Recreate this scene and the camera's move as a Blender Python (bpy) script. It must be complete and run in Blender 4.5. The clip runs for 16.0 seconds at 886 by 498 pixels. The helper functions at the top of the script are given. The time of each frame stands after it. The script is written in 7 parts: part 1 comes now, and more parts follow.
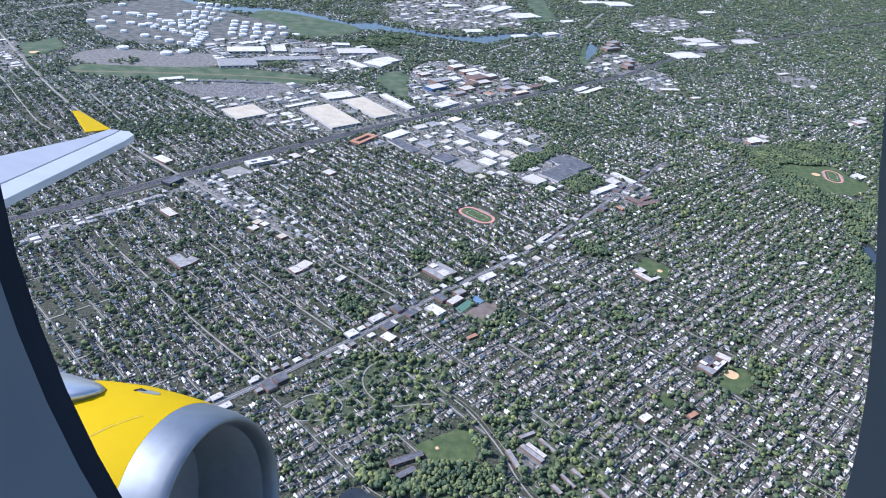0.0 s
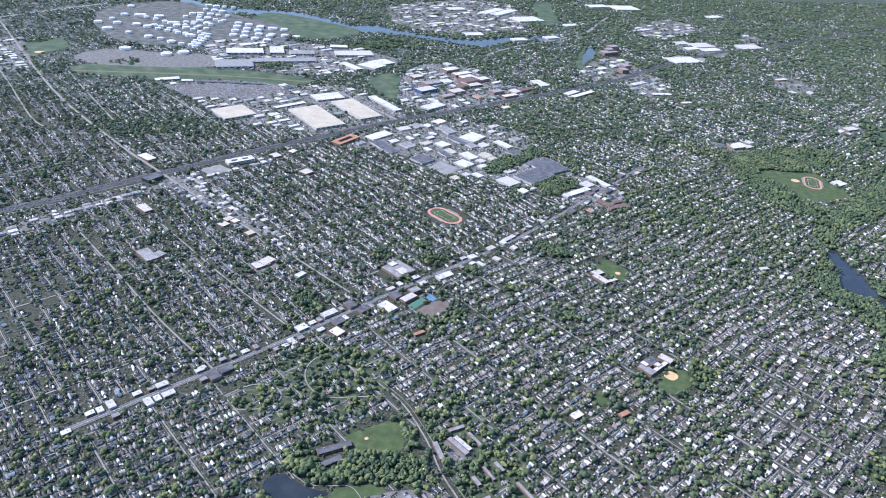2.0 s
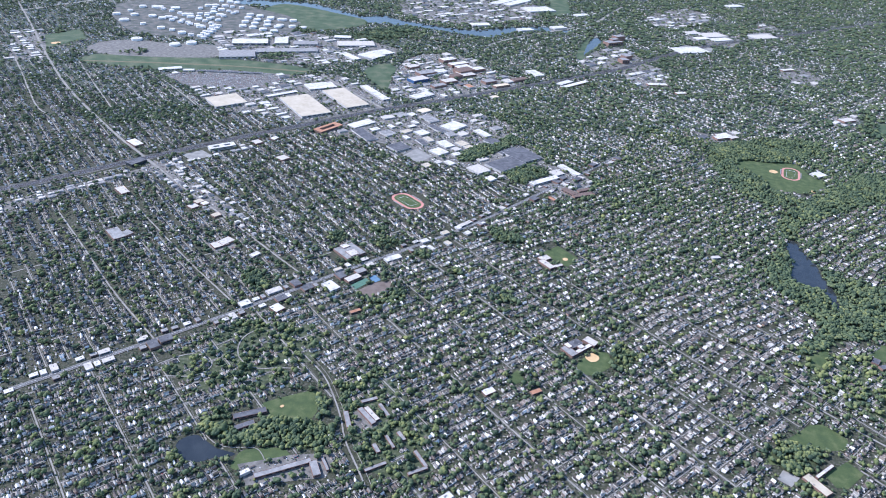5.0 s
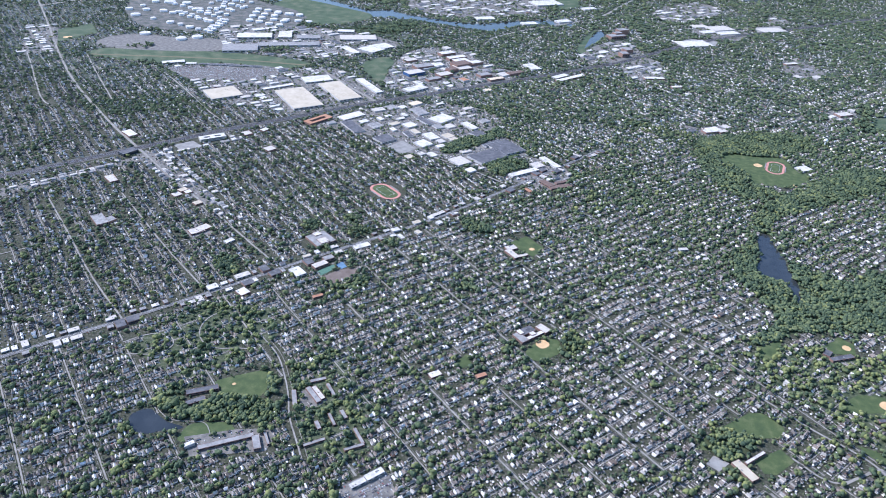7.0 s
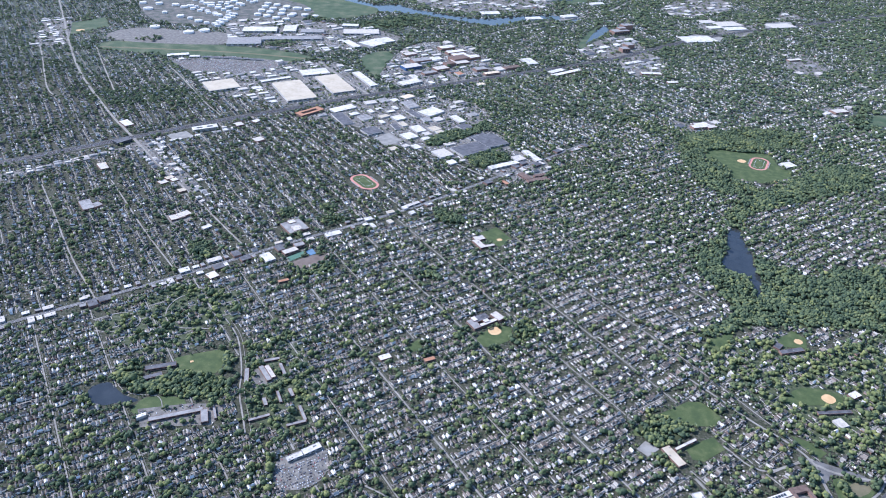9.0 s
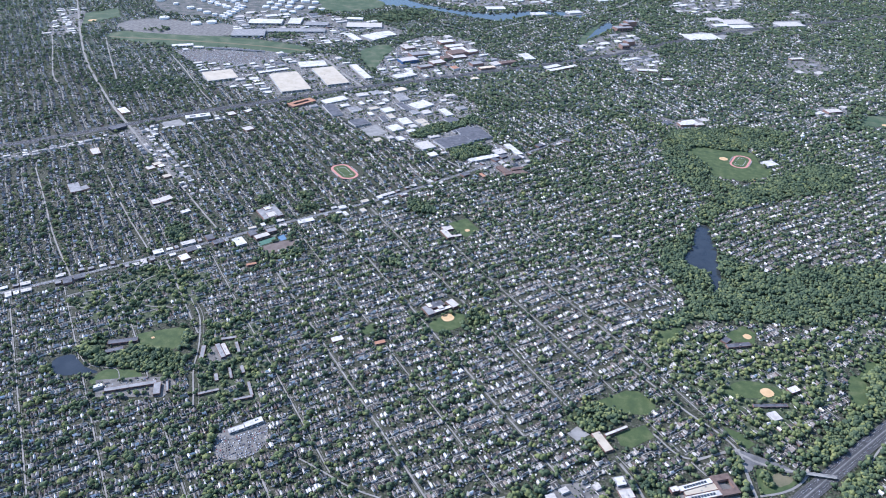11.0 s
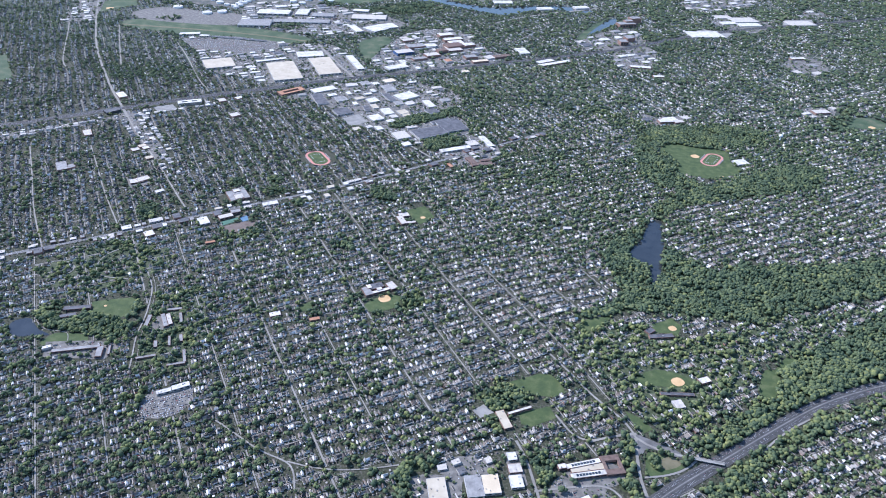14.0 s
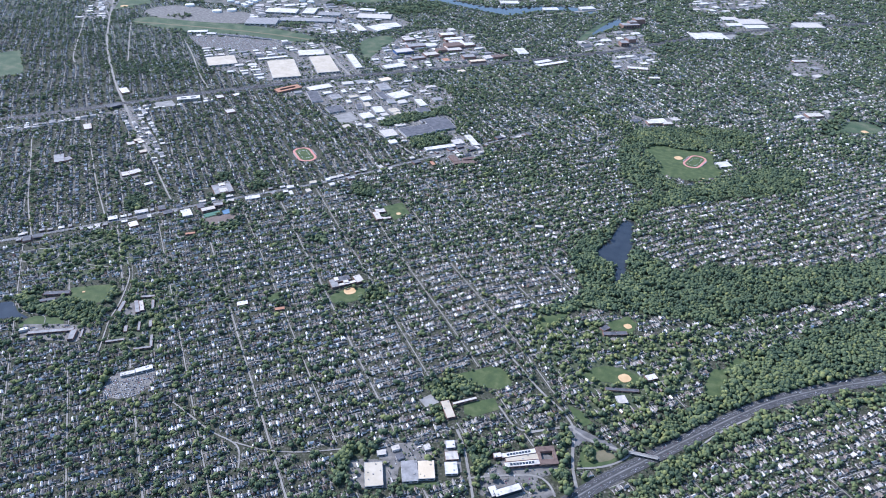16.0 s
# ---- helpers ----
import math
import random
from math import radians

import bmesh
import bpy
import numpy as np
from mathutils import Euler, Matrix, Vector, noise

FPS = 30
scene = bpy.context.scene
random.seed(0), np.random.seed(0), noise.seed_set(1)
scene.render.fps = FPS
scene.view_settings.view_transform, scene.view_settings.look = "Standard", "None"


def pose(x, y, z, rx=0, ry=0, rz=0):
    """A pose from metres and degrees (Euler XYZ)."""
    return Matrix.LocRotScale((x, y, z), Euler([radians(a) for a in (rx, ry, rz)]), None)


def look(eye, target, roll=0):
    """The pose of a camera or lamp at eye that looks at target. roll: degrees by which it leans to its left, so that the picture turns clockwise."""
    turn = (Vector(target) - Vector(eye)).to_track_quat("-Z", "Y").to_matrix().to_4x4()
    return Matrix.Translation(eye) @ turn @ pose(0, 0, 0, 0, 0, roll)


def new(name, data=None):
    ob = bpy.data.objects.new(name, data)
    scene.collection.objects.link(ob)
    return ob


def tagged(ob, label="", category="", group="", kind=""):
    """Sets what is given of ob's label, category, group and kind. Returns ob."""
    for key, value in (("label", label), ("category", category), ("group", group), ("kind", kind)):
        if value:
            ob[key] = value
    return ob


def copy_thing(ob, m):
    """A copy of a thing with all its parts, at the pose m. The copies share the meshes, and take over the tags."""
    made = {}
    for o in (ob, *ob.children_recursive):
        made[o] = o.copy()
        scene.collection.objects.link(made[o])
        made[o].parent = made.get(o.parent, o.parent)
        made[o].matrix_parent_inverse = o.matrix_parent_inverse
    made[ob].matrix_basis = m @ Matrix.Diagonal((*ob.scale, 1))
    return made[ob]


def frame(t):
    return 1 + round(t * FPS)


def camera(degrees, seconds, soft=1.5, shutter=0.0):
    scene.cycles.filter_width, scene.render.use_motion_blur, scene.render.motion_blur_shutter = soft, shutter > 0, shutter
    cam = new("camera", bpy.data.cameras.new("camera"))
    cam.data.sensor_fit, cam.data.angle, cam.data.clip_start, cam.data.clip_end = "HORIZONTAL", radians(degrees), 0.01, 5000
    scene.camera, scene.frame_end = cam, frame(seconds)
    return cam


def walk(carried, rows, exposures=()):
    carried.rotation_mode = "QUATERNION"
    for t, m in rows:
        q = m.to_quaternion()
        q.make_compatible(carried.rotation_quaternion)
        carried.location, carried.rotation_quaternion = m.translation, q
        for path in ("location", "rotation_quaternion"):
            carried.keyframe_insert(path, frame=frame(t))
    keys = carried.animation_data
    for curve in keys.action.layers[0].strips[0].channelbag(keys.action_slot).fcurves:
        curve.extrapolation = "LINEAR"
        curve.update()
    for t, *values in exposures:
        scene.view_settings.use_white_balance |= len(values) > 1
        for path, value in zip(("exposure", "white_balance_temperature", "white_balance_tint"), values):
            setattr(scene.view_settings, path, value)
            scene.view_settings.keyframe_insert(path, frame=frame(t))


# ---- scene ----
cam = camera(65.0, 16.0, soft=1.0)
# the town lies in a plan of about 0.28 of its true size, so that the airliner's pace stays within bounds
PATH = [
    (0, (-0.28, 0.29, 383.27), (4.09, 436.31, 138.60), 4.53),
    (0.5, (17.10, -3.21, 386.25), (17.80, 432.92, 141.74), 4.43),
    (1, (34.59, -6.64, 389.07), (31.20, 429.64, 144.84), 4.46),
    (1.5, (52.18, -10.00, 391.72), (44.31, 426.22, 147.48), 4.48),
    (2, (69.86, -13.27, 394.24), (57.20, 422.57, 149.53), 4.43),
    (2.5, (87.63, -16.45, 396.62), (69.96, 418.73, 151.04), 4.31),
    (3, (105.48, -19.53, 398.88), (82.69, 414.75, 152.13), 4.15),
    (3.5, (123.41, -22.51, 401.03), (95.43, 410.70, 152.95), 3.96),
    (4, (141.40, -25.38, 403.08), (108.24, 406.67, 153.62), 3.76),
    (4.5, (159.44, -28.14, 405.04), (121.12, 402.70, 154.23), 3.55),
    (5, (177.55, -30.78, 406.93), (134.07, 398.84, 154.85), 3.35),
    (5.5, (195.69, -33.29, 408.74), (147.09, 395.09, 155.51), 3.15),
    (6, (213.88, -35.67, 410.51), (160.17, 391.47, 156.20), 2.96),
    (6.5, (232.10, -37.90, 412.22), (173.29, 387.97, 156.92), 2.78),
    (7, (250.35, -39.99, 413.91), (186.46, 384.58, 157.67), 2.60),
    (7.5, (268.61, -41.93, 415.57), (199.67, 381.30, 158.43), 2.44),
    (8, (286.89, -43.71, 417.22), (212.94, 378.13, 159.19), 2.31),
    (8.5, (305.18, -45.33, 418.87), (226.28, 375.07, 159.95), 2.20),
    (9, (323.46, -46.78, 420.53), (239.73, 372.14, 160.72), 2.13),
    (9.5, (341.73, -48.05, 422.21), (253.29, 369.34, 161.51), 2.10),
    (10, (359.99, -49.13, 423.93), (266.99, 366.69, 162.32), 2.11),
    (10.5, (378.23, -50.03, 425.68), (280.81, 364.21, 163.17), 2.14),
    (11, (396.44, -50.73, 427.50), (294.74, 361.91, 164.08), 2.19),
    (11.5, (414.62, -51.23, 429.38), (308.75, 359.78, 165.06), 2.25),
    (12, (432.75, -51.52, 431.33), (322.77, 357.83, 166.12), 2.29),
    (12.5, (450.83, -51.60, 433.38), (336.73, 356.04, 167.29), 2.31),
    (13, (468.86, -51.46, 435.52), (350.55, 354.43, 168.59), 2.29),
    (13.5, (486.83, -51.10, 437.77), (364.15, 352.99, 170.06), 2.26),
    (14, (504.73, -50.50, 440.14), (377.47, 351.72, 171.76), 2.21),
    (14.5, (522.55, -49.66, 442.65), (390.53, 350.65, 173.72), 2.17),
    (15, (540.29, -48.57, 445.30), (403.41, 349.83, 175.97), 2.14),
    (15.5, (557.95, -47.24, 448.10), (416.37, 349.32, 178.48), 2.09),
    (16, (575.50, -45.65, 451.07), (429.91, 349.20, 181.06), 1.90),
]
walk(cam, [(t, look(eye, target, roll)) for t, eye, target, roll in PATH], ((0, 0.68, 5280, 20.5), (16, 0.63, 5200, 20.5)))

# ---- light ----
SUN_AZ, SUN_EL = 79.0, 41.0          # degrees to the left of +y, and above the horizon
world = bpy.data.worlds.new("sky")
scene.world = world
world.use_nodes = True
wn = world.node_tree.nodes
sky = wn.new("ShaderNodeTexSky")
sky.sky_type = 'NISHITA'
sky.sun_disc = False
sky.sun_elevation = radians(SUN_EL)
sky.sun_rotation = radians(-SUN_AZ)
sky.air_density, sky.dust_density, sky.ozone_density = 1.5, 0.3, 3.0
wn["Background"].inputs["Strength"].default_value = 0.122
world.node_tree.links.new(sky.outputs[0], wn["Background"].inputs["Color"])
sun_data = bpy.data.lights.new("sun", 'SUN')
sun_data.energy, sun_data.angle, sun_data.color = 4.3, radians(0.5), (1.0, 0.92, 0.8)
sun = new("sun", sun_data)
sun_way = Vector((-math.sin(radians(SUN_AZ)) * math.cos(radians(SUN_EL)), math.cos(radians(SUN_AZ)) * math.cos(radians(SUN_EL)), math.sin(radians(SUN_EL))))
sun.matrix_world = look(sun_way * 900, (0, 0, 0))


# ---- materials ----
def material(name, stops, scale=1.0, rough=0.9, bump=0.0, spread=0.0, fine=12.0, metal=0.0, spec=0.3, by="noise", patch=0.0, deep=0.3):
    """Colours along a ramp that two scales of noise, or chance by piece, walk through."""
    m = bpy.data.materials.new(name)
    m.use_nodes = True
    n, l = m.node_tree.nodes, m.node_tree.links
    b = n["Principled BSDF"]
    b.inputs["Roughness"].default_value = rough
    b.inputs["Metallic"].default_value = metal
    b.inputs["Specular IOR Level"].default_value = spec
    ramp = n.new("ShaderNodeValToRGB")
    while len(ramp.color_ramp.elements) < len(stops):
        ramp.color_ramp.elements.new(0.5)
    for e, (p, c) in zip(ramp.color_ramp.elements, stops):
        e.position, e.color = p, (*c, 1)
    geo = n.new("ShaderNodeNewGeometry")
    big, small = n.new("ShaderNodeTexNoise"), n.new("ShaderNodeTexNoise")
    big.inputs["Scale"].default_value, big.inputs["Detail"].default_value = scale, 6
    small.inputs["Scale"].default_value, small.inputs["Detail"].default_value = scale * fine, 3
    l.new(geo.outputs["Position"], big.inputs["Vector"])
    l.new(geo.outputs["Position"], small.inputs["Vector"])
    mix = n.new("ShaderNodeMath")
    mix.operation = 'MULTIPLY_ADD'
    if by == "noise":
        l.new(big.outputs["Fac"], mix.inputs[0])
        mix.inputs[1].default_value = 1.5
        add = n.new("ShaderNodeMath")
        add.operation = 'MULTIPLY_ADD'
        l.new(small.outputs["Fac"], add.inputs[0])
        add.inputs[1].default_value, add.inputs[2].default_value = 0.7, -0.6
        l.new(add.outputs[0], mix.inputs[2])
    else:
        chance = geo.outputs["Random Per Island"]
        if by == "object":
            chance = n.new("ShaderNodeObjectInfo").outputs["Random"]
        l.new(chance, mix.inputs[0])
        mix.inputs[1].default_value = 1.0 - 0.5 * patch
        add = n.new("ShaderNodeMath")
        add.operation = 'MULTIPLY_ADD'
        l.new(small.outputs["Fac"], add.inputs[0])
        add.inputs[1].default_value, add.inputs[2].default_value = spread, -spread / 2 - 0.25 * patch
        wide = n.new("ShaderNodeMath")
        wide.operation = 'MULTIPLY_ADD'
        l.new(big.outputs["Fac"], wide.inputs[0])
        wide.inputs[1].default_value = patch
        l.new(add.outputs[0], wide.inputs[2])
        l.new(wide.outputs[0], mix.inputs[2])
    l.new(mix.outputs[0], ramp.inputs[0])
    l.new(ramp.outputs[0], b.inputs["Base Color"])
    if bump:
        bp = n.new("ShaderNodeBump")
        bp.inputs["Strength"].default_value, bp.inputs["Distance"].default_value = bump, deep
        l.new(small.outputs["Fac"], bp.inputs["Height"])
        l.new(bp.outputs[0], b.inputs["Normal"])
    return m


def grey(v, tint=(1, 1, 1)):
    return tuple(v * t for t in tint)


M_GROUND = material("yard_ground", [(0.15, (0.024, 0.03, 0.015)), (0.45, (0.046, 0.05, 0.028)), (0.64, (0.075, 0.073, 0.05)), (0.8, (0.17, 0.155, 0.128)), (0.95, (0.33, 0.3, 0.258))], 0.45, bump=0.2, fine=5)
M_GRASS = material("mown_grass", [(0.2, (0.05, 0.074, 0.028)), (0.55, (0.073, 0.1, 0.035)), (0.85, (0.12, 0.135, 0.057))], 0.12, bump=0.1)
M_DIRT = material("infield_sand", [(0.2, (0.52, 0.335, 0.155)), (0.8, (0.66, 0.45, 0.23))], 0.2)
M_DRY = material("dry_grass", [(0.2, (0.12, 0.115, 0.06)), (0.8, (0.19, 0.165, 0.10))], 0.1)
M_BROWN = material("bare_brown_soil", [(0.2, (0.13, 0.10, 0.08)), (0.8, (0.2, 0.16, 0.13))], 0.12)
M_ROAD = material("worn_asphalt", [(0.2, (0.1, 0.097, 0.09)), (0.8, (0.175, 0.168, 0.155))], 0.1, 0.85, fine=20)
M_HIGHWAY = material("dark_highway_asphalt", [(0.15, (0.045, 0.044, 0.043)), (0.8, (0.1, 0.096, 0.09))], 0.25, 0.85, fine=20)
M_STREET = material("street_asphalt", [(0.2, (0.2, 0.186, 0.16)), (0.8, (0.31, 0.29, 0.248))], 0.1, 0.85, fine=20)
M_PALE_ROAD = material("pale_concrete_road", [(0.2, (0.2, 0.19, 0.168)), (0.8, (0.31, 0.295, 0.26))], 0.1, 0.85, fine=20)
M_LOT = material("parking_asphalt", [(0.15, (0.1, 0.094, 0.083)), (0.5, (0.165, 0.154, 0.133)), (0.75, (0.23, 0.212, 0.18)), (0.95, (0.33, 0.298, 0.248))], 0.16, 0.85, fine=10)
M_RAIL = material("rail_ballast", [(0.2, (0.04, 0.036, 0.035)), (0.8, (0.085, 0.078, 0.075))], 0.1)
M_STEEL = material("rail_steel", [(0.2, (0.3, 0.29, 0.28)), (0.8, (0.45, 0.44, 0.43))], 0.5, 0.4, metal=1.0)
M_WATER = material("still_water", [(0.2, (0.022, 0.027, 0.03)), (0.8, (0.042, 0.048, 0.05))], 0.06, 0.12, bump=0.04, spec=0.42, fine=30)
M_MARSH = material("marsh_grass", [(0.2, (0.045, 0.075, 0.036)), (0.5, (0.07, 0.1, 0.05)), (0.8, (0.13, 0.138, 0.08))], 0.04)
M_LEAF = material("tree_leaves", [(0.0, (0.036, 0.056, 0.037)), (0.35, (0.065, 0.092, 0.052)), (0.65, (0.107, 0.136, 0.064)), (1.0, (0.19, 0.203, 0.088))], 0.05, 0.85, bump=0.8, spread=0.55, fine=14, by="island", patch=0.9, spec=0.15, deep=0.8)
M_SPRING = material("spring_leaves", [(0.0, (0.077, 0.1, 0.048)), (0.35, (0.12, 0.147, 0.062)), (0.65, (0.163, 0.184, 0.07)), (1.0, (0.238, 0.243, 0.088))], 0.05, 0.85, bump=0.8, spread=0.5, fine=14, by="island", patch=0.5, spec=0.15, deep=0.8)
M_CANOPY = material("leafy_garden_ground", [(0.2, (0.03, 0.044, 0.03)), (0.52, (0.058, 0.072, 0.048)), (0.7, (0.1, 0.108, 0.083)), (0.9, (0.32, 0.295, 0.262))], 0.11, bump=0.3, fine=9)
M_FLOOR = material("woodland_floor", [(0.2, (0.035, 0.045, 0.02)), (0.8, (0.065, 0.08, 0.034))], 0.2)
M_LAWNS = material("garden_lawns", [(0.15, (0.034, 0.046, 0.024)), (0.45, (0.06, 0.076, 0.036)), (0.66, (0.09, 0.102, 0.054)), (0.88, (0.2, 0.19, 0.155))], 0.3, fine=6)
M_TRUNK = material("tree_bark", [(0.2, (0.06, 0.045, 0.03)), (0.8, (0.13, 0.10, 0.07))], 1.5)
M_WALL = material("house_siding", [(0.0, (0.84, 0.81, 0.74)), (0.55, (0.8, 0.76, 0.68)), (0.72, (0.64, 0.58, 0.49)), (0.86, (0.48, 0.47, 0.45)), (1.0, (0.36, 0.2, 0.14))], 1.0, 0.7, spread=0.05, by="island")
M_ROOF = material("shingle_roof", [(0.0, (0.048, 0.045, 0.042)), (0.3, (0.085, 0.079, 0.072)), (0.42, (0.125, 0.097, 0.08)), (0.55, (0.16, 0.148, 0.13)), (0.67, (0.22, 0.178, 0.145)), (0.79, (0.27, 0.255, 0.228)), (0.9, (0.42, 0.395, 0.35)), (0.97, (0.76, 0.73, 0.67))], 1.0, 0.75, spread=0.12, by="island", spec=0.25)
M_WHITE_ROOF = material("white_membrane_roof", [(0.15, (0.38, 0.35, 0.295)), (0.4, (0.55, 0.515, 0.445)), (0.85, (0.7, 0.66, 0.58))], 0.12, 0.6, fine=4)
M_PALE_ROOF = material("pale_gravel_roof", [(0.15, (0.38, 0.34, 0.285)), (0.8, (0.58, 0.53, 0.45))], 0.35, 0.8, fine=9)
M_GREY_ROOF = material("grey_flat_roof", [(0.15, (0.175, 0.168, 0.158)), (0.8, (0.34, 0.325, 0.3))], 0.2, 0.8)
M_DARK_ROOF = material("dark_tar_roof", [(0.15, (0.06, 0.06, 0.066)), (0.8, (0.15, 0.148, 0.15))], 0.18, 0.8)
M_CREAM_ROOF = material("cream_membrane_roof", [(0.15, (0.42, 0.355, 0.25)), (0.5, (0.49, 0.42, 0.303)), (0.85, (0.545, 0.473, 0.35))], 0.05, 0.7, fine=4)
M_BROWN_ROOF = material("brown_flat_roof", [(0.2, (0.11, 0.075, 0.06)), (0.8, (0.2, 0.14, 0.11))], 0.3, 0.85)
M_TAN_ROOF = material("tan_roof", [(0.2, (0.55, 0.45, 0.30)), (0.8, (0.68, 0.56, 0.38))], 0.1, 0.8)
M_RED_ROOF = material("terracotta_roof", [(0.2, (0.33, 0.16, 0.09)), (0.8, (0.45, 0.24, 0.14))], 0.2, 0.8)
M_BRICK = material("brick_wall", [(0.2, (0.19, 0.12, 0.095)), (0.8, (0.28, 0.18, 0.14))], 0.8, 0.85)
M_PANEL = material("warehouse_wall", [(0.2, (0.38, 0.37, 0.35)), (0.8, (0.52, 0.5, 0.47))], 0.3, 0.7)
M_GLASS = material("dark_window", [(0.2, (0.02, 0.03, 0.04)), (0.8, (0.05, 0.06, 0.07))], 1.0, 0.15, spec=0.6)
M_TANK = material("white_tank_paint", [(0.2, (0.72, 0.72, 0.7)), (0.8, (0.84, 0.84, 0.82))], 0.3, 0.5)
M_TRACK = material("red_track", [(0.2, (0.46, 0.2, 0.16)), (0.8, (0.56, 0.28, 0.22))], 0.3)
M_COURT = material("green_court", [(0.2, (0.075, 0.15, 0.10)), (0.8, (0.11, 0.2, 0.14))], 0.4)
M_BLUE = material("blue_court", [(0.2, (0.1, 0.18, 0.26)), (0.8, (0.15, 0.24, 0.33))], 0.4)
M_PAINT = material("road_paint", [(0.2, (0.6, 0.6, 0.58)), (0.8, (0.75, 0.75, 0.72))], 0.5)
M_BARE = material("bare_gravel", [(0.15, (0.06, 0.07, 0.045)), (0.38, (0.085, 0.09, 0.075)), (0.55, (0.125, 0.125, 0.11)), (0.7, (0.155, 0.135, 0.108)), (0.85, (0.24, 0.225, 0.19))], 0.06, 0.9, fine=8)
M_BLUE_GLASS = material("blue_glass_front", [(0.2, (0.04, 0.09, 0.2)), (0.8, (0.06, 0.13, 0.28))], 0.5, 0.15, spec=0.6)
M_CAR_ONE = material("single_car_paint", [(0.0, (0.75, 0.75, 0.75)), (0.35, (0.5, 0.51, 0.52)), (0.6, (0.08, 0.08, 0.09)), (0.85, (0.04, 0.05, 0.10)), (1.0, (0.35, 0.04, 0.03))], 1.0, 0.3, spec=0.6, by="object")
M_CAR = material("car_paint", [(0.0, (0.75, 0.75, 0.75)), (0.35, (0.5, 0.51, 0.52)), (0.6, (0.08, 0.08, 0.09)), (0.85, (0.04, 0.05, 0.10)), (1.0, (0.35, 0.04, 0.03))], 1.0, 0.3, spec=0.6, by="island")


# ---- builders ----
def sheet_mesh(name, verts, faces, mats, index=None):
    me = bpy.data.meshes.new(name)
    me.from_pydata([tuple(v) for v in verts], [], [tuple(f) for f in faces])
    for m in mats:
        me.materials.append(m)
    if index is not None:
        me.polygons.foreach_set("material_index", np.asarray(index, dtype=np.int32))
    me.update()
    return me


def batch_mesh(name, verts, tris, mats, index=None, smooth=False):
    """Many triangles at once."""
    verts, tris = np.asarray(verts, np.float32), np.asarray(tris, np.int32)
    me = bpy.data.meshes.new(name)
    me.vertices.add(len(verts))
    me.vertices.foreach_set("co", verts.ravel())
    me.loops.add(tris.size)
    me.loops.foreach_set("vertex_index", tris.ravel())
    me.polygons.add(len(tris))
    me.polygons.foreach_set("loop_start", np.arange(0, tris.size, 3, dtype=np.int32))
    for m in mats:
        me.materials.append(m)
    if index is not None:
        me.polygons.foreach_set("material_index", np.asarray(index, dtype=np.int32))
    me.polygons.foreach_set("use_smooth", np.full(len(tris), smooth))
    me.update(calc_edges=True)
    return me


def part(name, bm, mat, parent, label=""):
    me = bpy.data.meshes.new(name)
    bm.to_mesh(me)
    bm.free()
    for m in (mat if isinstance(mat, (list, tuple)) else [mat]):
        me.materials.append(m)
    ob = new(name, me)
    ob.parent = parent
    return tagged(ob, label)


def thing(name, m, label, category, group=""):
    ob = new(name)
    ob.matrix_world = m
    return tagged(ob, label, category, group)


def box(bm, x0, x1, y0, y1, z0, z1, bevel=0.0):
    r = bmesh.ops.create_cube(bm, size=1, matrix=Matrix.LocRotScale(((x0 + x1) / 2, (y0 + y1) / 2, (z0 + z1) / 2), None, (x1 - x0, y1 - y0, z1 - z0)))
    if bevel:
        es = list({e for v in r["verts"] for e in v.link_edges})
        bmesh.ops.bevel(bm, geom=es, offset=bevel, segments=1, affect='EDGES')
    return r["verts"]


# what may stand where: 0 homes, 1 open, 2 wood, 3 works and shops, 4 lawn with trees, 6 gravel, 7 concrete, 8 car park, 9 apron
CELL, X0, Y0 = 2.0, -1300.0, -260.0
USE = np.zeros((1860, 1600), np.int8)


def inside(poly, x, y):
    poly = np.asarray(poly, float)
    hit = np.zeros(np.shape(x), bool)
    for (xa, ya), (xb, yb) in zip(poly, np.roll(poly, -1, 0)):
        cross = (ya > y) != (yb > y)
        hit ^= cross & (x < (xb - xa) * (y - ya) / (yb - ya + 1e-9) + xa)
    return hit


def mark(poly, use):
    p = np.asarray(poly, float)
    i0, i1 = max(0, int((p[:, 0].min() - X0) / CELL)), min(USE.shape[1], int((p[:, 0].max() - X0) / CELL) + 2)
    j0, j1 = max(0, int((p[:, 1].min() - Y0) / CELL)), min(USE.shape[0], int((p[:, 1].max() - Y0) / CELL) + 2)
    if i1 <= i0 or j1 <= j0:
        return
    gx, gy = np.meshgrid(X0 + (np.arange(i0, i1) + 0.5) * CELL, Y0 + (np.arange(j0, j1) + 0.5) * CELL)
    USE[j0:j1, i0:i1][inside(p, gx, gy)] = use


def use_at(x, y):
    i = np.clip(((np.asarray(x) - X0) / CELL).astype(int), 0, USE.shape[1] - 1)
    j = np.clip(((np.asarray(y) - Y0) / CELL).astype(int), 0, USE.shape[0] - 1)
    return USE[j, i]


def rounded(poly, times=2):
    p = np.asarray(poly, float)
    for _ in range(times):
        q = np.roll(p, -1, 0)
        p = np.stack([p * 0.75 + q * 0.25, p * 0.25 + q * 0.75], 1).reshape(-1, 2)
    return p


TABLE = np.random.default_rng(21).random((256, 256))


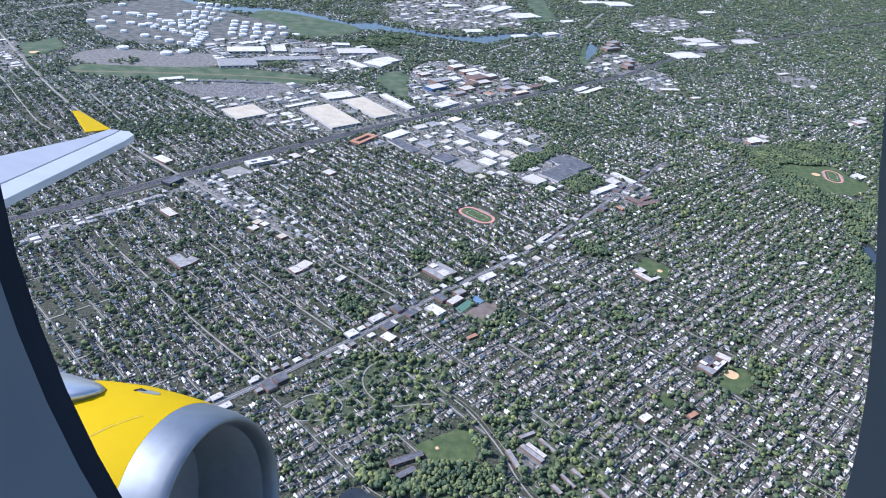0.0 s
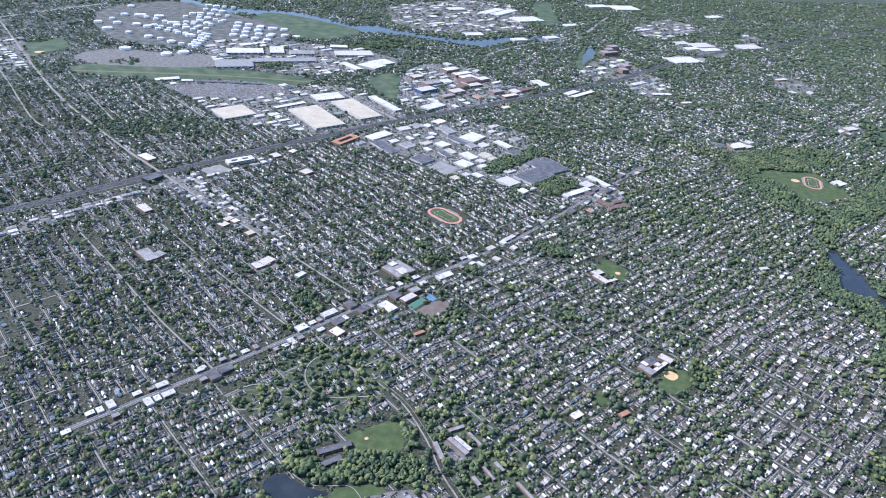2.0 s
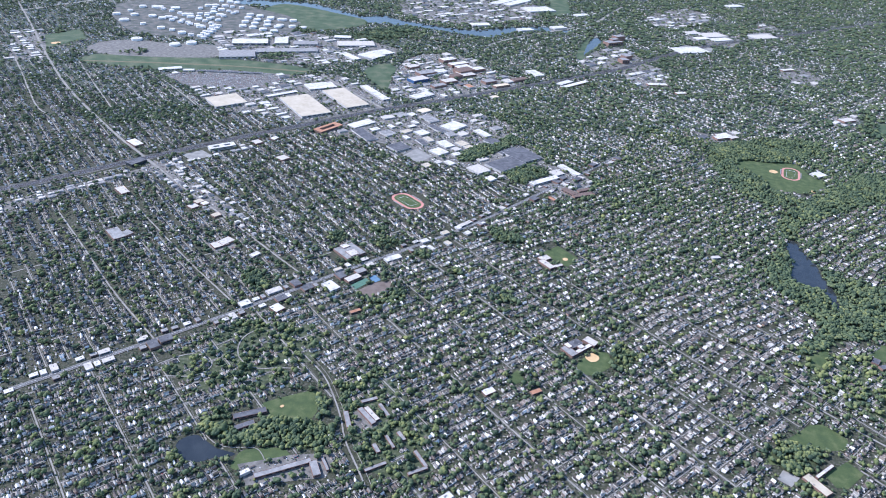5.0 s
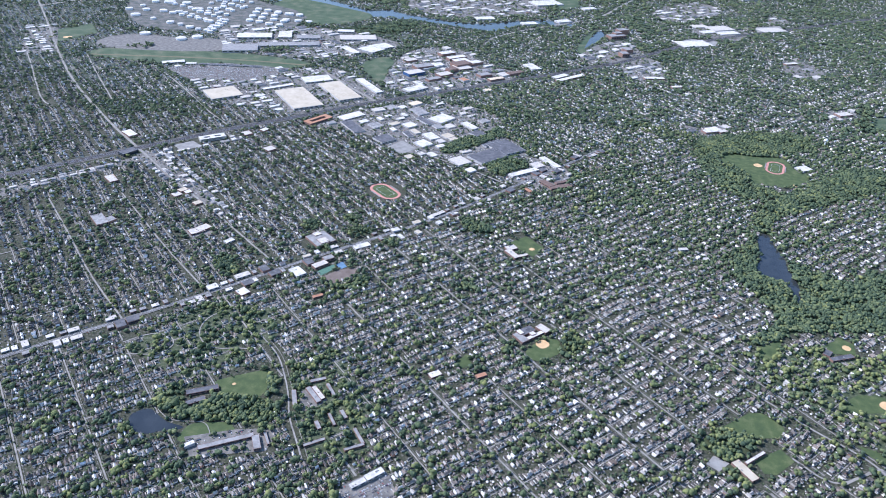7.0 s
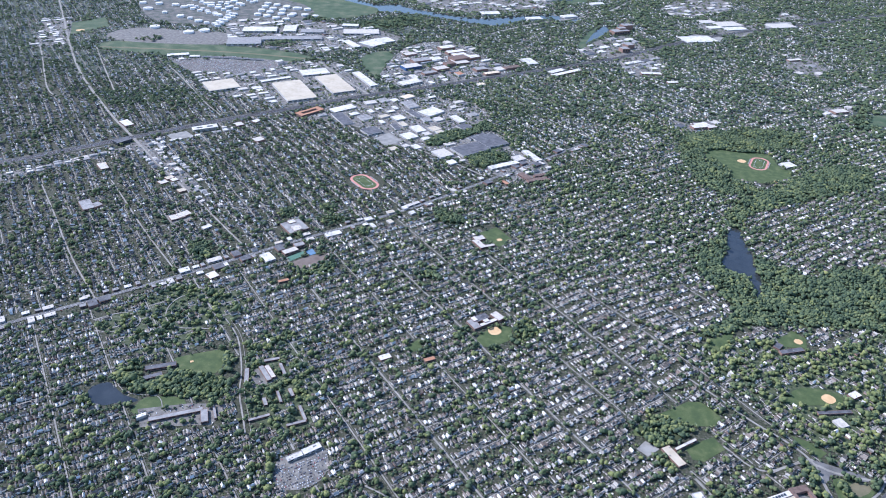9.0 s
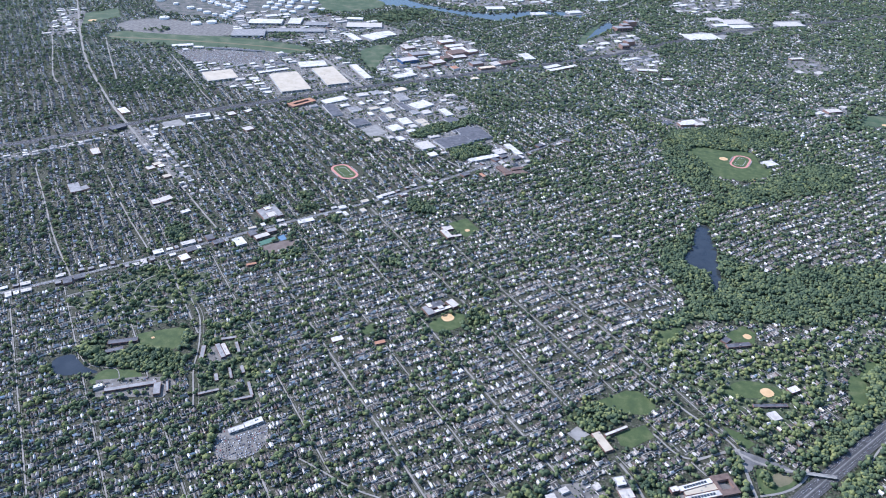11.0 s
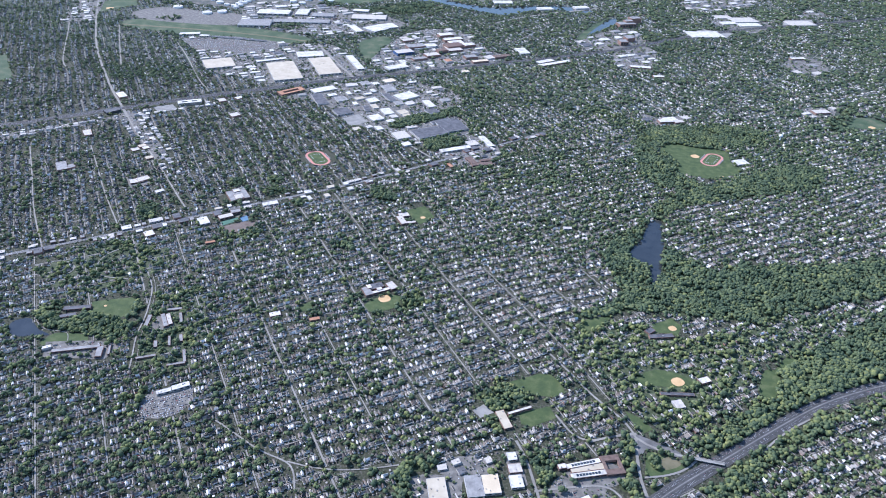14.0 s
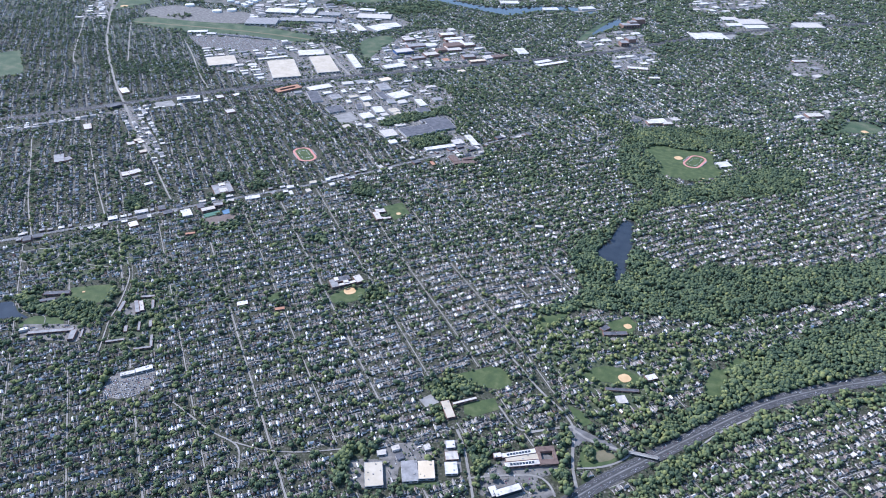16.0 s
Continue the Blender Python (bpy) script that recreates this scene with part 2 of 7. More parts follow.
def drift(x, y, cell):
    """Smooth chance between 0 and 1 that changes over a distance of about one cell."""
    p, q = np.asarray(x, float) / cell + 700.3, np.asarray(y, float) / cell + 700.7
    i, j = np.floor(p).astype(int), np.floor(q).astype(int)
    f, g = p - i, q - j
    f, g = f * f * (3 - 2 * f), g * g * (3 - 2 * g)
    t = lambda a, b: TABLE[a % 256, b % 256]
    return (t(i, j) * (1 - f) + t(i + 1, j) * f) * (1 - g) + (t(i, j + 1) * (1 - f) + t(i + 1, j + 1) * f) * g


layer = 0.0


def area(name, poly, z, mat, label, category, use=1, smooth=2):
    """A flat piece of ground with its own cover."""
    p = rounded(poly, smooth) if smooth else np.asarray(poly, float)
    if use is not None:
        mark(p, use)
    global layer
    layer += 0.0015
    z += layer
    bm = bmesh.new()
    f = bm.faces.new([bm.verts.new((x, y, z)) for x, y in p])
    bm.normal_update()
    if f.normal.z < 0:
        f.normal_flip()
    bmesh.ops.triangulate(bm, faces=[f])
    ob = part(name, bm, mat, None)
    return tagged(ob, label, category, kind="structure")


def ribbon_points(points, half, smooth=2):
    p = np.asarray(points, float)
    for _ in range(smooth):
        q = np.concatenate([[p[0]], np.stack([p[:-1] * 0.75 + p[1:] * 0.25, p[:-1] * 0.25 + p[1:] * 0.75], 1).reshape(-1, 2), [p[-1]]])
        p = q
    d = np.gradient(p, axis=0)
    d /= np.linalg.norm(d, axis=1, keepdims=True) + 1e-9
    nrm = np.stack([-d[:, 1], d[:, 0]], 1)
    return p + nrm * half, p - nrm * half


def ribbon(name, points, width, z, mat, label, category, use=1, smooth=2, shift=0.0, margin=0.8, tag=True, parent=None):
    global layer
    layer += 0.0006
    z += layer
    a, b = ribbon_points(points, width / 2, smooth)
    if shift:
        m, _ = ribbon_points(points, shift, smooth)
        mid = (a + b) / 2
        a, b = a + m - mid, b + m - mid
    if use is not None:
        c, d = ribbon_points(points, width / 2 + margin, smooth)
        mark(np.concatenate([c, d[::-1]]), use)
    n = len(a)
    verts = [(x, y, z) for x, y in a] + [(x, y, z) for x, y in b]
    me = sheet_mesh(name, verts, [(i, i + n, i + n + 1, i + 1) for i in range(n - 1)], [mat])
    ob = new(name, me)
    if parent:
        ob.parent = parent
        return ob
    return tagged(ob, label, category, kind="structure") if tag else ob

# ---- ground, water, fields and roads ----
ground_bm = bmesh.new()
bmesh.ops.create_grid(ground_bm, x_segments=40, y_segments=40, size=9000)
tagged(part("ground", ground_bm, M_GROUND, None), "yards and verges of grass, soil and paving", "ground", kind="structure")

# woods and leafy quarters
area("ground_2", [(-1150, 1150), (-700, 1060), (0, 1010), (500, 960), (960, 900), (1900, 3080), (1500, 3400), (-1300, 3400), (-1700, 2400)], 0.012, M_CANOPY, "leafy gardens and lots of the far suburbs", "ground", use=None)
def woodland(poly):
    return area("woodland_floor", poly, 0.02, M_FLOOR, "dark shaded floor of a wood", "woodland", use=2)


def garden_suburb(poly):
    return area("garden_ground", poly, 0.01, M_LAWNS, "green lawns and gardens under trees", "lawn", use=4)


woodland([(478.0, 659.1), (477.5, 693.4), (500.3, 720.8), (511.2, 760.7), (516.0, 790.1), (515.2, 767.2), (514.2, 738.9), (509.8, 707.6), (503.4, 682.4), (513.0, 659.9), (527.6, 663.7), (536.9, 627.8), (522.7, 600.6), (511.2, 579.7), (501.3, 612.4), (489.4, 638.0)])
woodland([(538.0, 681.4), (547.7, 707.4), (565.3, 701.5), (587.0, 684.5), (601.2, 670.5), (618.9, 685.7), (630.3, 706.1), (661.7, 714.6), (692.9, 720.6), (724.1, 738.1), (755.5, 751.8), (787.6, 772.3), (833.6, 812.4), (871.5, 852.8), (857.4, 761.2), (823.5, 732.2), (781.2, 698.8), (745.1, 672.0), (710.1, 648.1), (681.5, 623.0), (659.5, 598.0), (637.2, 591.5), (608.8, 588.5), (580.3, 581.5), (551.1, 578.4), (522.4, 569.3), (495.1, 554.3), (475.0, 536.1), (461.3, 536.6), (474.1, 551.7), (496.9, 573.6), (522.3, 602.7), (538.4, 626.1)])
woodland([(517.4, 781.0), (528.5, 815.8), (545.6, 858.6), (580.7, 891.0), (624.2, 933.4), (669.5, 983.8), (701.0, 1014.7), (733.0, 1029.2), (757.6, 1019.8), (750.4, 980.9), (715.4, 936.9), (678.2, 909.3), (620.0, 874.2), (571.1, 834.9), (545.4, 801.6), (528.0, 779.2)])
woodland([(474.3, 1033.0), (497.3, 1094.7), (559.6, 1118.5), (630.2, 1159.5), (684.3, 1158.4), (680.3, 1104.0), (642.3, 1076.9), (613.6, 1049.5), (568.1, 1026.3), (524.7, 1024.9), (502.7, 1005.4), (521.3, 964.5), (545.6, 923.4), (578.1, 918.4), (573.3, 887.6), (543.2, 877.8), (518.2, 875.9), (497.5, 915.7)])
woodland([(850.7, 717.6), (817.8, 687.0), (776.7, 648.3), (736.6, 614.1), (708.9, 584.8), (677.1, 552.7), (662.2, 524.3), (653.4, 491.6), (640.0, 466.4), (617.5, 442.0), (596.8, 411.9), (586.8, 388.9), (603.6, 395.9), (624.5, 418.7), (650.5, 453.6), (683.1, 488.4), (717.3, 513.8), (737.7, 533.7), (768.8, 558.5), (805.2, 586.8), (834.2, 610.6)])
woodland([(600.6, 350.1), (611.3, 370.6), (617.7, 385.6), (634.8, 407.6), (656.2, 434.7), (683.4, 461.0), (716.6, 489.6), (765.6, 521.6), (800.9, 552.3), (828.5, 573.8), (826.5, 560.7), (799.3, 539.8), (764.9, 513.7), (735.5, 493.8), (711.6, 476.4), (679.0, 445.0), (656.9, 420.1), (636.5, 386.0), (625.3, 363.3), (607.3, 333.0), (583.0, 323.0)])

woodland([(-48.6, 352.8), (-38.6, 362.9), (-28.3, 370.4), (-23.8, 356.3), (-17.9, 347.0), (-9.8, 344.8), (-1.1, 351.0), (5.4, 360.5), (9.9, 364.0), (28.4, 364.9), (42.7, 370.4), (54.0, 367.4), (60.7, 344.8), (47.5, 337.7), (26.7, 338.0), (10.5, 336.3), (-5.2, 334.5), (-21.9, 335.4), (-33.4, 340.1), (-41.8, 343.4)])
woodland([(35.7, 402.4), (43.4, 397.6), (48.3, 381.4), (44.7, 371.9), (41.0, 383.3)])
garden_suburb([(-116.5, 406.1), (-81.1, 442.4), (-30.6, 443.3), (16.5, 414.3), (-5.8, 390.1), (-32.9, 372.7), (-72.4, 392.5)])
woodland([(62.4, 553.4), (77.6, 571.8), (85.4, 552.7), (61.6, 538.4), (45.9, 530.6)])
woodland([(284.8, 485.3), (292.1, 515.0), (306.4, 514.0), (311.4, 492.3), (296.0, 483.8)])
garden_suburb([(255.1, 1346.4), (302.6, 1398.8), (348.5, 1408.9), (380.9, 1314.7), (400.1, 1219.5), (424.6, 1138.4), (463.7, 1128.2), (498.0, 1089.8), (475.6, 1053.5), (412.3, 1090.0), (355.6, 1166.2), (312.8, 1210.9), (262.3, 1275.6)])
woodland([(783.6, 1223.2), (839.8, 1365.2), (855.2, 1378.8), (800.8, 1217.9), (786.1, 1192.9)])
woodland([(-551.5, 1698.1), (-368.6, 1610.1), (-256.4, 1593.3), (-149.2, 1755.2), (-86.4, 1715.2), (-134.6, 1581.3), (-305.4, 1575.5)])
garden_suburb([(-543.0, 1003.4), (-488.8, 1001.0), (-448.9, 1022.0), (-421.6, 1068.3), (-361.4, 1044.8), (-309.2, 1011.9), (-330.8, 974.3), (-386.5, 966.6), (-421.1, 940.1), (-460.6, 939.7), (-505.2, 946.4)])
woodland([(-97.5, 570.6), (-82.1, 579.2), (-58.9, 551.1), (-73.7, 532.9)])
woodland([(-858.3, 1374.8), (-862.6, 1442.7), (-812.5, 1444.8), (-789.7, 1384.2), (-822.7, 1337.6)])

garden_suburb([(450.8, 517.2), (509.1, 551.4), (563.0, 534.1), (616.5, 556.0), (643.8, 530.7), (619.9, 471.7), (589.6, 415.7), (557.8, 403.0), (528.3, 434.8), (490.4, 468.3)])

garden_suburb([(681.6, 617.8), (721.3, 644.4), (767.4, 668.5), (803.6, 697.3), (821.5, 716.3), (817.8, 687.0), (776.7, 648.3), (736.6, 614.1), (708.9, 584.8), (677.1, 552.7), (646.2, 530.6), (610.2, 515.3), (590.7, 543.8), (609.9, 576.7), (659.7, 593.0)])
garden_suburb([(626.1, 1055.3), (684.6, 1106.0), (752.9, 1127.9), (757.2, 1044.5), (701.0, 1014.7), (654.0, 972.7), (627.3, 948.6)])


garden_suburb([(-82.4, 475.3), (-44.4, 491.0), (19.6, 493.6), (22.8, 429.7), (-38.0, 434.3), (-81.1, 442.4)])
garden_suburb([(43.1, 425.9), (89.0, 448.5), (102.4, 414.6), (137.5, 375.4), (148.2, 326.3), (96.0, 318.4), (67.9, 364.4)])

woodland([(12.4, 697.7), (32.9, 697.3), (30.5, 682.9), (17.2, 682.4)])
woodland([(30.4, 669.3), (54.5, 669.8), (51.9, 656.2), (35.0, 652.8)])
woodland([(4.2, 621.6), (25.8, 630.0), (28.4, 614.4), (11.4, 605.2)])
woodland([(-30.4, 674.7), (-9.5, 670.1), (-8.2, 652.5), (-24.6, 658.0)])
woodland([(153.7, 722.7), (178.9, 723.3), (201.1, 709.0), (194.0, 693.9), (167.5, 688.5)])
woodland([(69.7, 651.3), (91.1, 651.4), (96.5, 637.9), (79.5, 638.6)])
woodland([(173.7, 583.0), (191.2, 582.8), (194.8, 573.1), (177.4, 566.6)])
woodland([(273.9, 701.4), (284.9, 701.4), (281.3, 689.7), (272.6, 690.1)])
woodland([(122.7, 619.3), (135.0, 619.7), (135.4, 610.3), (125.2, 610.2)])
garden_suburb([(-63.0, 921.2), (-22.4, 938.9), (9.1, 901.8), (-24.8, 900.9)])
garden_suburb([(156.7, 1050.7), (239.3, 1045.8), (233.3, 934.1), (216.3, 967.1), (187.6, 1015.7)])
garden_suburb([(139.8, 1263.0), (191.8, 1315.4), (254.7, 1334.1), (241.7, 1091.0), (195.0, 1078.8), (149.5, 1114.0), (101.8, 1141.0), (113.0, 1197.5)])

# water
area("water", [(-793.4, 2031.7), (-642.7, 1901.3), (-540.9, 1929.1), (-432.9, 1942.5), (-336.3, 1871.7), (-248.7, 1818.8), (-209.0, 1863.6), (-174.4, 1820.0), (-96.9, 1795.2), (-6.5, 1763.9), (64.3, 1777.6), (142.2, 1846.3), (224.1, 1877.3), (297.0, 1851.4), (280.6, 1819.5), (208.3, 1831.4), (136.0, 1778.9), (95.8, 1703.3), (25.8, 1713.7), (-61.6, 1743.3), (-150.2, 1761.4), (-235.8, 1754.9), (-297.7, 1771.4), (-374.5, 1840.9), (-472.3, 1861.3), (-576.3, 1848.7), (-672.1, 1855.5), (-761.1, 1917.2)], 0.06, M_WATER, "blue tidal river winding past the tank farm", "river")
area("water_2", [(292.6, 1607.3), (303.6, 1652.8), (323.5, 1703.5), (337.9, 1778.4), (354.7, 1808.9), (367.1, 1788.9), (351.6, 1713.3), (330.9, 1662.2), (307.8, 1602.3)], 0.06, M_WATER, "blue bend of a small river", "river")
area("water_3", [(523.6, 775.3), (538.7, 776.1), (537.1, 741.7), (544.2, 719.4), (538.7, 680.6), (527.7, 656.8), (515.7, 670.3), (500.9, 678.9), (515.9, 715.2), (518.8, 748.3)], 0.06, M_WATER, "dark still pond among trees", "pond")
area("water_5", [(525.4, 685.7), (540.5, 697.9), (544.9, 673.8), (542.7, 636.7), (537.1, 618.7), (532.5, 630.7), (532.1, 659.1)], 0.06, M_WATER, "dark narrow outlet of a pond", "pond")
area("water_4", [(-56.7, 326.3), (-49.0, 336.0), (-41.9, 338.2), (-33.7, 332.9), (-24.8, 327.8), (-16.1, 325.8), (-6.9, 325.0), (-7.5, 321.9), (-21.8, 317.9), (-30.2, 310.8), (-45.0, 312.0)], 0.06, M_WATER, "dark pond in a park", "pond")

# fields
def lawn(poly, label):
    far = "airfield" in label or "far " in label or "office park" in label
    return area("grass", poly, 0.06, M_MARSH if far else M_GRASS, label, "lawn", smooth=1 if len(poly) > 5 else 0)


lawn([(-9.5, 378.5), (8.3, 390.9), (30.9, 404.1), (35.1, 399.2), (42.4, 372.8), (28.1, 365.6), (6.5, 365.7), (1.0, 373.7)], "green sports field beside a long school")
lawn([(-6.0, 320.5), (-4.0, 328.5), (7.9, 333.1), (27.1, 336.9), (35.6, 328.6), (29.8, 319.9), (15.0, 312.9), (-6.3, 308.0)], "park lawn crossed by paths")
lawn([(252.0, 476.7), (266.2, 498.7), (284.6, 507.3), (289.1, 486.4), (275.8, 472.3), (264.8, 466.0)], "school field with a sandy infield")
lawn([(221.6, 679.4), (240.6, 699.0), (263.3, 675.0), (251.0, 652.8), (237.9, 662.4)], "school lawn with a small infield")
lawn([(400.0, 393.1), (415.1, 410.2), (428.2, 421.0), (454.8, 444.0), (471.0, 431.9), (475.2, 424.0), (467.5, 412.8), (448.6, 409.3), (436.7, 409.0), (414.6, 393.6), (403.0, 384.3)], "broad park lawn edged by trees")
lawn([(441.7, 383.4), (465.3, 400.6), (473.7, 389.0), (455.4, 371.3), (446.8, 371.5)], "small lawn behind a school wing")
lawn([(531.3, 459.2), (545.1, 482.0), (566.0, 485.8), (585.9, 480.5), (580.3, 467.4), (536.3, 456.2)], "ball field with a sandy infield")
lawn([(518.3, 1019.6), (535.9, 1042.0), (562.9, 1035.5), (596.9, 1041.9), (619.9, 1043.2), (622.7, 991.5), (641.6, 983.4), (625.0, 947.5), (597.2, 927.0), (569.0, 930.1), (548.5, 932.8), (532.5, 963.1), (519.1, 987.7)], "wide park lawn with a running track")
woodland([(515.1, 983.4), (525.1, 1001.0), (541.2, 979.6), (549.4, 949.8), (544.4, 932.8), (530.2, 938.0)])
lawn([(473.0, 518.4), (476.4, 535.8), (501.8, 552.5), (494.6, 533.2), (480.6, 515.6)], "clearing of mown grass")
lawn([(539.4, 551.7), (559.2, 570.0), (570.5, 560.4), (567.6, 543.6), (545.4, 540.3)], "ball field behind a school")
lawn([(641.1, 486.4), (645.9, 517.4), (656.0, 524.3), (662.5, 516.0), (657.7, 485.5), (647.0, 471.7)], "meadow between strips of wood")
lawn([(657.1, 522.2), (669.3, 547.6), (679.8, 548.5), (673.3, 535.1), (662.4, 520.1)], "clearing at the edge of a wood")
lawn([(549.8, 378.5), (558.5, 380.0), (577.2, 376.6), (581.1, 369.5), (557.6, 352.9), (551.6, 354.1)], "grass inside a slip road")
area("soil_field", [(562.0, 377.5), (577.3, 379.8), (578.6, 372.2), (563.7, 361.4)], 0.10, M_DRY, "dry brownish grass inside a slip road", "field", smooth=1)
woodland([(553.2, 374.7), (556.4, 377.9), (561.4, 368.4), (561.4, 361.7), (557.6, 362.6)])
woodland([(579.1, 379.9), (586.3, 380.2), (584.7, 369.7), (579.1, 371.2)])
lawn([(424.5, 280.6), (452.2, 295.0), (454.6, 291.9), (426.8, 277.1)], "grass strip before a works")
lawn([(528.6, 418.3), (542.6, 414.5), (553.7, 404.8), (546.6, 397.2), (535.2, 408.0)], "grass verge by a junction")
lawn([(-704.7, 1255.2), (-690.4, 1294.9), (-539.1, 1319.1), (-395.5, 1340.3), (-239.5, 1322.7), (-258.6, 1268.6), (-393.5, 1242.0), (-499.6, 1231.9), (-673.2, 1223.9)], "grass strip of a small airfield")
ribbon("runway", [(-687.9, 1239.7), (-518.8, 1274.2), (-379.2, 1294.5), (-246.1, 1296.2)], 8, 0.1, M_DRY, "worn grassy runway of a small airfield", "runway")
lawn([(-148.4, 1351.8), (-107.3, 1417.2), (-77.9, 1365.8), (-85.4, 1299.0), (-49.3, 1279.6), (-74.7, 1221.4), (-124.4, 1287.0)], "lawn beside an office park")
lawn([(-871.4, 1385.6), (-831.1, 1465.7), (-769.2, 1391.6), (-805.6, 1300.9)], "lawn of a far park")
lawn([(785.6, 1185.0), (819.6, 1234.6), (853.7, 1229.5), (882.2, 1253.2), (886.0, 1284.6), (851.8, 1296.5), (833.0, 1287.7), (810.5, 1230.4)], "far ball field among trees")
lawn([(193.7, 450.9), (201.6, 463.5), (208.3, 449.6), (199.3, 442.1)], "small green playground")
lawn([(227.3, 2363.0), (285.2, 2431.2), (294.2, 2074.5), (235.5, 2011.7)], "green field in the far suburbs")
lawn([(-760.0, 929.2), (-737.9, 969.0), (-613.8, 867.1), (-642.4, 825.9)], "far green field beside sheds")
area("grass", [(-526.4, 1749.8), (-520.3, 1904.8), (-434.9, 1892.8), (-309.6, 1823.1), (-230.0, 1784.3), (-239.1, 1701.7), (-317.8, 1623.1), (-383.0, 1659.6), (-449.6, 1738.7)], 0.06, M_MARSH, "green capped mound beside the river", "marsh")
area("grass", [(287.3, 1585.4), (315.8, 1746.7), (336.0, 1789.9), (318.9, 1679.7), (307.0, 1591.9), (339.2, 1525.6), (317.8, 1491.5)], 0.05, M_MARSH, "grassy bank of a river", "marsh")

# paved ground
def paved(poly, label, use=3):
    return area("pavement", poly, 0.05, {3: M_LOT, 6: M_BARE, 7: M_PALE_ROAD, 8: M_LOT, 9: M_LOT}[use], label, "paving", use=use, smooth=1 if len(poly) > 5 else 0)


paved([(-737.1, 1316.1), (-730.5, 1389.6), (-665.3, 1422.6), (-607.0, 1410.7), (-488.9, 1436.0), (-440.8, 1390.0), (-452.8, 1339.0), (-537.9, 1310.5), (-669.1, 1291.0)], "grey airfield apron and taxiway", 9)
woodland([(-654.3, 1319.6), (-612.3, 1348.1), (-596.3, 1324.5), (-626.3, 1305.1)])
paved([(-504.7, 1207.1), (-424.1, 1263.8), (-323.7, 1263.9), (-226.0, 1271.0), (-189.9, 1305.9), (-129.5, 1229.8), (-28.4, 1155.2), (-98.8, 1078.6), (-155.1, 1016.5), (-221.3, 1036.6), (-287.0, 1035.4), (-336.8, 1041.6), (-424.7, 1158.8)], "asphalt yards between warehouses")
paved([(-507.4, 1204.9), (-446.3, 1224.3), (-314.2, 1245.9), (-270.9, 1239.7), (-302.9, 1176.9), (-356.0, 1157.0), (-429.2, 1145.3), (-465.7, 1171.2)], "wide car park beside the airfield", 8)
paved([(-70.4, 1195.3), (-83.7, 1381.0), (-68.9, 1485.9), (26.0, 1537.6), (118.9, 1402.8), (177.1, 1379.7), (171.3, 1308.6), (28.0, 1184.0)], "paved grounds of an office park")
paved([(-148.2, 972.4), (-95.0, 1059.8), (28.1, 1143.2), (117.0, 1146.7), (180.6, 1089.5), (153.2, 1020.4), (206.3, 1002.4), (217.3, 948.8), (297.3, 915.9), (276.8, 831.4), (217.1, 846.2), (126.3, 901.8), (60.4, 906.6), (3.2, 931.4), (-33.3, 972.8), (-95.8, 976.1)], "paved yards of an industrial strip")
paved([(-915.6, 1781.4), (-787.1, 1977.5), (-589.7, 1843.0), (-390.3, 1734.9), (-373.1, 1579.2), (-431.1, 1440.6), (-570.6, 1473.9), (-677.7, 1456.4), (-809.4, 1557.2)], "bare ground of a tank farm", 6)
paved([(-544.8, 1505.0), (-494.5, 1580.8), (-260.1, 1609.1), (-114.2, 1535.4), (-82.8, 1495.8), (-203.3, 1363.9), (-268.0, 1343.0), (-382.2, 1336.0), (-479.3, 1404.3)], "paved yards of a distribution park")
woodland([(-378.6, 1405.0), (-363.6, 1419.4), (-310.2, 1405.1), (-297.2, 1357.8), (-359.1, 1350.9), (-381.5, 1360.1)])
paved([(-955.3, 1407.9), (-899.6, 1439.9), (-764.0, 1243.9), (-810.9, 1195.1)], "paved lots of an industrial estate")
paved([(377.2, 286.2), (386.5, 292.9), (406.6, 299.7), (417.4, 275.0), (392.0, 263.4)], "parking between flat-roofed works")
paved([(397.2, 314.5), (422.1, 327.0), (438.8, 321.0), (442.7, 315.2), (416.0, 302.8), (423.4, 277.4), (417.0, 274.9), (403.7, 298.5), (397.4, 298.4)], "asphalt yard between flat-roofed works")
paved([(441.0, 336.4), (451.6, 341.9), (466.4, 311.5), (456.2, 302.8)], "paved lot round small shops")
woodland([(362.9, 294.6), (374.1, 295.3), (381.7, 274.5), (383.2, 259.9), (376.2, 262.7)])
woodland([(371.7, 300.6), (389.3, 309.5), (394.3, 302.1), (377.7, 290.6)])
woodland([(467.1, 343.6), (471.1, 348.4), (483.2, 321.1), (478.2, 315.6)])
woodland([(531.4, 387.0), (535.7, 390.1), (540.8, 376.2), (537.0, 368.2), (532.9, 373.0)])
woodland([(531.0, 342.4), (536.6, 351.8), (544.5, 347.7), (544.2, 333.5), (535.1, 329.9)])
woodland([(542.1, 335.0), (547.4, 340.6), (550.3, 323.0), (545.4, 321.1)])
woodland([(556.0, 342.3), (562.8, 347.9), (564.4, 339.2), (559.2, 332.7)])
paved([(480.3, 316.1), (496.3, 341.3), (521.0, 356.8), (536.1, 353.5), (537.1, 339.7), (519.8, 325.3), (548.8, 318.8), (489.2, 289.7)], "parking around an office block")
paved([(131.9, 293.9), (139.0, 300.0), (158.3, 316.7), (169.4, 305.6), (174.0, 286.1), (163.3, 270.7), (142.7, 266.4), (133.2, 278.5)], "shopping plaza parking lot with rows of cars", 8)
paved([(-1.6, 314.8), (35.8, 331.1), (68.0, 338.8), (66.2, 313.9), (11.9, 296.9)], "parking court between garden flats")
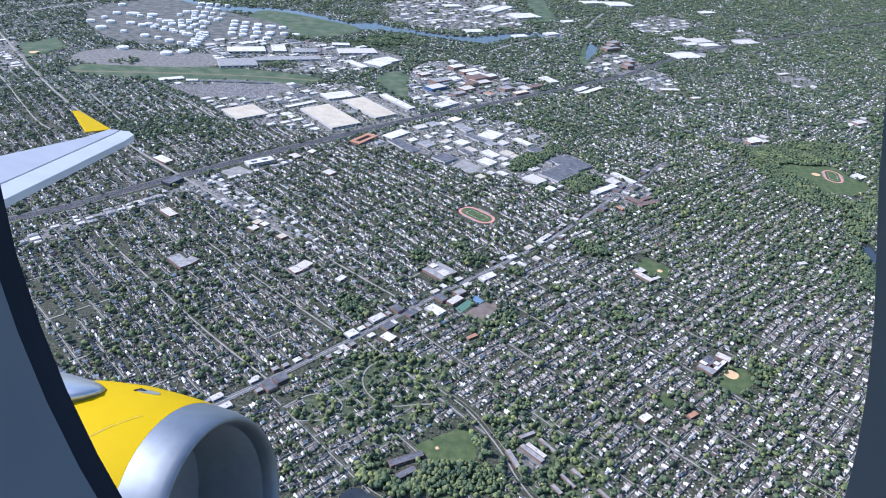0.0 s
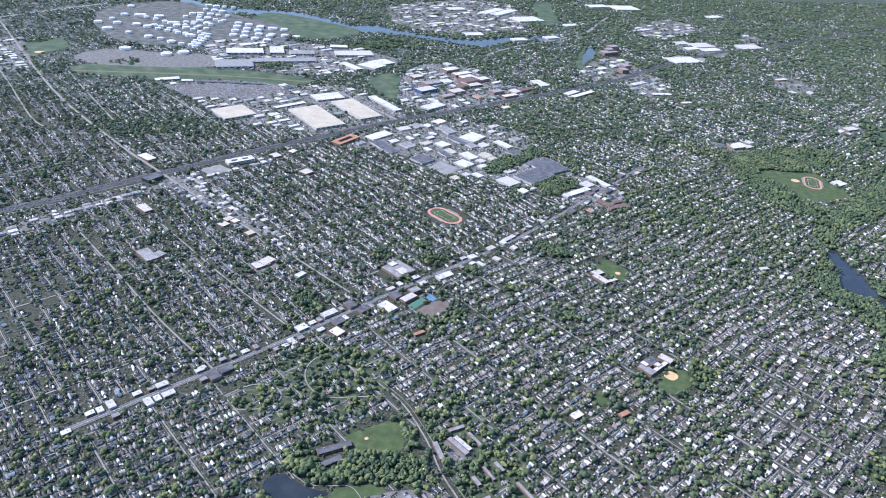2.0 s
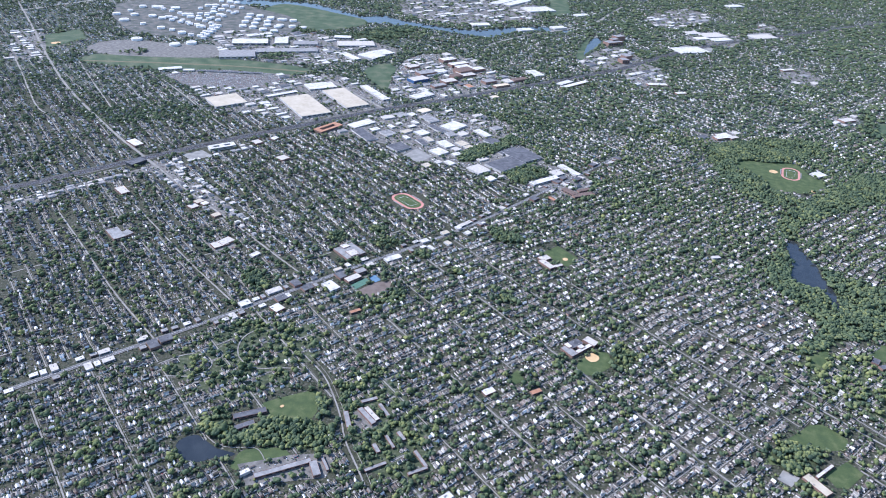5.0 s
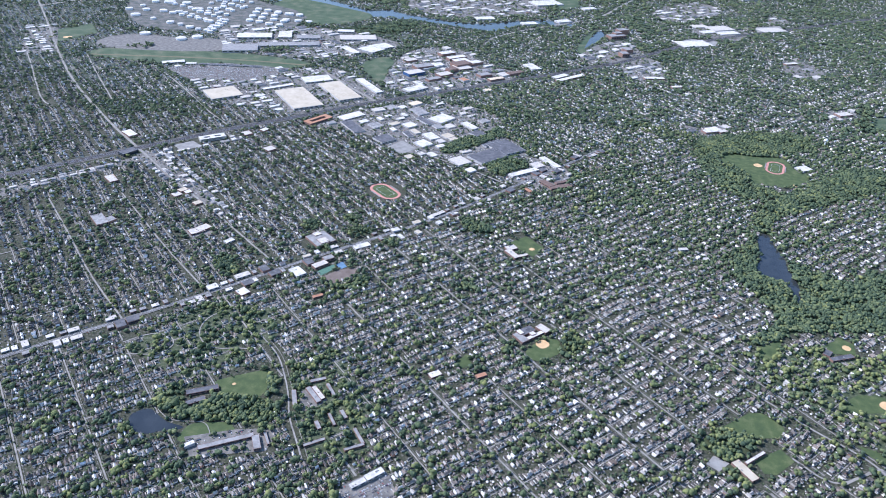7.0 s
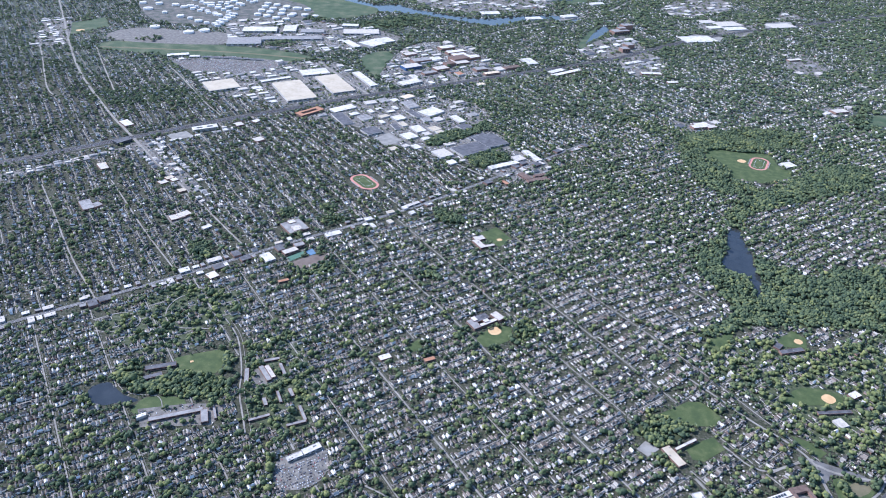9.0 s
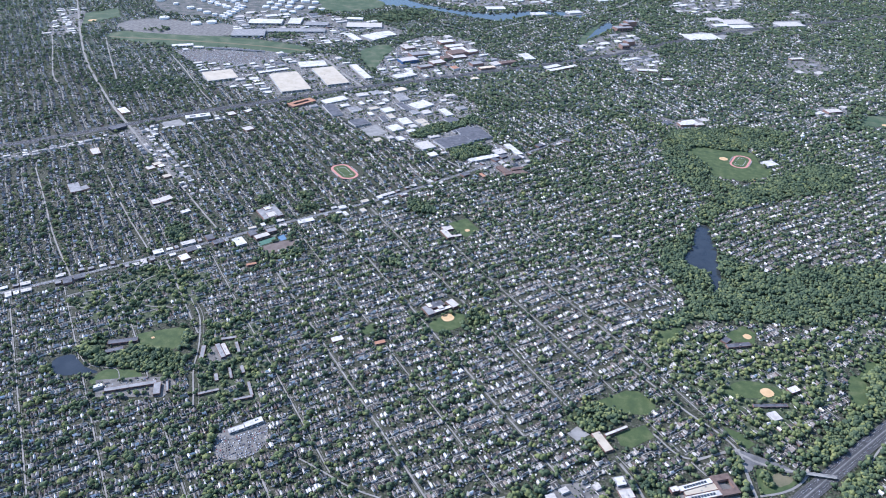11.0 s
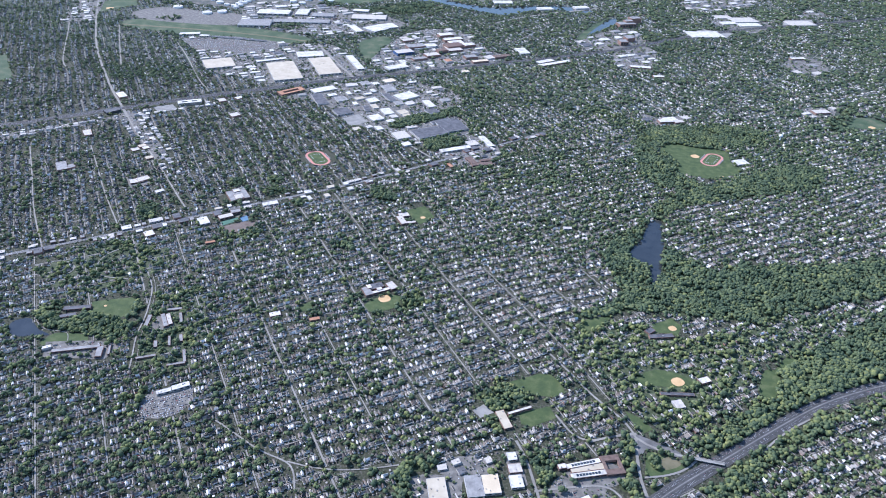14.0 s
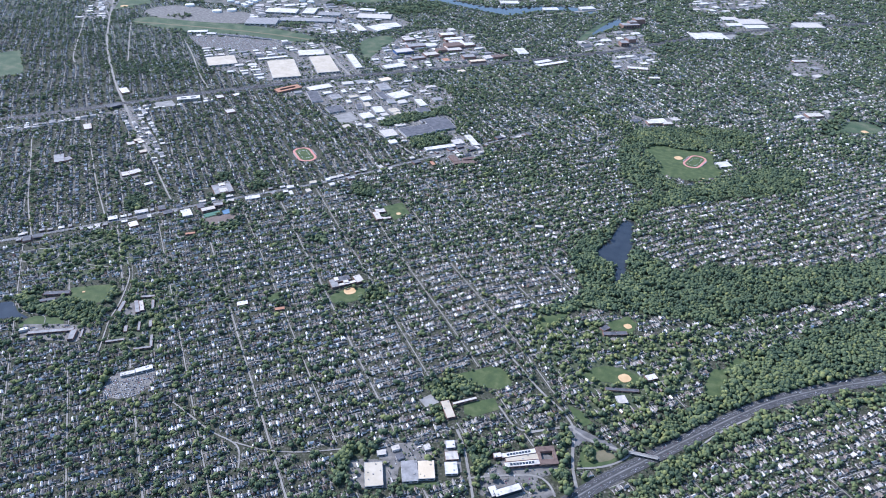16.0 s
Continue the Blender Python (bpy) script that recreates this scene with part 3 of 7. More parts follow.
paved([(69.4, 383.0), (79.4, 392.2), (94.9, 377.8), (87.7, 364.6), (76.6, 359.9)], "parking beside a long school")
paved([(-158.8, 617.5), (-137.9, 634.6), (-122.7, 618.6), (-136.5, 595.1)], "parking lot beside a school")
paved([(-214.3, 2163.9), (125.1, 2422.2), (227.4, 2008.5), (134.2, 1884.3), (-68.9, 1806.0), (-192.8, 1930.9)], "far paved industrial park")
paved([(481.5, 2033.0), (563.9, 2227.0), (665.7, 2284.8), (722.4, 2201.9), (663.9, 2053.6), (555.1, 1971.7)], "far paved town blocks")
paved([(383.3, 1510.6), (450.1, 1586.0), (471.9, 1544.8), (480.4, 1458.9), (470.3, 1399.6), (414.9, 1385.2), (393.4, 1443.9)], "paved lots beside the railway")
paved([(299.9, 1561.5), (350.1, 1679.9), (400.0, 1729.2), (429.6, 1672.0), (441.0, 1603.1), (400.5, 1533.7), (342.7, 1490.2), (301.1, 1496.4)], "paved town centre across the river")

paved([(526.4, 1734.9), (567.2, 1794.2), (640.0, 1787.7), (619.8, 1730.2), (533.5, 1698.4)], "pale bare yards beside the railway", 7)
paved([(579.9, 1898.4), (664.2, 1981.4), (743.4, 1926.6), (698.1, 1811.9), (645.9, 1807.3), (600.4, 1841.3)], "far yards with pale sheds", 3)
paved([(767.2, 1988.7), (837.6, 2026.8), (836.3, 1970.9), (754.1, 1904.1)], "pale gravel yard along the railway", 7)
paved([(832.7, 2144.9), (878.0, 2129.9), (871.9, 2067.5), (808.8, 2045.6)], "far yard with a pale shed", 3)
paved([(753.4, 1644.1), (798.8, 1667.1), (829.1, 1598.0), (814.6, 1522.5), (747.6, 1496.3), (735.8, 1572.3)], "shopping street among trees", 3)
paved([(754.3, 1303.8), (811.4, 1330.5), (799.6, 1275.2), (735.5, 1242.1)], "paved grounds of a far school", 3)
paved([(507.5, 1151.2), (552.5, 1172.2), (555.8, 1139.5), (501.5, 1106.8)], "paved grounds beside the woods", 3)
paved([(474.7, 1156.4), (498.5, 1145.6), (521.5, 1118.8), (503.1, 1098.9), (479.9, 1127.6)], "parking beside a far depot", 3)
paved([(-340.2, 805.5), (-318.4, 825.1), (-213.8, 746.8), (-150.6, 697.8), (-158.8, 677.3), (-239.2, 732.3)], "paved downtown blocks beside the railway")
paved([(-441.7, 631.6), (-431.5, 667.7), (-363.5, 748.7), (-309.5, 811.5), (-291.9, 825.6), (-297.0, 801.0), (-352.8, 728.7), (-408.1, 663.8), (-423.3, 614.8)], "paved yards along the railway")

paved([(403.3, 371.9), (410.6, 382.4), (421.9, 376.6), (412.3, 365.8)], "pale paved schoolyard beside a park", 7)
woodland([(90.0, 937.1), (111.4, 987.6), (167.5, 1043.9), (188.6, 1037.0), (151.8, 975.0), (122.8, 935.3), (103.6, 918.0)])
lawn([(163.0, 911.1), (177.4, 937.9), (192.5, 942.4), (211.4, 957.3), (207.2, 937.7), (182.4, 919.1), (170.6, 898.2)], "grass strip before a factory")
woodland([(163.7, 894.0), (180.2, 916.3), (205.9, 935.1), (232.0, 920.7), (230.2, 903.0), (200.1, 879.5), (198.5, 858.8), (179.7, 871.5)])
woodland([(400.9, 393.3), (419.9, 413.4), (436.8, 410.3), (445.8, 407.9), (447.9, 400.0), (433.5, 386.9), (418.5, 378.8), (409.8, 384.7)])
woodland([(416.9, 372.3), (425.0, 376.2), (430.9, 365.7), (433.3, 354.8), (426.1, 355.3), (419.3, 365.2)])
area("road_junction", [(533.4, 395.3), (546.2, 393.6), (561.3, 390.2), (577.0, 387.3), (579.1, 379.9), (560.9, 382.2), (550.3, 381.9), (547.0, 372.2), (542.3, 372.9), (537.5, 384.8)], 0.2, M_ROAD, "wide asphalt junction where roads meet", "road", smooth=1)

paved([(11.8, 924.5), (28.4, 955.6), (55.8, 931.6), (40.2, 902.2)], "pale gravel lot behind a dark-roofed store", 7)
paved([(-296.9, 848.0), (-276.7, 871.2), (-253.5, 855.1), (-275.0, 832.3)], "tan gravel lot beside a white office block", 7)

# sandy infields, courts and the running tracks
def disc(name, x, y, rx, ry, turn, z, mat, label, category):
    a = np.linspace(0, 2 * np.pi, 28, endpoint=False)
    c, s = np.cos(radians(turn)), np.sin(radians(turn))
    u, v = rx * np.sign(np.cos(a)) * np.abs(np.cos(a)) ** 0.8, ry * np.sign(np.sin(a)) * np.abs(np.sin(a)) ** 0.8
    return area(name, np.stack([x + c * u - s * v, y + s * u + c * v], 1), z, mat, label, category, smooth=0)


for (x, y), r in (
    ((270.0, 493.6), 6.4), ((248.7, 669.5), 3.2), ((570.7, 473.0), 6.0), ((570.8, 1002.3), 6.5), ((611.2, 940.1), 4.6),
    ((561.6, 552.8), 4.2), ((855.5, 1246.1), 6.0), ((10.8, 379.8), 1.6), ((-808.8, 1342.5), 9.0),
):
    disc("infield", x, y, r, r * 0.92, 45, 0.10, M_DIRT, "sandy baseball infield on grass", "infield")
area("soil_field", [(31.1, 557.8), (45.5, 577.4), (62.6, 582.9), (63.2, 569.1), (46.8, 546.5)], 0.10, M_BROWN, "bare brown playing field", "field", smooth=0)
area("green_court", [(22.0, 566.5), (34.4, 584.0), (40.2, 577.5), (28.5, 559.4)], 0.10, M_COURT, "green tennis courts beside a school", "court", smooth=0)
area("blue_court", [(37.3, 584.6), (42.7, 592.3), (50.7, 582.8), (45.1, 576.3)], 0.10, M_BLUE, "blue sports court beside a school", "court", smooth=0)


def running_track(x, y, turn, straight, r, wide, label):
    ob = thing("running_track", pose(x, y, 0.1, 0, 0, turn), label, "running track")

    def loop(rad):
        pts = []
        for sgn in (1, -1):
            for i in range(17):
                a = radians(-90 + 180 * i / 16)
                pts.append((sgn * (straight / 2 + rad * math.cos(a)), sgn * rad * math.sin(a)))
        return pts
    bm = bmesh.new()
    o, n = [bm.verts.new((*p, 0.05)) for p in loop(r + wide)], [bm.verts.new((*p, 0.05)) for p in loop(r)]
    for i in range(len(o)):
        j = (i + 1) % len(o)
        bm.faces.new((o[i], o[j], n[j], n[i]))
    part("oval_lane", bm, M_TRACK, ob, "rust red oval lanes")
    bm = bmesh.new()
    bm.faces.new([bm.verts.new((*p, 0.0)) for p in loop(r)])
    part("infield_grass", bm, M_GRASS, ob)
    for k in (-1, 1):
        bm = bmesh.new()
        box(bm, -straight * 0.45, straight * 0.45, k * (r + wide + 1.0) - 0.6, k * (r + wide + 1.0) + 0.6, -0.1, 0.7)
        part("bleacher", bm, M_GREY_ROOF, ob, "long low bleacher")
    bm = bmesh.new()
    for k in (-1, 1):
        box(bm, k * straight * 0.58 - 0.12, k * straight * 0.58 + 0.12, -r * 0.6, r * 0.6, 0.01, 0.07)
    for k in (-1, 1):
        box(bm, -straight * 0.58, straight * 0.58, k * r * 0.6 - 0.1, k * r * 0.6 + 0.1, 0.01, 0.06)
    part("field_lines", bm, M_PAINT, ob)
    mark(np.array([(x + math.cos(a) * (straight / 2 + r + 4), y + math.sin(a) * (straight / 2 + r + 4)) for a in np.linspace(0, 6.28, 20)]), 1)
    return ob


running_track(45.8, 775.9, -42, 23, 10.5, 3.6, "rust red running track round a green field")
running_track(595.5, 999.5, 73, 24, 10.0, 3.2, "red running track in a park")

# railway, highway and the main roads
RAIL = [(-491.9, 663.5), (-437.9, 710.9), (-379.9, 779.4), (-323.5, 842.3), (-248.5, 927.3), (-159.4, 1015.4), (-49.2, 1127.7), (27.7, 1187.2), (144.1, 1293.2), (257.8, 1392.4), (387.0, 1513.5), (452.5, 1600.4), (566.9, 1744.8), (693.6, 1864.4), (827.9, 1968.0), (996.0, 2103.1), (1300.0, 2350.0), (1900.0, 2800.0)]
ribbon("rail_margin", RAIL, 17, 0.18, M_BARE, "pale gravel margin of the railway", "railway", margin=1.0)
ribbon("rail_bed", RAIL, 11, 0.22, M_RAIL, "dark ballasted railway bed with several tracks", "railway", margin=1.5)
for k in (-3.2, -1.1, 1.1, 3.2):
    for s in (-0.2, 0.2):
        ribbon("rail_track", RAIL, 0.12, 0.27, M_STEEL, "steel running rail", "rail", use=None, shift=k + s)
MAIN = [(-213.9, 357.1), (-187.7, 384.2), (-162.5, 409.9), (-109.5, 462.8), (-53.6, 522.8), (6.0, 590.8), (65.3, 651.7), (126.5, 717.0), (189.4, 800.2), (229.1, 856.2), (282.1, 926.5), (332.3, 998.9)]
ribbon("road_main", MAIN, 5.2, 0.20, M_PALE_ROAD, "wide grey main street lined with shops", "road", use=3, margin=7)
ribbon("road_main_2", MAIN, 4.2, 0.24, M_ROAD, "worn asphalt lanes of the main street", "road", use=1)
ribbon("road_line", MAIN, 0.18, 0.28, M_PAINT, "pale centre line of the main street", "road marking", use=None)
HIGHWAY = [(548.7, 311.5), (564.6, 334.2), (581.6, 356.5), (601.6, 380.1), (622.6, 405.5), (644.7, 432.2), (668.0, 459.7), (692.4, 487.1), (717.6, 509.5), (753.8, 537.5), (796.0, 565.2), (849.8, 597.1)]
ribbon("highway", HIGHWAY, 12.5, 0.20, M_ROAD, "multi-lane highway cutting through woods", "highway", margin=1.0)
for s in (-3.4, 3.4):
    ribbon("carriageway", HIGHWAY, 5.2, 0.24, M_HIGHWAY, "worn asphalt carriageway", "highway", use=None, shift=s)
    for k in (-0.75, 0.75):
        ribbon("lane_line", HIGHWAY, 0.04, 0.28, M_PAINT, "pale lane line", "road marking", use=None, shift=s + k)
ribbon("median_barrier", HIGHWAY, 0.42, 0.45, M_PALE_ROAD, "pale concrete median barrier", "barrier", use=None)
def road(points, width):
    return ribbon("road", points, width, 0.19, M_STREET, "grey asphalt road between blocks", "road")


road([(9.1, 446.3), (33.7, 424.3), (49.1, 399.1), (61.6, 375.5), (69.8, 353.0), (86.5, 327.2), (97.1, 309.7)], 1.35)
road([(13.9, 447.1), (37.5, 424.9), (52.7, 399.7), (66.0, 376.2), (72.8, 356.4), (90.3, 329.9), (101.8, 310.4)], 0.5)
road([(-36.8, 338.8), (-30.2, 333.8), (-23.1, 330.0), (-12.7, 329.4), (1.0, 332.3), (8.1, 332.2), (14.9, 324.9), (19.3, 317.4)], 0.7)
road([(-42.7, 478.1), (-54.1, 463.7), (-54.1, 445.5), (-45.1, 429.1), (-28.2, 419.6), (-6.1, 425.9), (14.8, 428.1)], 1.2)
road([(-111.7, 410.9), (-95.2, 428.5), (-77.3, 430.4), (-66.4, 422.2), (-65.5, 410.6), (-76.5, 400.0), (-99.8, 397.0)], 1.2)
road([(451.0, 469.8), (475.4, 449.4), (498.9, 426.8), (522.3, 411.4), (535.1, 399.5), (541.7, 388.4)], 2.0)
road([(541.5, 389.7), (555.7, 383.4), (578.7, 383.5), (594.6, 383.5), (612.4, 384.4)], 2.3)
road([(540.6, 389.3), (543.5, 370.8), (548.1, 347.9), (556.9, 327.3), (560.7, 316.2)], 2.6)
road([(551.3, 350.4), (568.1, 358.3), (582.4, 370.0), (592.1, 386.3)], 1.8)
road([(503.2, 371.1), (522.2, 384.7), (540.7, 394.8)], 2.2)
road([(447.0, 352.0), (458.8, 337.1), (469.5, 316.8), (479.8, 296.9), (485.0, 286.5)], 2.2)
road([(632.8, 393.8), (641.5, 409.7), (649.7, 425.2), (665.9, 447.2), (683.4, 466.0)], 1.6)
road([(472.3, 307.4), (498.3, 321.2), (523.0, 332.1), (535.2, 326.6), (541.3, 316.7)], 1.8)
road([(204.4, 285.2), (226.2, 278.9), (256.0, 269.3), (281.5, 267.7), (291.2, 261.5), (300.5, 245.8)], 1.4)
road([(281.5, 267.7), (304.6, 268.9), (328.4, 275.5), (349.1, 285.4), (366.0, 295.2)], 1.3)
road([(-1393.5, 2002.1), (-1174.6, 1730.7), (-955.4, 1476.1), (-764.0, 1243.9), (-622.0, 1084.0), (-530.8, 995.1), (-418.8, 891.2), (-353.2, 837.0), (-306.8, 797.6)], 4.0)
road([(-820.0, 1225.2), (-752.0, 1147.9), (-660.5, 1039.1), (-599.2, 968.5), (-565.3, 948.1)], 2.5)
road([(-690.6, 1234.7), (-621.4, 1152.0), (-550.9, 1071.3), (-488.1, 999.4)], 2.5)
road([(-506.5, 1187.7), (-408.5, 1096.9), (-322.0, 1003.7), (-254.7, 944.8)], 2.5)
road([(-219.4, 1288.7), (-119.6, 1181.0), (-58.2, 1122.2)], 5.0)
road([(1154.5, 2781.3), (1043.4, 2422.6), (930.8, 2168.1), (881.6, 1941.3), (834.1, 1725.2), (764.0, 1560.3), (669.9, 1356.2), (641.4, 1281.4)], 1.6)
road([(-306.8, 797.6), (-239.9, 740.7), (-150.4, 672.1), (-64.2, 600.0), (-37.4, 578.9)], 2.2)
road([(-282.3, 688.0), (-226.2, 637.0), (-165.8, 580.4), (-87.1, 514.1)], 1.7)
road([(-357.9, 650.3), (-281.0, 578.0), (-208.4, 506.5), (-120.6, 433.5)], 1.7)
road([(85.2, 906.3), (151.2, 872.0), (197.8, 841.8)], 3.0)
road([(83.5, 1619.2), (121.7, 1686.4), (186.8, 1776.5), (285.7, 1874.3), (360.8, 1969.1), (405.2, 2103.8), (455.8, 2236.3)], 9.0)
road([(-1056.6, 1588.0), (-1003.0, 1696.8), (-918.7, 1846.2)], 12.0)

road([(472.3, 392.3), (494.8, 369.6), (517.4, 379.8), (532.4, 392.3)], 1.8)


# ---- flat-roofed buildings ----
ROOFS = []


def free_height(x, y, turn, a, b, h):
    """A roof that runs into a neighbour's at the same height stands a little higher."""
    c, s = math.cos(radians(turn)), math.sin(radians(turn))
    axes = ((c, s), (-s, c))
    for px, py, axes_p, pa, pb, ph in ROOFS:
        gap = False
        for ax in (*axes, *axes_p):
            reach = sum(half * abs(ax[0] * q[0] + ax[1] * q[1]) for half, q in ((a / 2, axes[0]), (b / 2, axes[1]), (pa / 2, axes_p[0]), (pb / 2, axes_p[1])))
            gap |= abs(ax[0] * (x - px) + ax[1] * (y - py)) > reach
        if not gap and abs(h - ph) < 0.32:
            h = ph + 0.34
    ROOFS.append((x, y, axes, a, b, h))
    return h


def flat_building(x, y, turn, a, b, h, roof, wall, label, group="", kit=1, name="warehouse", category="warehouse", bays=True):
    """A flat-roofed block: walls, a roof inside a parapet, roof plant and loading doors."""
    h = free_height(x, y, turn, a, b, h)
    ob = thing(name, pose(x, y, 0, 0, 0, turn), label, category, group)
    c, s = math.cos(radians(turn)), math.sin(radians(turn))
    g = 2.0
    mark([(x + c * u - s * v, y + s * u + c * v) for u, v in ((-a / 2 - g, -b / 2 - g), (a / 2 + g, -b / 2 - g), (a / 2 + g, b / 2 + g), (-a / 2 - g, b / 2 + g))], 1)
    bm = bmesh.new()
    t = 0.18
    box(bm, -a / 2, a / 2, -b / 2, b / 2, 0, h - 0.25)
    for x0, x1, y0, y1 in ((-a / 2, a / 2, -b / 2, -b / 2 + t), (-a / 2, a / 2, b / 2 - t, b / 2), (-a / 2, -a / 2 + t, -b / 2 + t, b / 2 - t), (a / 2 - t, a / 2, -b / 2 + t, b / 2 - t)):
        box(bm, x0, x1, y0, y1, h - 0.25, h)
    part("wall", bm, wall, ob)
    bm = bmesh.new()
    box(bm, -a / 2 + t, a / 2 - t, -b / 2 + t, b / 2 - t, h - 0.25, h - 0.10)
    part("roof", bm, roof, ob)
    rnd = random.Random(int(abs(x * 7 + y * 13)))
    for _ in range(kit):
        w, d = rnd.uniform(0.5, 1.3), rnd.uniform(0.5, 1.3)
        px, py = rnd.uniform(-a / 2 + 1, a / 2 - 1), rnd.uniform(-b / 2 + 1, b / 2 - 1)
        if a < 3.4 or b < 3.4:
            break
        bm = bmesh.new()
        box(bm, px - w / 2, px + w / 2, py - d / 2, py + d / 2, h - 0.10, h + rnd.uniform(0.2, 0.5))
        part("roof_unit", bm, M_GREY_ROOF, ob)
    if bays:
        for side in (-1, 1):
            n = max(1, min(6, int(a / 5)))
            for i in range(n):
                px = (i + 0.5) * a / n - a / 2
                bm = bmesh.new()
                yy = side * (b / 2 + 0.02)
                box(bm, px - 0.32 * a / n, px + 0.32 * a / n, yy - 0.04, yy + 0.04, h * 0.3, h * 0.7)
                part("window", bm, M_GLASS, ob)
    return ob


W, Pk, Bk = "white flat-roofed warehouse beside paved yards", "warehouses", "low white commercial building by a street"
def court_building(x, y, turn, a, b, h, roof, wall, label, wells=1, share=0.3, name="court_building", category="building"):
    """A flat-roofed block of wings round one or two open courts."""
    ob = thing(name, pose(x, y, 0, 0, 0, turn), label, category)
    c, s = math.cos(radians(turn)), math.sin(radians(turn))
    mark([(x + c * u - s * v, y + s * u + c * v) for u, v in ((-a / 2 - 2, -b / 2 - 2), (a / 2 + 2, -b / 2 - 2), (a / 2 + 2, b / 2 + 2), (-a / 2 - 2, b / 2 + 2))], 1)
    w, e = b * share, a * share * 0.6
    wings = [(-a / 2, a / 2, -b / 2, -b / 2 + w), (-a / 2, a / 2, b / 2 - w, b / 2), (-a / 2, -a / 2 + e, -b / 2 + w, b / 2 - w), (a / 2 - e, a / 2, -b / 2 + w, b / 2 - w)]
    if wells > 1:
        wings.append((-e / 2, e / 2, -b / 2 + w, b / 2 - w))
    for x0, x1, y0, y1 in wings:
        bm = bmesh.new()
        box(bm, x0, x1, y0, y1, 0, h)
        part("wing", bm, wall, ob)
        bm = bmesh.new()
        box(bm, x0 + 0.02, x1 - 0.02, y0 + 0.02, y1 - 0.02, h, h + 0.2)
        part("roof", bm, roof, ob)
    for side in (-1, 1):
        for k in range(2):
            bm = bmesh.new()
            yy, zz = side * (b / 2 + 0.03), h * (0.25 + 0.4 * k)
            box(bm, -a * 0.46, a * 0.46, yy - 0.03, yy + 0.03, zz, zz + h * 0.18)
            part("window_band", bm, M_GLASS, ob)
    return ob


def hall(*spec, kit):
    return flat_building(*spec, "warehouses", kit)


hall(-190.8, 1095.0, 39.1, 53.4, 106.2, 4.0, M_CREAM_ROOF, M_PANEL, "huge pale-roofed distribution warehouse by the railway", kit=3)
hall(-134.2, 1153.4, 40.0, 43.0, 103.9, 4.0, M_CREAM_ROOF, M_PANEL, "huge pale-roofed distribution warehouse beside its twin", kit=3)
hall(-90.6, 1199.7, 40.5, 14.4, 91.2, 3.4, M_WHITE_ROOF, M_PANEL, "long narrow white warehouse", kit=2)
hall(-196.4, 1210.5, 34.8, 53.2, 35.2, 3.0, M_WHITE_ROOF, M_PANEL, "white flat-roofed depot beside warehouses", kit=1)
hall(-327.1, 1082.8, 42.9, 55.9, 54.6, 4.0, M_CREAM_ROOF, M_PANEL, "broad pale-roofed store hall with a parking lot", kit=3)
hall(-249.3, 1147.2, 45.5, 59.9, 9.9, 2.4, M_WHITE_ROOF, M_PANEL, W, kit=1)
hall(-502.3, 1233.9, 32.7, 43.0, 15.7, 3.0, M_WHITE_ROOF, M_PANEL, "long white hangar row beside the airfield", kit=1)
hall(-464.9, 1234.0, 19.6, 20.4, 11.3, 3.0, M_WHITE_ROOF, M_PANEL, "white hangar beside the airfield", kit=1)
hall(-387.4, 1247.0, 8.8, 125.0, 7.0, 2.4, M_DARK_ROOF, M_PANEL, "long dark row of low hangars beside the airfield", kit=1)
hall(-420.3, 1366.8, 22.0, 72.6, 53.2, 5.0, M_GREY_ROOF, M_PANEL, "grey flat-roofed hall by the airfield", kit=2)
hall(-431.5, 1470.7, 19.2, 77.3, 39.7, 5.0, M_WHITE_ROOF, M_PANEL, W, kit=2)
hall(-371.4, 1504.6, 17.8, 29.9, 55.5, 4.0, M_WHITE_ROOF, M_PANEL, W, kit=1)
hall(-314.5, 1500.8, 19.6, 53.4, 29.8, 4.0, M_GREY_ROOF, M_PANEL, "long grey shed in a distribution park", kit=1)
hall(-333.9, 1428.3, 21.7, 131.1, 28.0, 4.0, M_GREY_ROOF, M_PANEL, "very long grey shed in a distribution park", kit=2)
hall(-249.7, 1581.2, 12.2, 39.0, 21.4, 4.0, M_WHITE_ROOF, M_PANEL, W, kit=1)
hall(-206.1, 1531.2, 19.1, 83.0, 40.7, 4.0, M_PALE_ROOF, M_PANEL, "long pale warehouse in a distribution park", kit=2)
hall(-193.2, 1424.0, 46.5, 17.9, 60.0, 4.0, M_WHITE_ROOF, M_PANEL, W, kit=1)
hall(-151.4, 1444.8, 61.9, 42.7, 45.6, 4.0, M_WHITE_ROOF, M_PANEL, W, kit=1)
hall(-133.8, 1474.8, 47.1, 38.8, 36.9, 4.0, M_WHITE_ROOF, M_PANEL, W, kit=1)
court_building(-123.9, 1002.5, 59.4, 47.5, 18.9, 3.4, M_RED_ROOF, M_BRICK, "terracotta roofed block round a court by the railway", share=0.3)
hall(-77.0, 1036.0, 52.0, 44.3, 20.3, 2.4, M_WHITE_ROOF, M_PANEL, W, kit=1)
court_building(-252.1, 886.0, 39.5, 38.6, 14.1, 4.2, M_WHITE_ROOF, M_PANEL, "white office block with roof wells by the railway", 2, share=0.3)
hall(1.1, 951.5, 48.4, 27.4, 27.0, 3.0, M_DARK_ROOF, M_PANEL, "dark-roofed store beside a parking lot", kit=1)
hall(166.2, 924.8, 47.7, 52.7, 34.7, 3.4, M_DARK_ROOF, M_PANEL, "broad factory hall with a dark roof", kit=4)
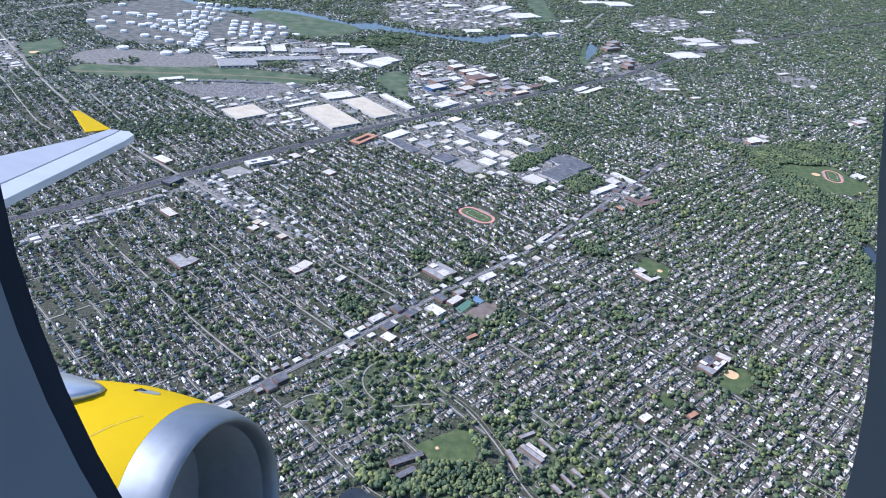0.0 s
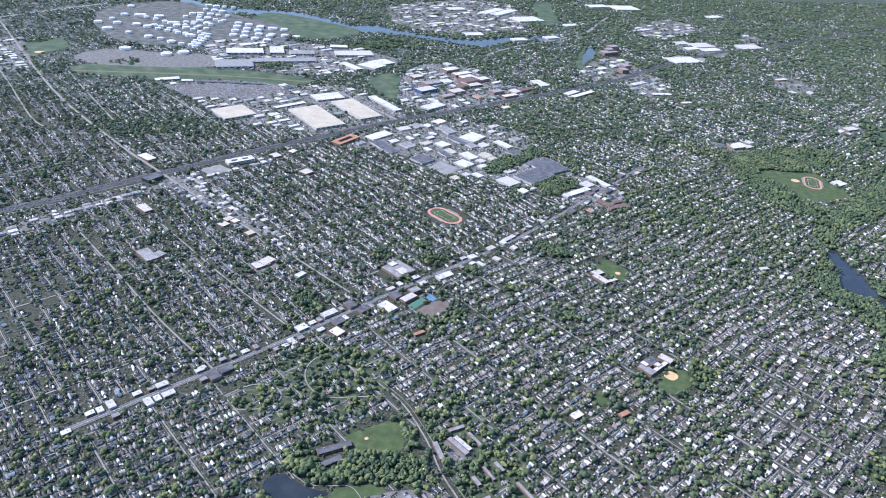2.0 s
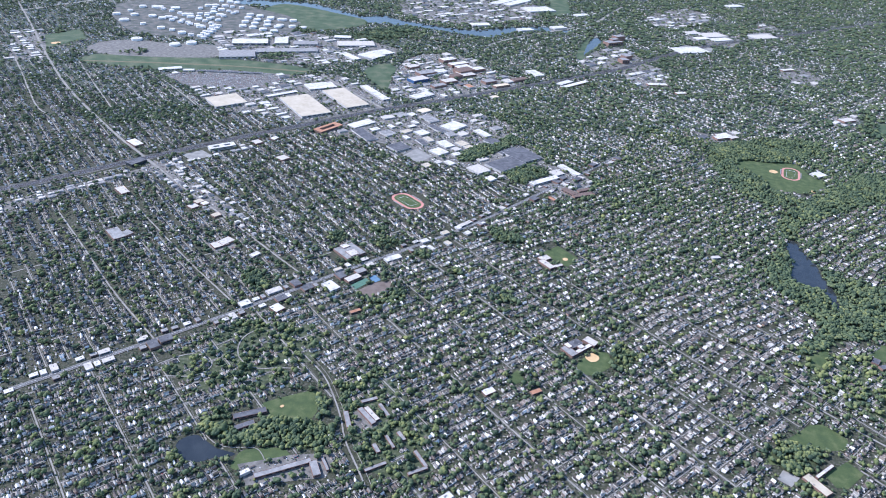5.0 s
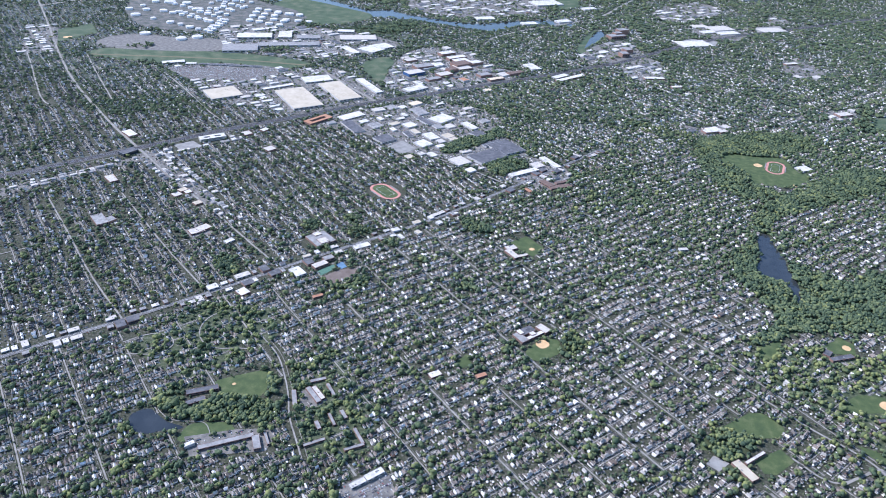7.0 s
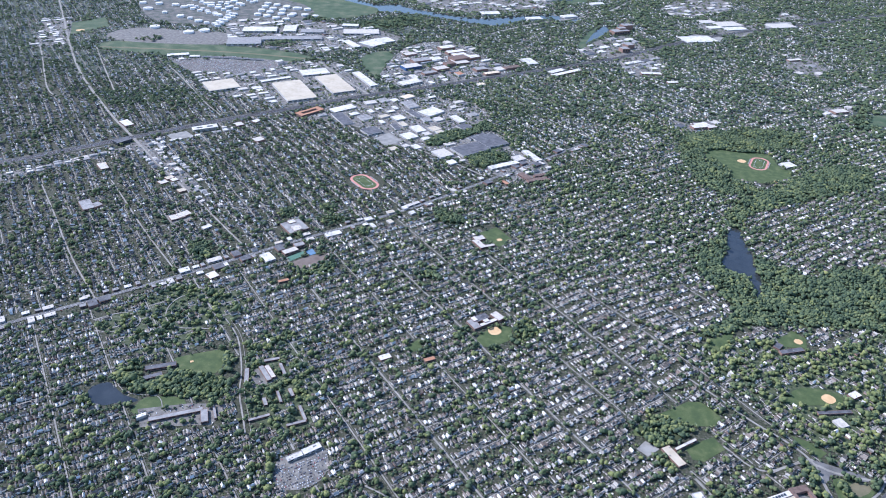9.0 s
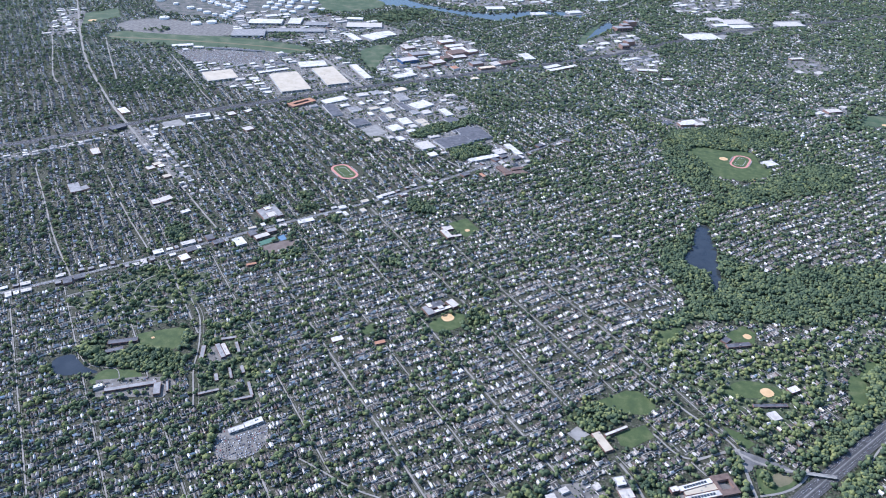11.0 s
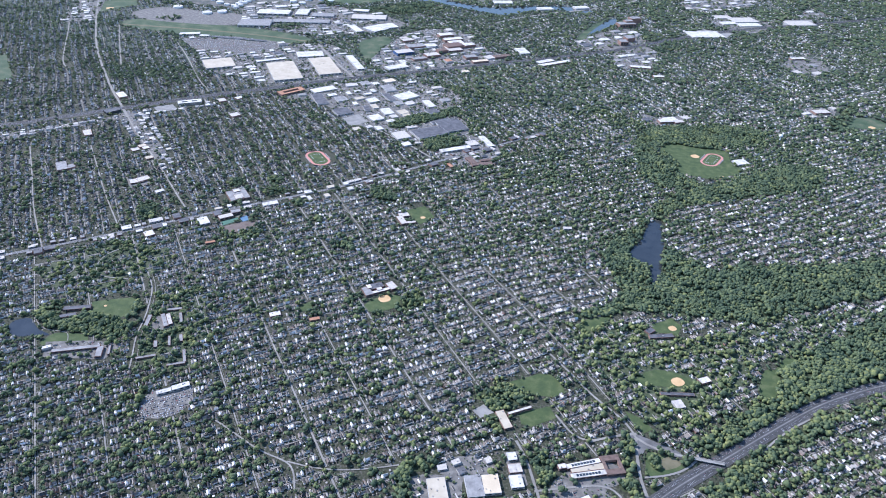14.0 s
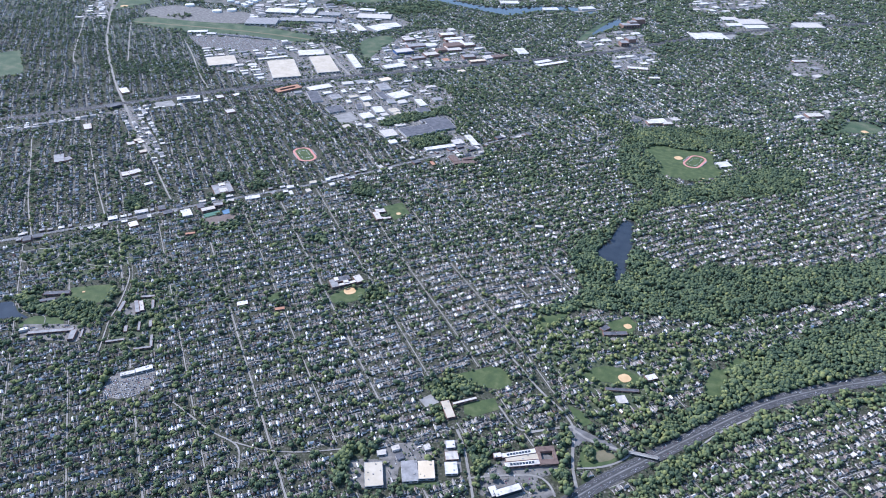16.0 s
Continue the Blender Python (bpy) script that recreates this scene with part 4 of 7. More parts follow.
hall(189.4, 966.2, 41.7, 41.3, 47.0, 3.0, M_DARK_ROOF, M_PANEL, "broad factory hall with a dark roof", kit=4)
hall(166.7, 977.8, 52.8, 35.4, 9.9, 2.6, M_DARK_ROOF, M_PANEL, "factory wing with a dark roof", kit=1)
hall(223.7, 880.9, 42.5, 49.1, 10.4, 3.0, M_WHITE_ROOF, M_PANEL, "long white shop building along the main street", kit=2)
hall(259.4, 927.3, 40.0, 10.4, 41.1, 2.6, M_WHITE_ROOF, M_PANEL, "white flat-roofed supermarket beside parking", kit=2)
hall(241.0, 912.5, 42.8, 16.9, 17.3, 2.4, M_PALE_ROOF, M_PANEL, "pale-roofed commercial building on paved ground", kit=1)
hall(276.0, 845.8, 30.2, 30.9, 9.2, 3.0, M_BROWN_ROOF, M_BRICK, "red-brown brick apartment block round a court", kit=0)
hall(257.9, 850.6, -45.5, 22.3, 9.2, 2.7, M_BROWN_ROOF, M_BRICK, "red-brown brick wing of an apartment block", kit=0)
hall(277.9, 861.8, 34.5, 19.9, 5.7, 2.5, M_BROWN_ROOF, M_BRICK, "red-brown brick wing of an apartment block", kit=0)
hall(232.9, 825.9, -44.2, 13.8, 5.7, 1.6, M_RED_ROOF, M_BRICK, "row of red-roofed brick garages", kit=0)

def block(*spec, kit):
    return flat_building(*spec, "flat-roofed buildings", kit, name="flat_roofed_building", category="building")


block(4.3, 631.7, 48.4, 25.2, 28.1, 3.0, M_GREY_ROOF, M_BRICK, "grey-roofed block of a brick school", kit=6)
block(-3.0, 640.0, 48.4, 9.0, 8.0, 3.7, M_WHITE_ROOF, M_BRICK, "white-roofed wing of a brick school", kit=1)
block(9.0, 627.2, 45.4, 11.2, 12.5, 3.6, M_PALE_ROOF, M_BRICK, "pale-roofed hall of a brick school", kit=2)
block(55.2, 627.2, 42.6, 19.4, 8.8, 3.0, M_WHITE_ROOF, M_PANEL, "white commercial block beside the main street", kit=1)
block(21.4, 578.0, 50.4, 17.4, 8.7, 3.0, M_PALE_ROOF, M_BRICK, "pale school building round a court", kit=1)
block(26.2, 592.7, 45.6, 11.9, 8.1, 3.4, M_GREY_ROOF, M_BRICK, "grey-roofed wing of a brick school", kit=1)
block(2.6, 558.8, 50.0, 12.1, 17.8, 2.6, M_WHITE_ROOF, M_PANEL, Bk, kit=1)
block(-38.4, 509.9, 55.4, 10.9, 12.2, 2.6, M_WHITE_ROOF, M_BRICK, "white-roofed brick shop beside the main street", kit=1)
block(-51.6, 539.0, 46.9, 16.0, 7.9, 2.4, M_PALE_ROOF, M_PANEL, Bk, kit=1)
block(-72.2, 511.6, 47.0, 11.1, 9.0, 2.4, M_WHITE_ROOF, M_PANEL, Bk, kit=1)
block(-96.3, 604.0, 58.8, 11.2, 7.1, 2.0, M_WHITE_ROOF, M_PANEL, Bk, kit=0)
block(224.6, 664.9, 38.9, 13.0, 9.6, 2.2, M_PALE_ROOF, M_BRICK, "pale-roofed school wing by a lawn", kit=1)
block(227.2, 651.2, 41.6, 8.1, 20.3, 2.2, M_PALE_ROOF, M_BRICK, "pale-roofed school wing by a lawn", kit=1)
block(236.9, 648.8, 36.1, 19.4, 4.8, 2.2, M_PALE_ROOF, M_BRICK, "pale-roofed school wing by a lawn", kit=0)
block(248.7, 497.4, 43.5, 8.5, 15.2, 2.4, M_GREY_ROOF, M_BRICK, "grey-roofed wing of a brick school", kit=1)
block(262.5, 503.6, 45.8, 21.1, 4.2, 2.6, M_WHITE_ROOF, M_BRICK, "long white-roofed wing of a school", kit=1)
block(253.5, 509.1, 44.2, 15.7, 9.3, 2.4, M_DARK_ROOF, M_BRICK, "dark-roofed block of a brick school", kit=3)
block(259.5, 504.8, 44.2, 6.0, 5.0, 3.3, M_WHITE_ROOF, M_BRICK, "white-roofed stair hall of a brick school", kit=0)
block(247.5, 504.5, 44.2, 5.0, 7.0, 3.2, M_WHITE_ROOF, M_BRICK, "white-roofed entrance hall of a brick school", kit=0)
block(269.3, 515.4, 50.9, 8.6, 13.5, 3.0, M_PALE_ROOF, M_BRICK, "school gymnasium with a flat roof", kit=1)
block(431.9, 369.9, 37.1, 7.9, 20.8, 2.2, M_CREAM_ROOF, M_BRICK, "white-roofed school wing by a park", kit=2)
block(442.2, 384.9, 41.7, 22.9, 2.6, 2.5, M_WHITE_ROOF, M_BRICK, "long white-roofed school wing by a park", kit=2)
block(540.1, 538.9, 56.6, 9.4, 6.4, 2.0, M_DARK_ROOF, M_BRICK, "dark-roofed wing of a brick school", kit=0)
block(551.4, 533.8, 25.0, 24.9, 5.4, 2.4, M_DARK_ROOF, M_BRICK, "long dark-roofed wing of a school", kit=1)
block(593.8, 482.2, 39.4, 11.0, 7.0, 2.4, M_WHITE_ROOF, M_BRICK, "white-roofed hall beside a ball field", kit=1)
block(570.9, 454.8, 17.7, 30.9, 3.7, 2.0, M_DARK_ROOF, M_BRICK, "long dark-roofed building beside a ball field", kit=0)
block(572.7, 442.1, 32.8, 9.0, 9.8, 2.0, M_PALE_ROOF, M_PANEL, Bk, kit=0)
block(-11.3, 365.9, 28.8, 26.3, 5.7, 2.4, M_DARK_ROOF, M_BRICK, "long dark-roofed school beside a sports field", kit=1)
block(-10.7, 352.5, 38.7, 15.8, 5.0, 2.4, M_DARK_ROOF, M_BRICK, "dark-roofed wing of a brick school", kit=1)
block(81.7, 380.2, 45.3, 4.4, 21.4, 2.2, M_GREY_ROOF, M_BRICK, "long grey-roofed wing of a school", kit=1)
block(85.1, 383.3, 45.5, 4.1, 18.2, 2.2, M_PALE_ROOF, M_BRICK, "long pale-roofed wing of a school", kit=1)
block(144.0, 297.6, 44.0, 12.5, 4.6, 2.2, M_WHITE_ROOF, M_PANEL, "white flat-roofed row of shops", kit=2)
block(153.9, 308.0, 46.5, 15.0, 5.8, 2.6, M_WHITE_ROOF, M_PANEL, "white flat-roofed market in a row of shops", kit=2)
block(402.9, 280.9, 27.7, 14.5, 23.4, 3.0, M_CREAM_ROOF, M_PANEL, "white-roofed works hall with roof vents", kit=5)
block(427.9, 294.5, 27.0, 12.8, 20.2, 3.0, M_GREY_ROOF, M_PANEL, "grey-roofed works hall joined to a tan one", kit=3)
block(439.6, 301.0, 25.4, 13.3, 17.9, 2.8, M_TAN_ROOF, M_PANEL, "tan-roofed works hall beside a grey one", kit=3)
block(398.8, 303.8, 32.9, 7.5, 5.4, 1.8, M_PALE_ROOF, M_PANEL, "pale-roofed shed beside a works", kit=0)
block(448.0, 333.4, 27.2, 7.6, 7.9, 2.2, M_WHITE_ROOF, M_PANEL, "small white-roofed shop by a street", kit=1)
block(453.2, 322.8, 27.1, 10.9, 8.8, 2.0, M_PALE_ROOF, M_BRICK, "workshop with a pale pinkish roof", kit=1)
block(457.4, 310.5, 26.4, 10.1, 11.9, 2.4, M_WHITE_ROOF, M_PANEL, "white-roofed block with a parking lot", kit=2)
block(503.4, 345.8, 33.4, 29.5, 4.7, 2.6, M_WHITE_ROOF, M_BRICK, "long white-roofed school wing with solar panels", kit=0)
block(507.0, 343.0, 28.9, 27.8, 6.4, 2.1, M_CREAM_ROOF, M_BRICK, "low white-roofed link between school wings", kit=3)
block(488.0, 336.9, 32.2, 6.7, 4.7, 2.3, M_WHITE_ROOF, M_BRICK, "white-roofed entrance block of a school", kit=1)
woodland([(459.6, 340.8), (465.8, 346.0), (478.2, 332.6), (480.3, 321.1), (471.4, 319.3)])
block(509.1, 336.5, 29.1, 29.3, 5.1, 2.8, M_WHITE_ROOF, M_BRICK, "white-roofed school block with solar panels", kit=0)
court_building(525.8, 352.6, 27.8, 15.3, 18.9, 2.6, M_BROWN_ROOF, M_BRICK, "red-brown brick school round a court", share=0.28)
block(505.8, 306.5, 41.9, 22.1, 6.4, 3.6, M_WHITE_ROOF, M_GLASS, "white stepped office block with dark glass", kit=2)
block(495.8, 301.8, 39.8, 6.4, 9.9, 3.0, M_WHITE_ROOF, M_GLASS, "white stepped office wing with dark glass", kit=1)
block(177.7, 428.2, 40.6, 11.3, 7.2, 2.0, M_WHITE_ROOF, M_BRICK, "white-roofed hall beside a playground", kit=1)
block(38.0, 520.9, 39.6, 11.4, 4.3, 1.8, M_RED_ROOF, M_BRICK, "orange-roofed brick garden flats", kit=0)
block(218.3, 435.7, 36.6, 10.3, 4.7, 1.8, M_RED_ROOF, M_BRICK, "orange-roofed block among houses", kit=0)
block(449.8, 693.0, 11.3, 6.6, 6.0, 2.0, M_PALE_ROOF, M_PANEL, "small white-roofed store near a pond", kit=0)
block(426.0, 710.6, 18.8, 10.5, 5.5, 2.0, M_PALE_ROOF, M_PANEL, "white-roofed store near a pond", kit=0)
block(637.0, 1003.8, 35.3, 20.4, 16.5, 2.4, M_WHITE_ROOF, M_PANEL, "white-roofed hall beside a park", kit=0)
block(-264.5, 613.3, 48.3, 13.7, 27.2, 3.0, M_GREY_ROOF, M_BRICK, "grey-roofed brick school among houses", kit=1)
block(-314.4, 717.7, 51.5, 10.9, 21.7, 3.2, M_PALE_ROOF, M_BRICK, "pale-roofed block in the town", kit=1)
block(-341.8, 803.9, 62.4, 23.2, 15.1, 4.5, M_DARK_ROOF, M_GLASS, "dark glass office block by the railway", kit=1)
block(-142.6, 616.6, 46.6, 17.2, 12.8, 2.2, M_PALE_ROOF, M_BRICK, "pale-roofed school by a parking lot", kit=1)
block(261.9, 1369.6, 51.8, 39.5, 13.9, 3.0, M_WHITE_ROOF, M_PANEL, "long white shed beside the railway", kit=0)
block(282.1, 1364.2, 48.7, 79.1, 11.7, 3.0, M_WHITE_ROOF, M_BRICK, "long white shed beside the railway", kit=0)

block(386.4, 1733.6, 35.4, 44.1, 22.7, 9.0, M_GREY_ROOF, M_BRICK, "tall dark apartment tower by the river", kit=1)
block(397.6, 1572.5, 28.2, 18.2, 19.0, 9.0, M_GREY_ROOF, M_BRICK, "tall brick tower in the far town", kit=0)
block(-25.3, 1300.6, 45.2, 38.2, 23.4, 6.0, M_PALE_ROOF, M_BLUE_GLASS, "blue glass office block with a pale roof", kit=1)
block(-3.0, 1362.6, 40.9, 55.5, 20.2, 4.0, M_WHITE_ROOF, M_PANEL, "white-roofed office wing in a campus", kit=2)
block(45.4, 1425.2, 36.4, 33.7, 51.9, 4.0, M_WHITE_ROOF, M_BRICK, "long white-roofed campus building", kit=2)
block(61.0, 1370.4, 40.0, 31.9, 33.0, 4.0, M_PALE_ROOF, M_BRICK, "pale-roofed campus building of brick", kit=2)
block(-2.8, 1205.6, 49.6, 44.4, 22.3, 4.0, M_WHITE_ROOF, M_PANEL, "broad white-roofed laboratory building", kit=3)
block(201.9, 1416.8, 33.5, 22.7, 40.9, 4.0, M_WHITE_ROOF, M_PANEL, "white-roofed depot near the railway", kit=1)


def unit(*spec, kit):
    return flat_building(*spec, "industrial units", kit, name="industrial_unit", category="building", bays=False)


unit(95.8, 2163.9, 60.0, 110.0, 30.0, 4.0, M_WHITE_ROOF, M_PANEL, "far long white-roofed shed across the river", kit=1)
unit(134.6, 2161.9, 60.0, 120.0, 30.0, 4.0, M_WHITE_ROOF, M_PANEL, "far long white-roofed shed across the river", kit=1)
unit(200.1, 2085.0, 30.0, 85.0, 60.0, 4.0, M_WHITE_ROOF, M_PANEL, "far long white-roofed shed across the river", kit=1)
unit(52.0, 1828.9, 25.0, 50.0, 30.0, 4.0, M_WHITE_ROOF, M_PANEL, "far long white-roofed shed across the river", kit=1)
unit(443.9, 2406.6, 30.0, 75.0, 40.0, 4.0, M_WHITE_ROOF, M_PANEL, "far long white-roofed shed across the river", kit=1)
unit(533.2, 2413.7, 20.0, 90.0, 70.0, 4.0, M_WHITE_ROOF, M_PANEL, "far long white-roofed shed across the river", kit=1)
unit(-8.9, 2156.7, 30.0, 50.0, 35.0, 4.0, M_WHITE_ROOF, M_PANEL, "far long white-roofed shed across the river", kit=1)
unit(323.6, 2051.7, 30.0, 40.0, 25.0, 4.0, M_WHITE_ROOF, M_PANEL, "far long white-roofed shed across the river", kit=1)
unit(255.4, 1867.0, 35.0, 40.0, 25.0, 4.0, M_WHITE_ROOF, M_PANEL, "far long white-roofed shed across the river", kit=1)
unit(820.7, 2383.5, 30.0, 60.0, 30.0, 4.0, M_WHITE_ROOF, M_PANEL, "far long white-roofed shed across the river", kit=1)
unit(170.0, 1811.1, 30.0, 40.0, 25.0, 4.0, M_WHITE_ROOF, M_PANEL, "far long white-roofed shed across the river", kit=1)
unit(451.0, 1414.3, 12.0, 42.0, 14.0, 3.0, M_WHITE_ROOF, M_BRICK, "long white-roofed shed near the railway", kit=1)
unit(525.3, 1138.5, 35.0, 26.0, 18.0, 3.0, M_WHITE_ROOF, M_BRICK, "white-roofed depot among trees", kit=1)
unit(539.9, 1133.4, 35.0, 18.0, 10.0, 3.0, M_PALE_ROOF, M_BRICK, "pale-roofed depot among trees", kit=1)
unit(767.9, 1623.7, 30.0, 34.0, 12.0, 3.0, M_WHITE_ROOF, M_BRICK, "white-roofed shop row in the far suburbs", kit=1)
unit(778.4, 1286.4, 30.0, 30.0, 16.0, 3.5, M_PALE_ROOF, M_BRICK, "pale-roofed school in the far suburbs", kit=1)
unit(401.9, 1776.7, 35.0, 26.0, 20.0, 14.0, M_GREY_ROOF, M_BRICK, "tall dark apartment tower by the river", kit=1)
unit(389.8, 1749.1, 35.0, 20.0, 16.0, 12.0, M_GREY_ROOF, M_BRICK, "tall dark apartment tower by the river", kit=1)
unit(407.0, 1608.0, 40.0, 20.0, 18.0, 9.0, M_GREY_ROOF, M_BRICK, "brick tower beside the railway", kit=1)
unit(518.9, 1128.5, 28.0, 26.0, 14.0, 3.0, M_WHITE_ROOF, M_BRICK, "white-roofed depot beside parking", kit=1)
unit(490.6, 1367.2, 20.0, 22.0, 10.0, 3.0, M_WHITE_ROOF, M_BRICK, "white-roofed hall among trees", kit=1)
unit(572.3, 1739.9, 25.0, 82.0, 52.0, 2.2, M_WHITE_ROOF, M_PANEL, "long low white depot beside the far railway", kit=2)
unit(661.9, 1931.1, 28.0, 70.0, 45.0, 2.2, M_PALE_ROOF, M_PANEL, "broad pale depot beyond the railway", kit=2)
unit(675.8, 1886.2, 28.0, 60.0, 30.0, 2.2, M_WHITE_ROOF, M_PANEL, "white depot beyond the railway", kit=2)
unit(801.8, 1962.8, 28.0, 70.0, 42.0, 2.0, M_PALE_ROOF, M_PANEL, "low pale depot beside the far railway", kit=2)
unit(626.7, 1880.7, 30.0, 40.0, 24.0, 2.5, M_WHITE_ROOF, M_PANEL, "white shed beyond the railway", kit=2)
unit(611.5, 1938.4, 30.0, 46.0, 28.0, 2.5, M_PALE_ROOF, M_PANEL, "pale shed beyond the railway", kit=2)
unit(-17.1, 1349.4, 42.0, 40.0, 22.0, 6.0, M_GREY_ROOF, M_BRICK, "brick campus block beyond the railway", kit=2)
unit(13.4, 1458.7, 42.0, 34.0, 20.0, 6.5, M_WHITE_ROOF, M_BRICK, "white-roofed brick campus block", kit=2)
unit(38.7, 1434.7, 42.0, 44.0, 16.0, 5.5, M_WHITE_ROOF, M_BRICK, "long white-roofed campus block", kit=2)
unit(55.7, 1386.9, 45.0, 38.0, 26.0, 7.0, M_BROWN_ROOF, M_BRICK, "dark brick campus block beyond the railway", kit=2)
unit(83.1, 1409.3, 45.0, 26.0, 18.0, 5.5, M_WHITE_ROOF, M_BRICK, "white-roofed brick campus block", kit=2)
unit(34.1, 1309.0, 45.0, 30.0, 20.0, 5.0, M_PALE_ROOF, M_BRICK, "pale-roofed brick campus block", kit=2)
unit(44.0, 1344.8, 45.0, 22.0, 16.0, 6.0, M_BROWN_ROOF, M_BRICK, "dark brick campus block beyond the railway", kit=2)
unit(111.3, 1330.6, 40.0, 26.0, 18.0, 5.0, M_GREY_ROOF, M_BRICK, "brick campus block beyond the railway", kit=2)
unit(137.5, 1311.8, 40.0, 34.0, 12.0, 4.0, M_TAN_ROOF, M_BRICK, "tan building beside the railway", kit=2)
unit(170.5, 1362.4, 42.0, 36.0, 14.0, 4.5, M_BROWN_ROOF, M_BRICK, "long brick mill beside the railway", kit=2)
unit(18.4, 1276.3, 45.0, 30.0, 14.0, 4.0, M_GREY_ROOF, M_BRICK, "brick campus block beyond the railway", kit=2)
unit(-52.1, 1390.0, 45.0, 26.0, 18.0, 4.0, M_PALE_ROOF, M_BRICK, "pale-roofed brick campus block", kit=2)
unit(-41.0, 1078.5, 40.0, 20.9, 14.8, 2.4, M_PALE_ROOF, M_PANEL, "tan-roofed shed in an industrial strip", kit=1)
unit(-61.7, 990.7, 41.0, 19.7, 53.7, 2.2, M_DARK_ROOF, M_PANEL, "dark-roofed hall in an industrial strip", kit=1)
unit(-27.1, 1005.4, 48.1, 18.6, 22.8, 2.4, M_GREY_ROOF, M_PANEL, "grey-roofed workshop in an industrial strip", kit=1)
unit(1.0, 1020.7, 51.3, 17.3, 11.4, 2.4, M_CREAM_ROOF, M_PANEL, "white flat-roofed shed in an industrial strip", kit=1)
unit(26.0, 1021.0, 48.5, 19.5, 20.0, 2.6, M_WHITE_ROOF, M_PANEL, "white flat-roofed shed in an industrial strip", kit=1)
unit(47.4, 1045.3, 45.9, 12.7, 36.5, 2.6, M_DARK_ROOF, M_PANEL, "dark-roofed hall in an industrial strip", kit=1)
unit(72.1, 1063.5, 57.9, 37.5, 29.5, 3.0, M_WHITE_ROOF, M_PANEL, "broad white-roofed hall in an industrial strip", kit=1)
unit(13.1, 1127.4, 52.4, 22.4, 17.1, 2.6, M_TAN_ROOF, M_PANEL, "tan-roofed shed in an industrial strip", kit=1)
unit(40.7, 995.8, 41.1, 10.0, 19.9, 2.2, M_CREAM_ROOF, M_PANEL, "white flat-roofed shed in an industrial strip", kit=1)
unit(69.2, 982.1, 43.0, 17.5, 27.1, 2.6, M_WHITE_ROOF, M_PANEL, "white flat-roofed shed in an industrial strip", kit=1)
unit(63.0, 948.5, 51.1, 21.4, 23.7, 2.8, M_WHITE_ROOF, M_PANEL, "white flat-roofed shed in an industrial strip", kit=1)
unit(94.5, 990.7, 49.8, 16.7, 17.7, 2.4, M_CREAM_ROOF, M_PANEL, "white flat-roofed shed in an industrial strip", kit=1)
unit(122.2, 1044.8, 43.4, 13.2, 33.2, 2.4, M_WHITE_ROOF, M_PANEL, "white flat-roofed shed in an industrial strip", kit=1)
unit(139.2, 1014.5, 50.4, 20.5, 19.6, 2.2, M_DARK_ROOF, M_PANEL, "dark-roofed hall in an industrial strip", kit=1)
unit(142.6, 1074.3, 46.3, 16.5, 14.3, 2.2, M_GREY_ROOF, M_PANEL, "grey-roofed workshop in an industrial strip", kit=1)
unit(128.4, 897.4, 45.8, 23.1, 27.3, 2.8, M_PALE_ROOF, M_PANEL, "tan-roofed shed in an industrial strip", kit=1)
unit(147.9, 870.3, 51.0, 14.2, 13.1, 2.2, M_WHITE_ROOF, M_PANEL, "white flat-roofed shed in an industrial strip", kit=1)
unit(52.9, 895.6, 45.9, 11.6, 12.0, 1.8, M_CREAM_ROOF, M_PANEL, "white flat-roofed shed in an industrial strip", kit=1)
unit(67.7, 911.0, 50.9, 9.9, 9.7, 1.8, M_PALE_ROOF, M_PANEL, "tan-roofed shed in an industrial strip", kit=1)
unit(84.2, 912.2, 46.2, 11.0, 15.9, 1.8, M_WHITE_ROOF, M_PANEL, "white flat-roofed shed in an industrial strip", kit=1)
unit(90.4, 1034.3, 45.9, 16.7, 16.1, 2.2, M_PALE_ROOF, M_PANEL, "tan-roofed shed in an industrial strip", kit=1)
unit(-22.3, 1097.1, 46.4, 17.5, 19.8, 2.0, M_GREY_ROOF, M_PANEL, "grey-roofed workshop in an industrial strip", kit=1)
unit(-4.2, 1103.5, 48.5, 12.4, 14.4, 2.0, M_WHITE_ROOF, M_PANEL, "white flat-roofed shed in an industrial strip", kit=1)
unit(28.0, 1089.7, 44.5, 20.3, 33.8, 2.2, M_GREY_ROOF, M_PANEL, "grey-roofed workshop in an industrial strip", kit=1)
unit(72.1, 1027.9, 39.9, 13.9, 17.7, 2.0, M_GREY_ROOF, M_PANEL, "grey-roofed workshop in an industrial strip", kit=1)
unit(105.0, 980.8, 45.0, 13.2, 10.2, 2.0, M_CREAM_ROOF, M_PANEL, "white flat-roofed shed in an industrial strip", kit=1)
unit(87.8, 967.4, 46.8, 11.8, 12.8, 2.0, M_PALE_ROOF, M_PANEL, "tan-roofed shed in an industrial strip", kit=1)
unit(32.6, 981.6, 35.4, 10.7, 25.8, 2.0, M_DARK_ROOF, M_PANEL, "dark-roofed hall in an industrial strip", kit=1)
unit(-0.8, 1356.2, 46.8, 49.7, 17.2, 3.0, M_WHITE_ROOF, M_PANEL, "white-roofed campus hall beyond the railway", kit=1)
unit(57.4, 1354.8, 42.6, 11.1, 13.4, 3.0, M_WHITE_ROOF, M_PANEL, "white-roofed campus hall beyond the railway", kit=1)
unit(76.5, 1286.8, 46.2, 13.9, 17.9, 4.0, M_RED_ROOF, M_PANEL, "brick campus building beyond the railway", kit=1)
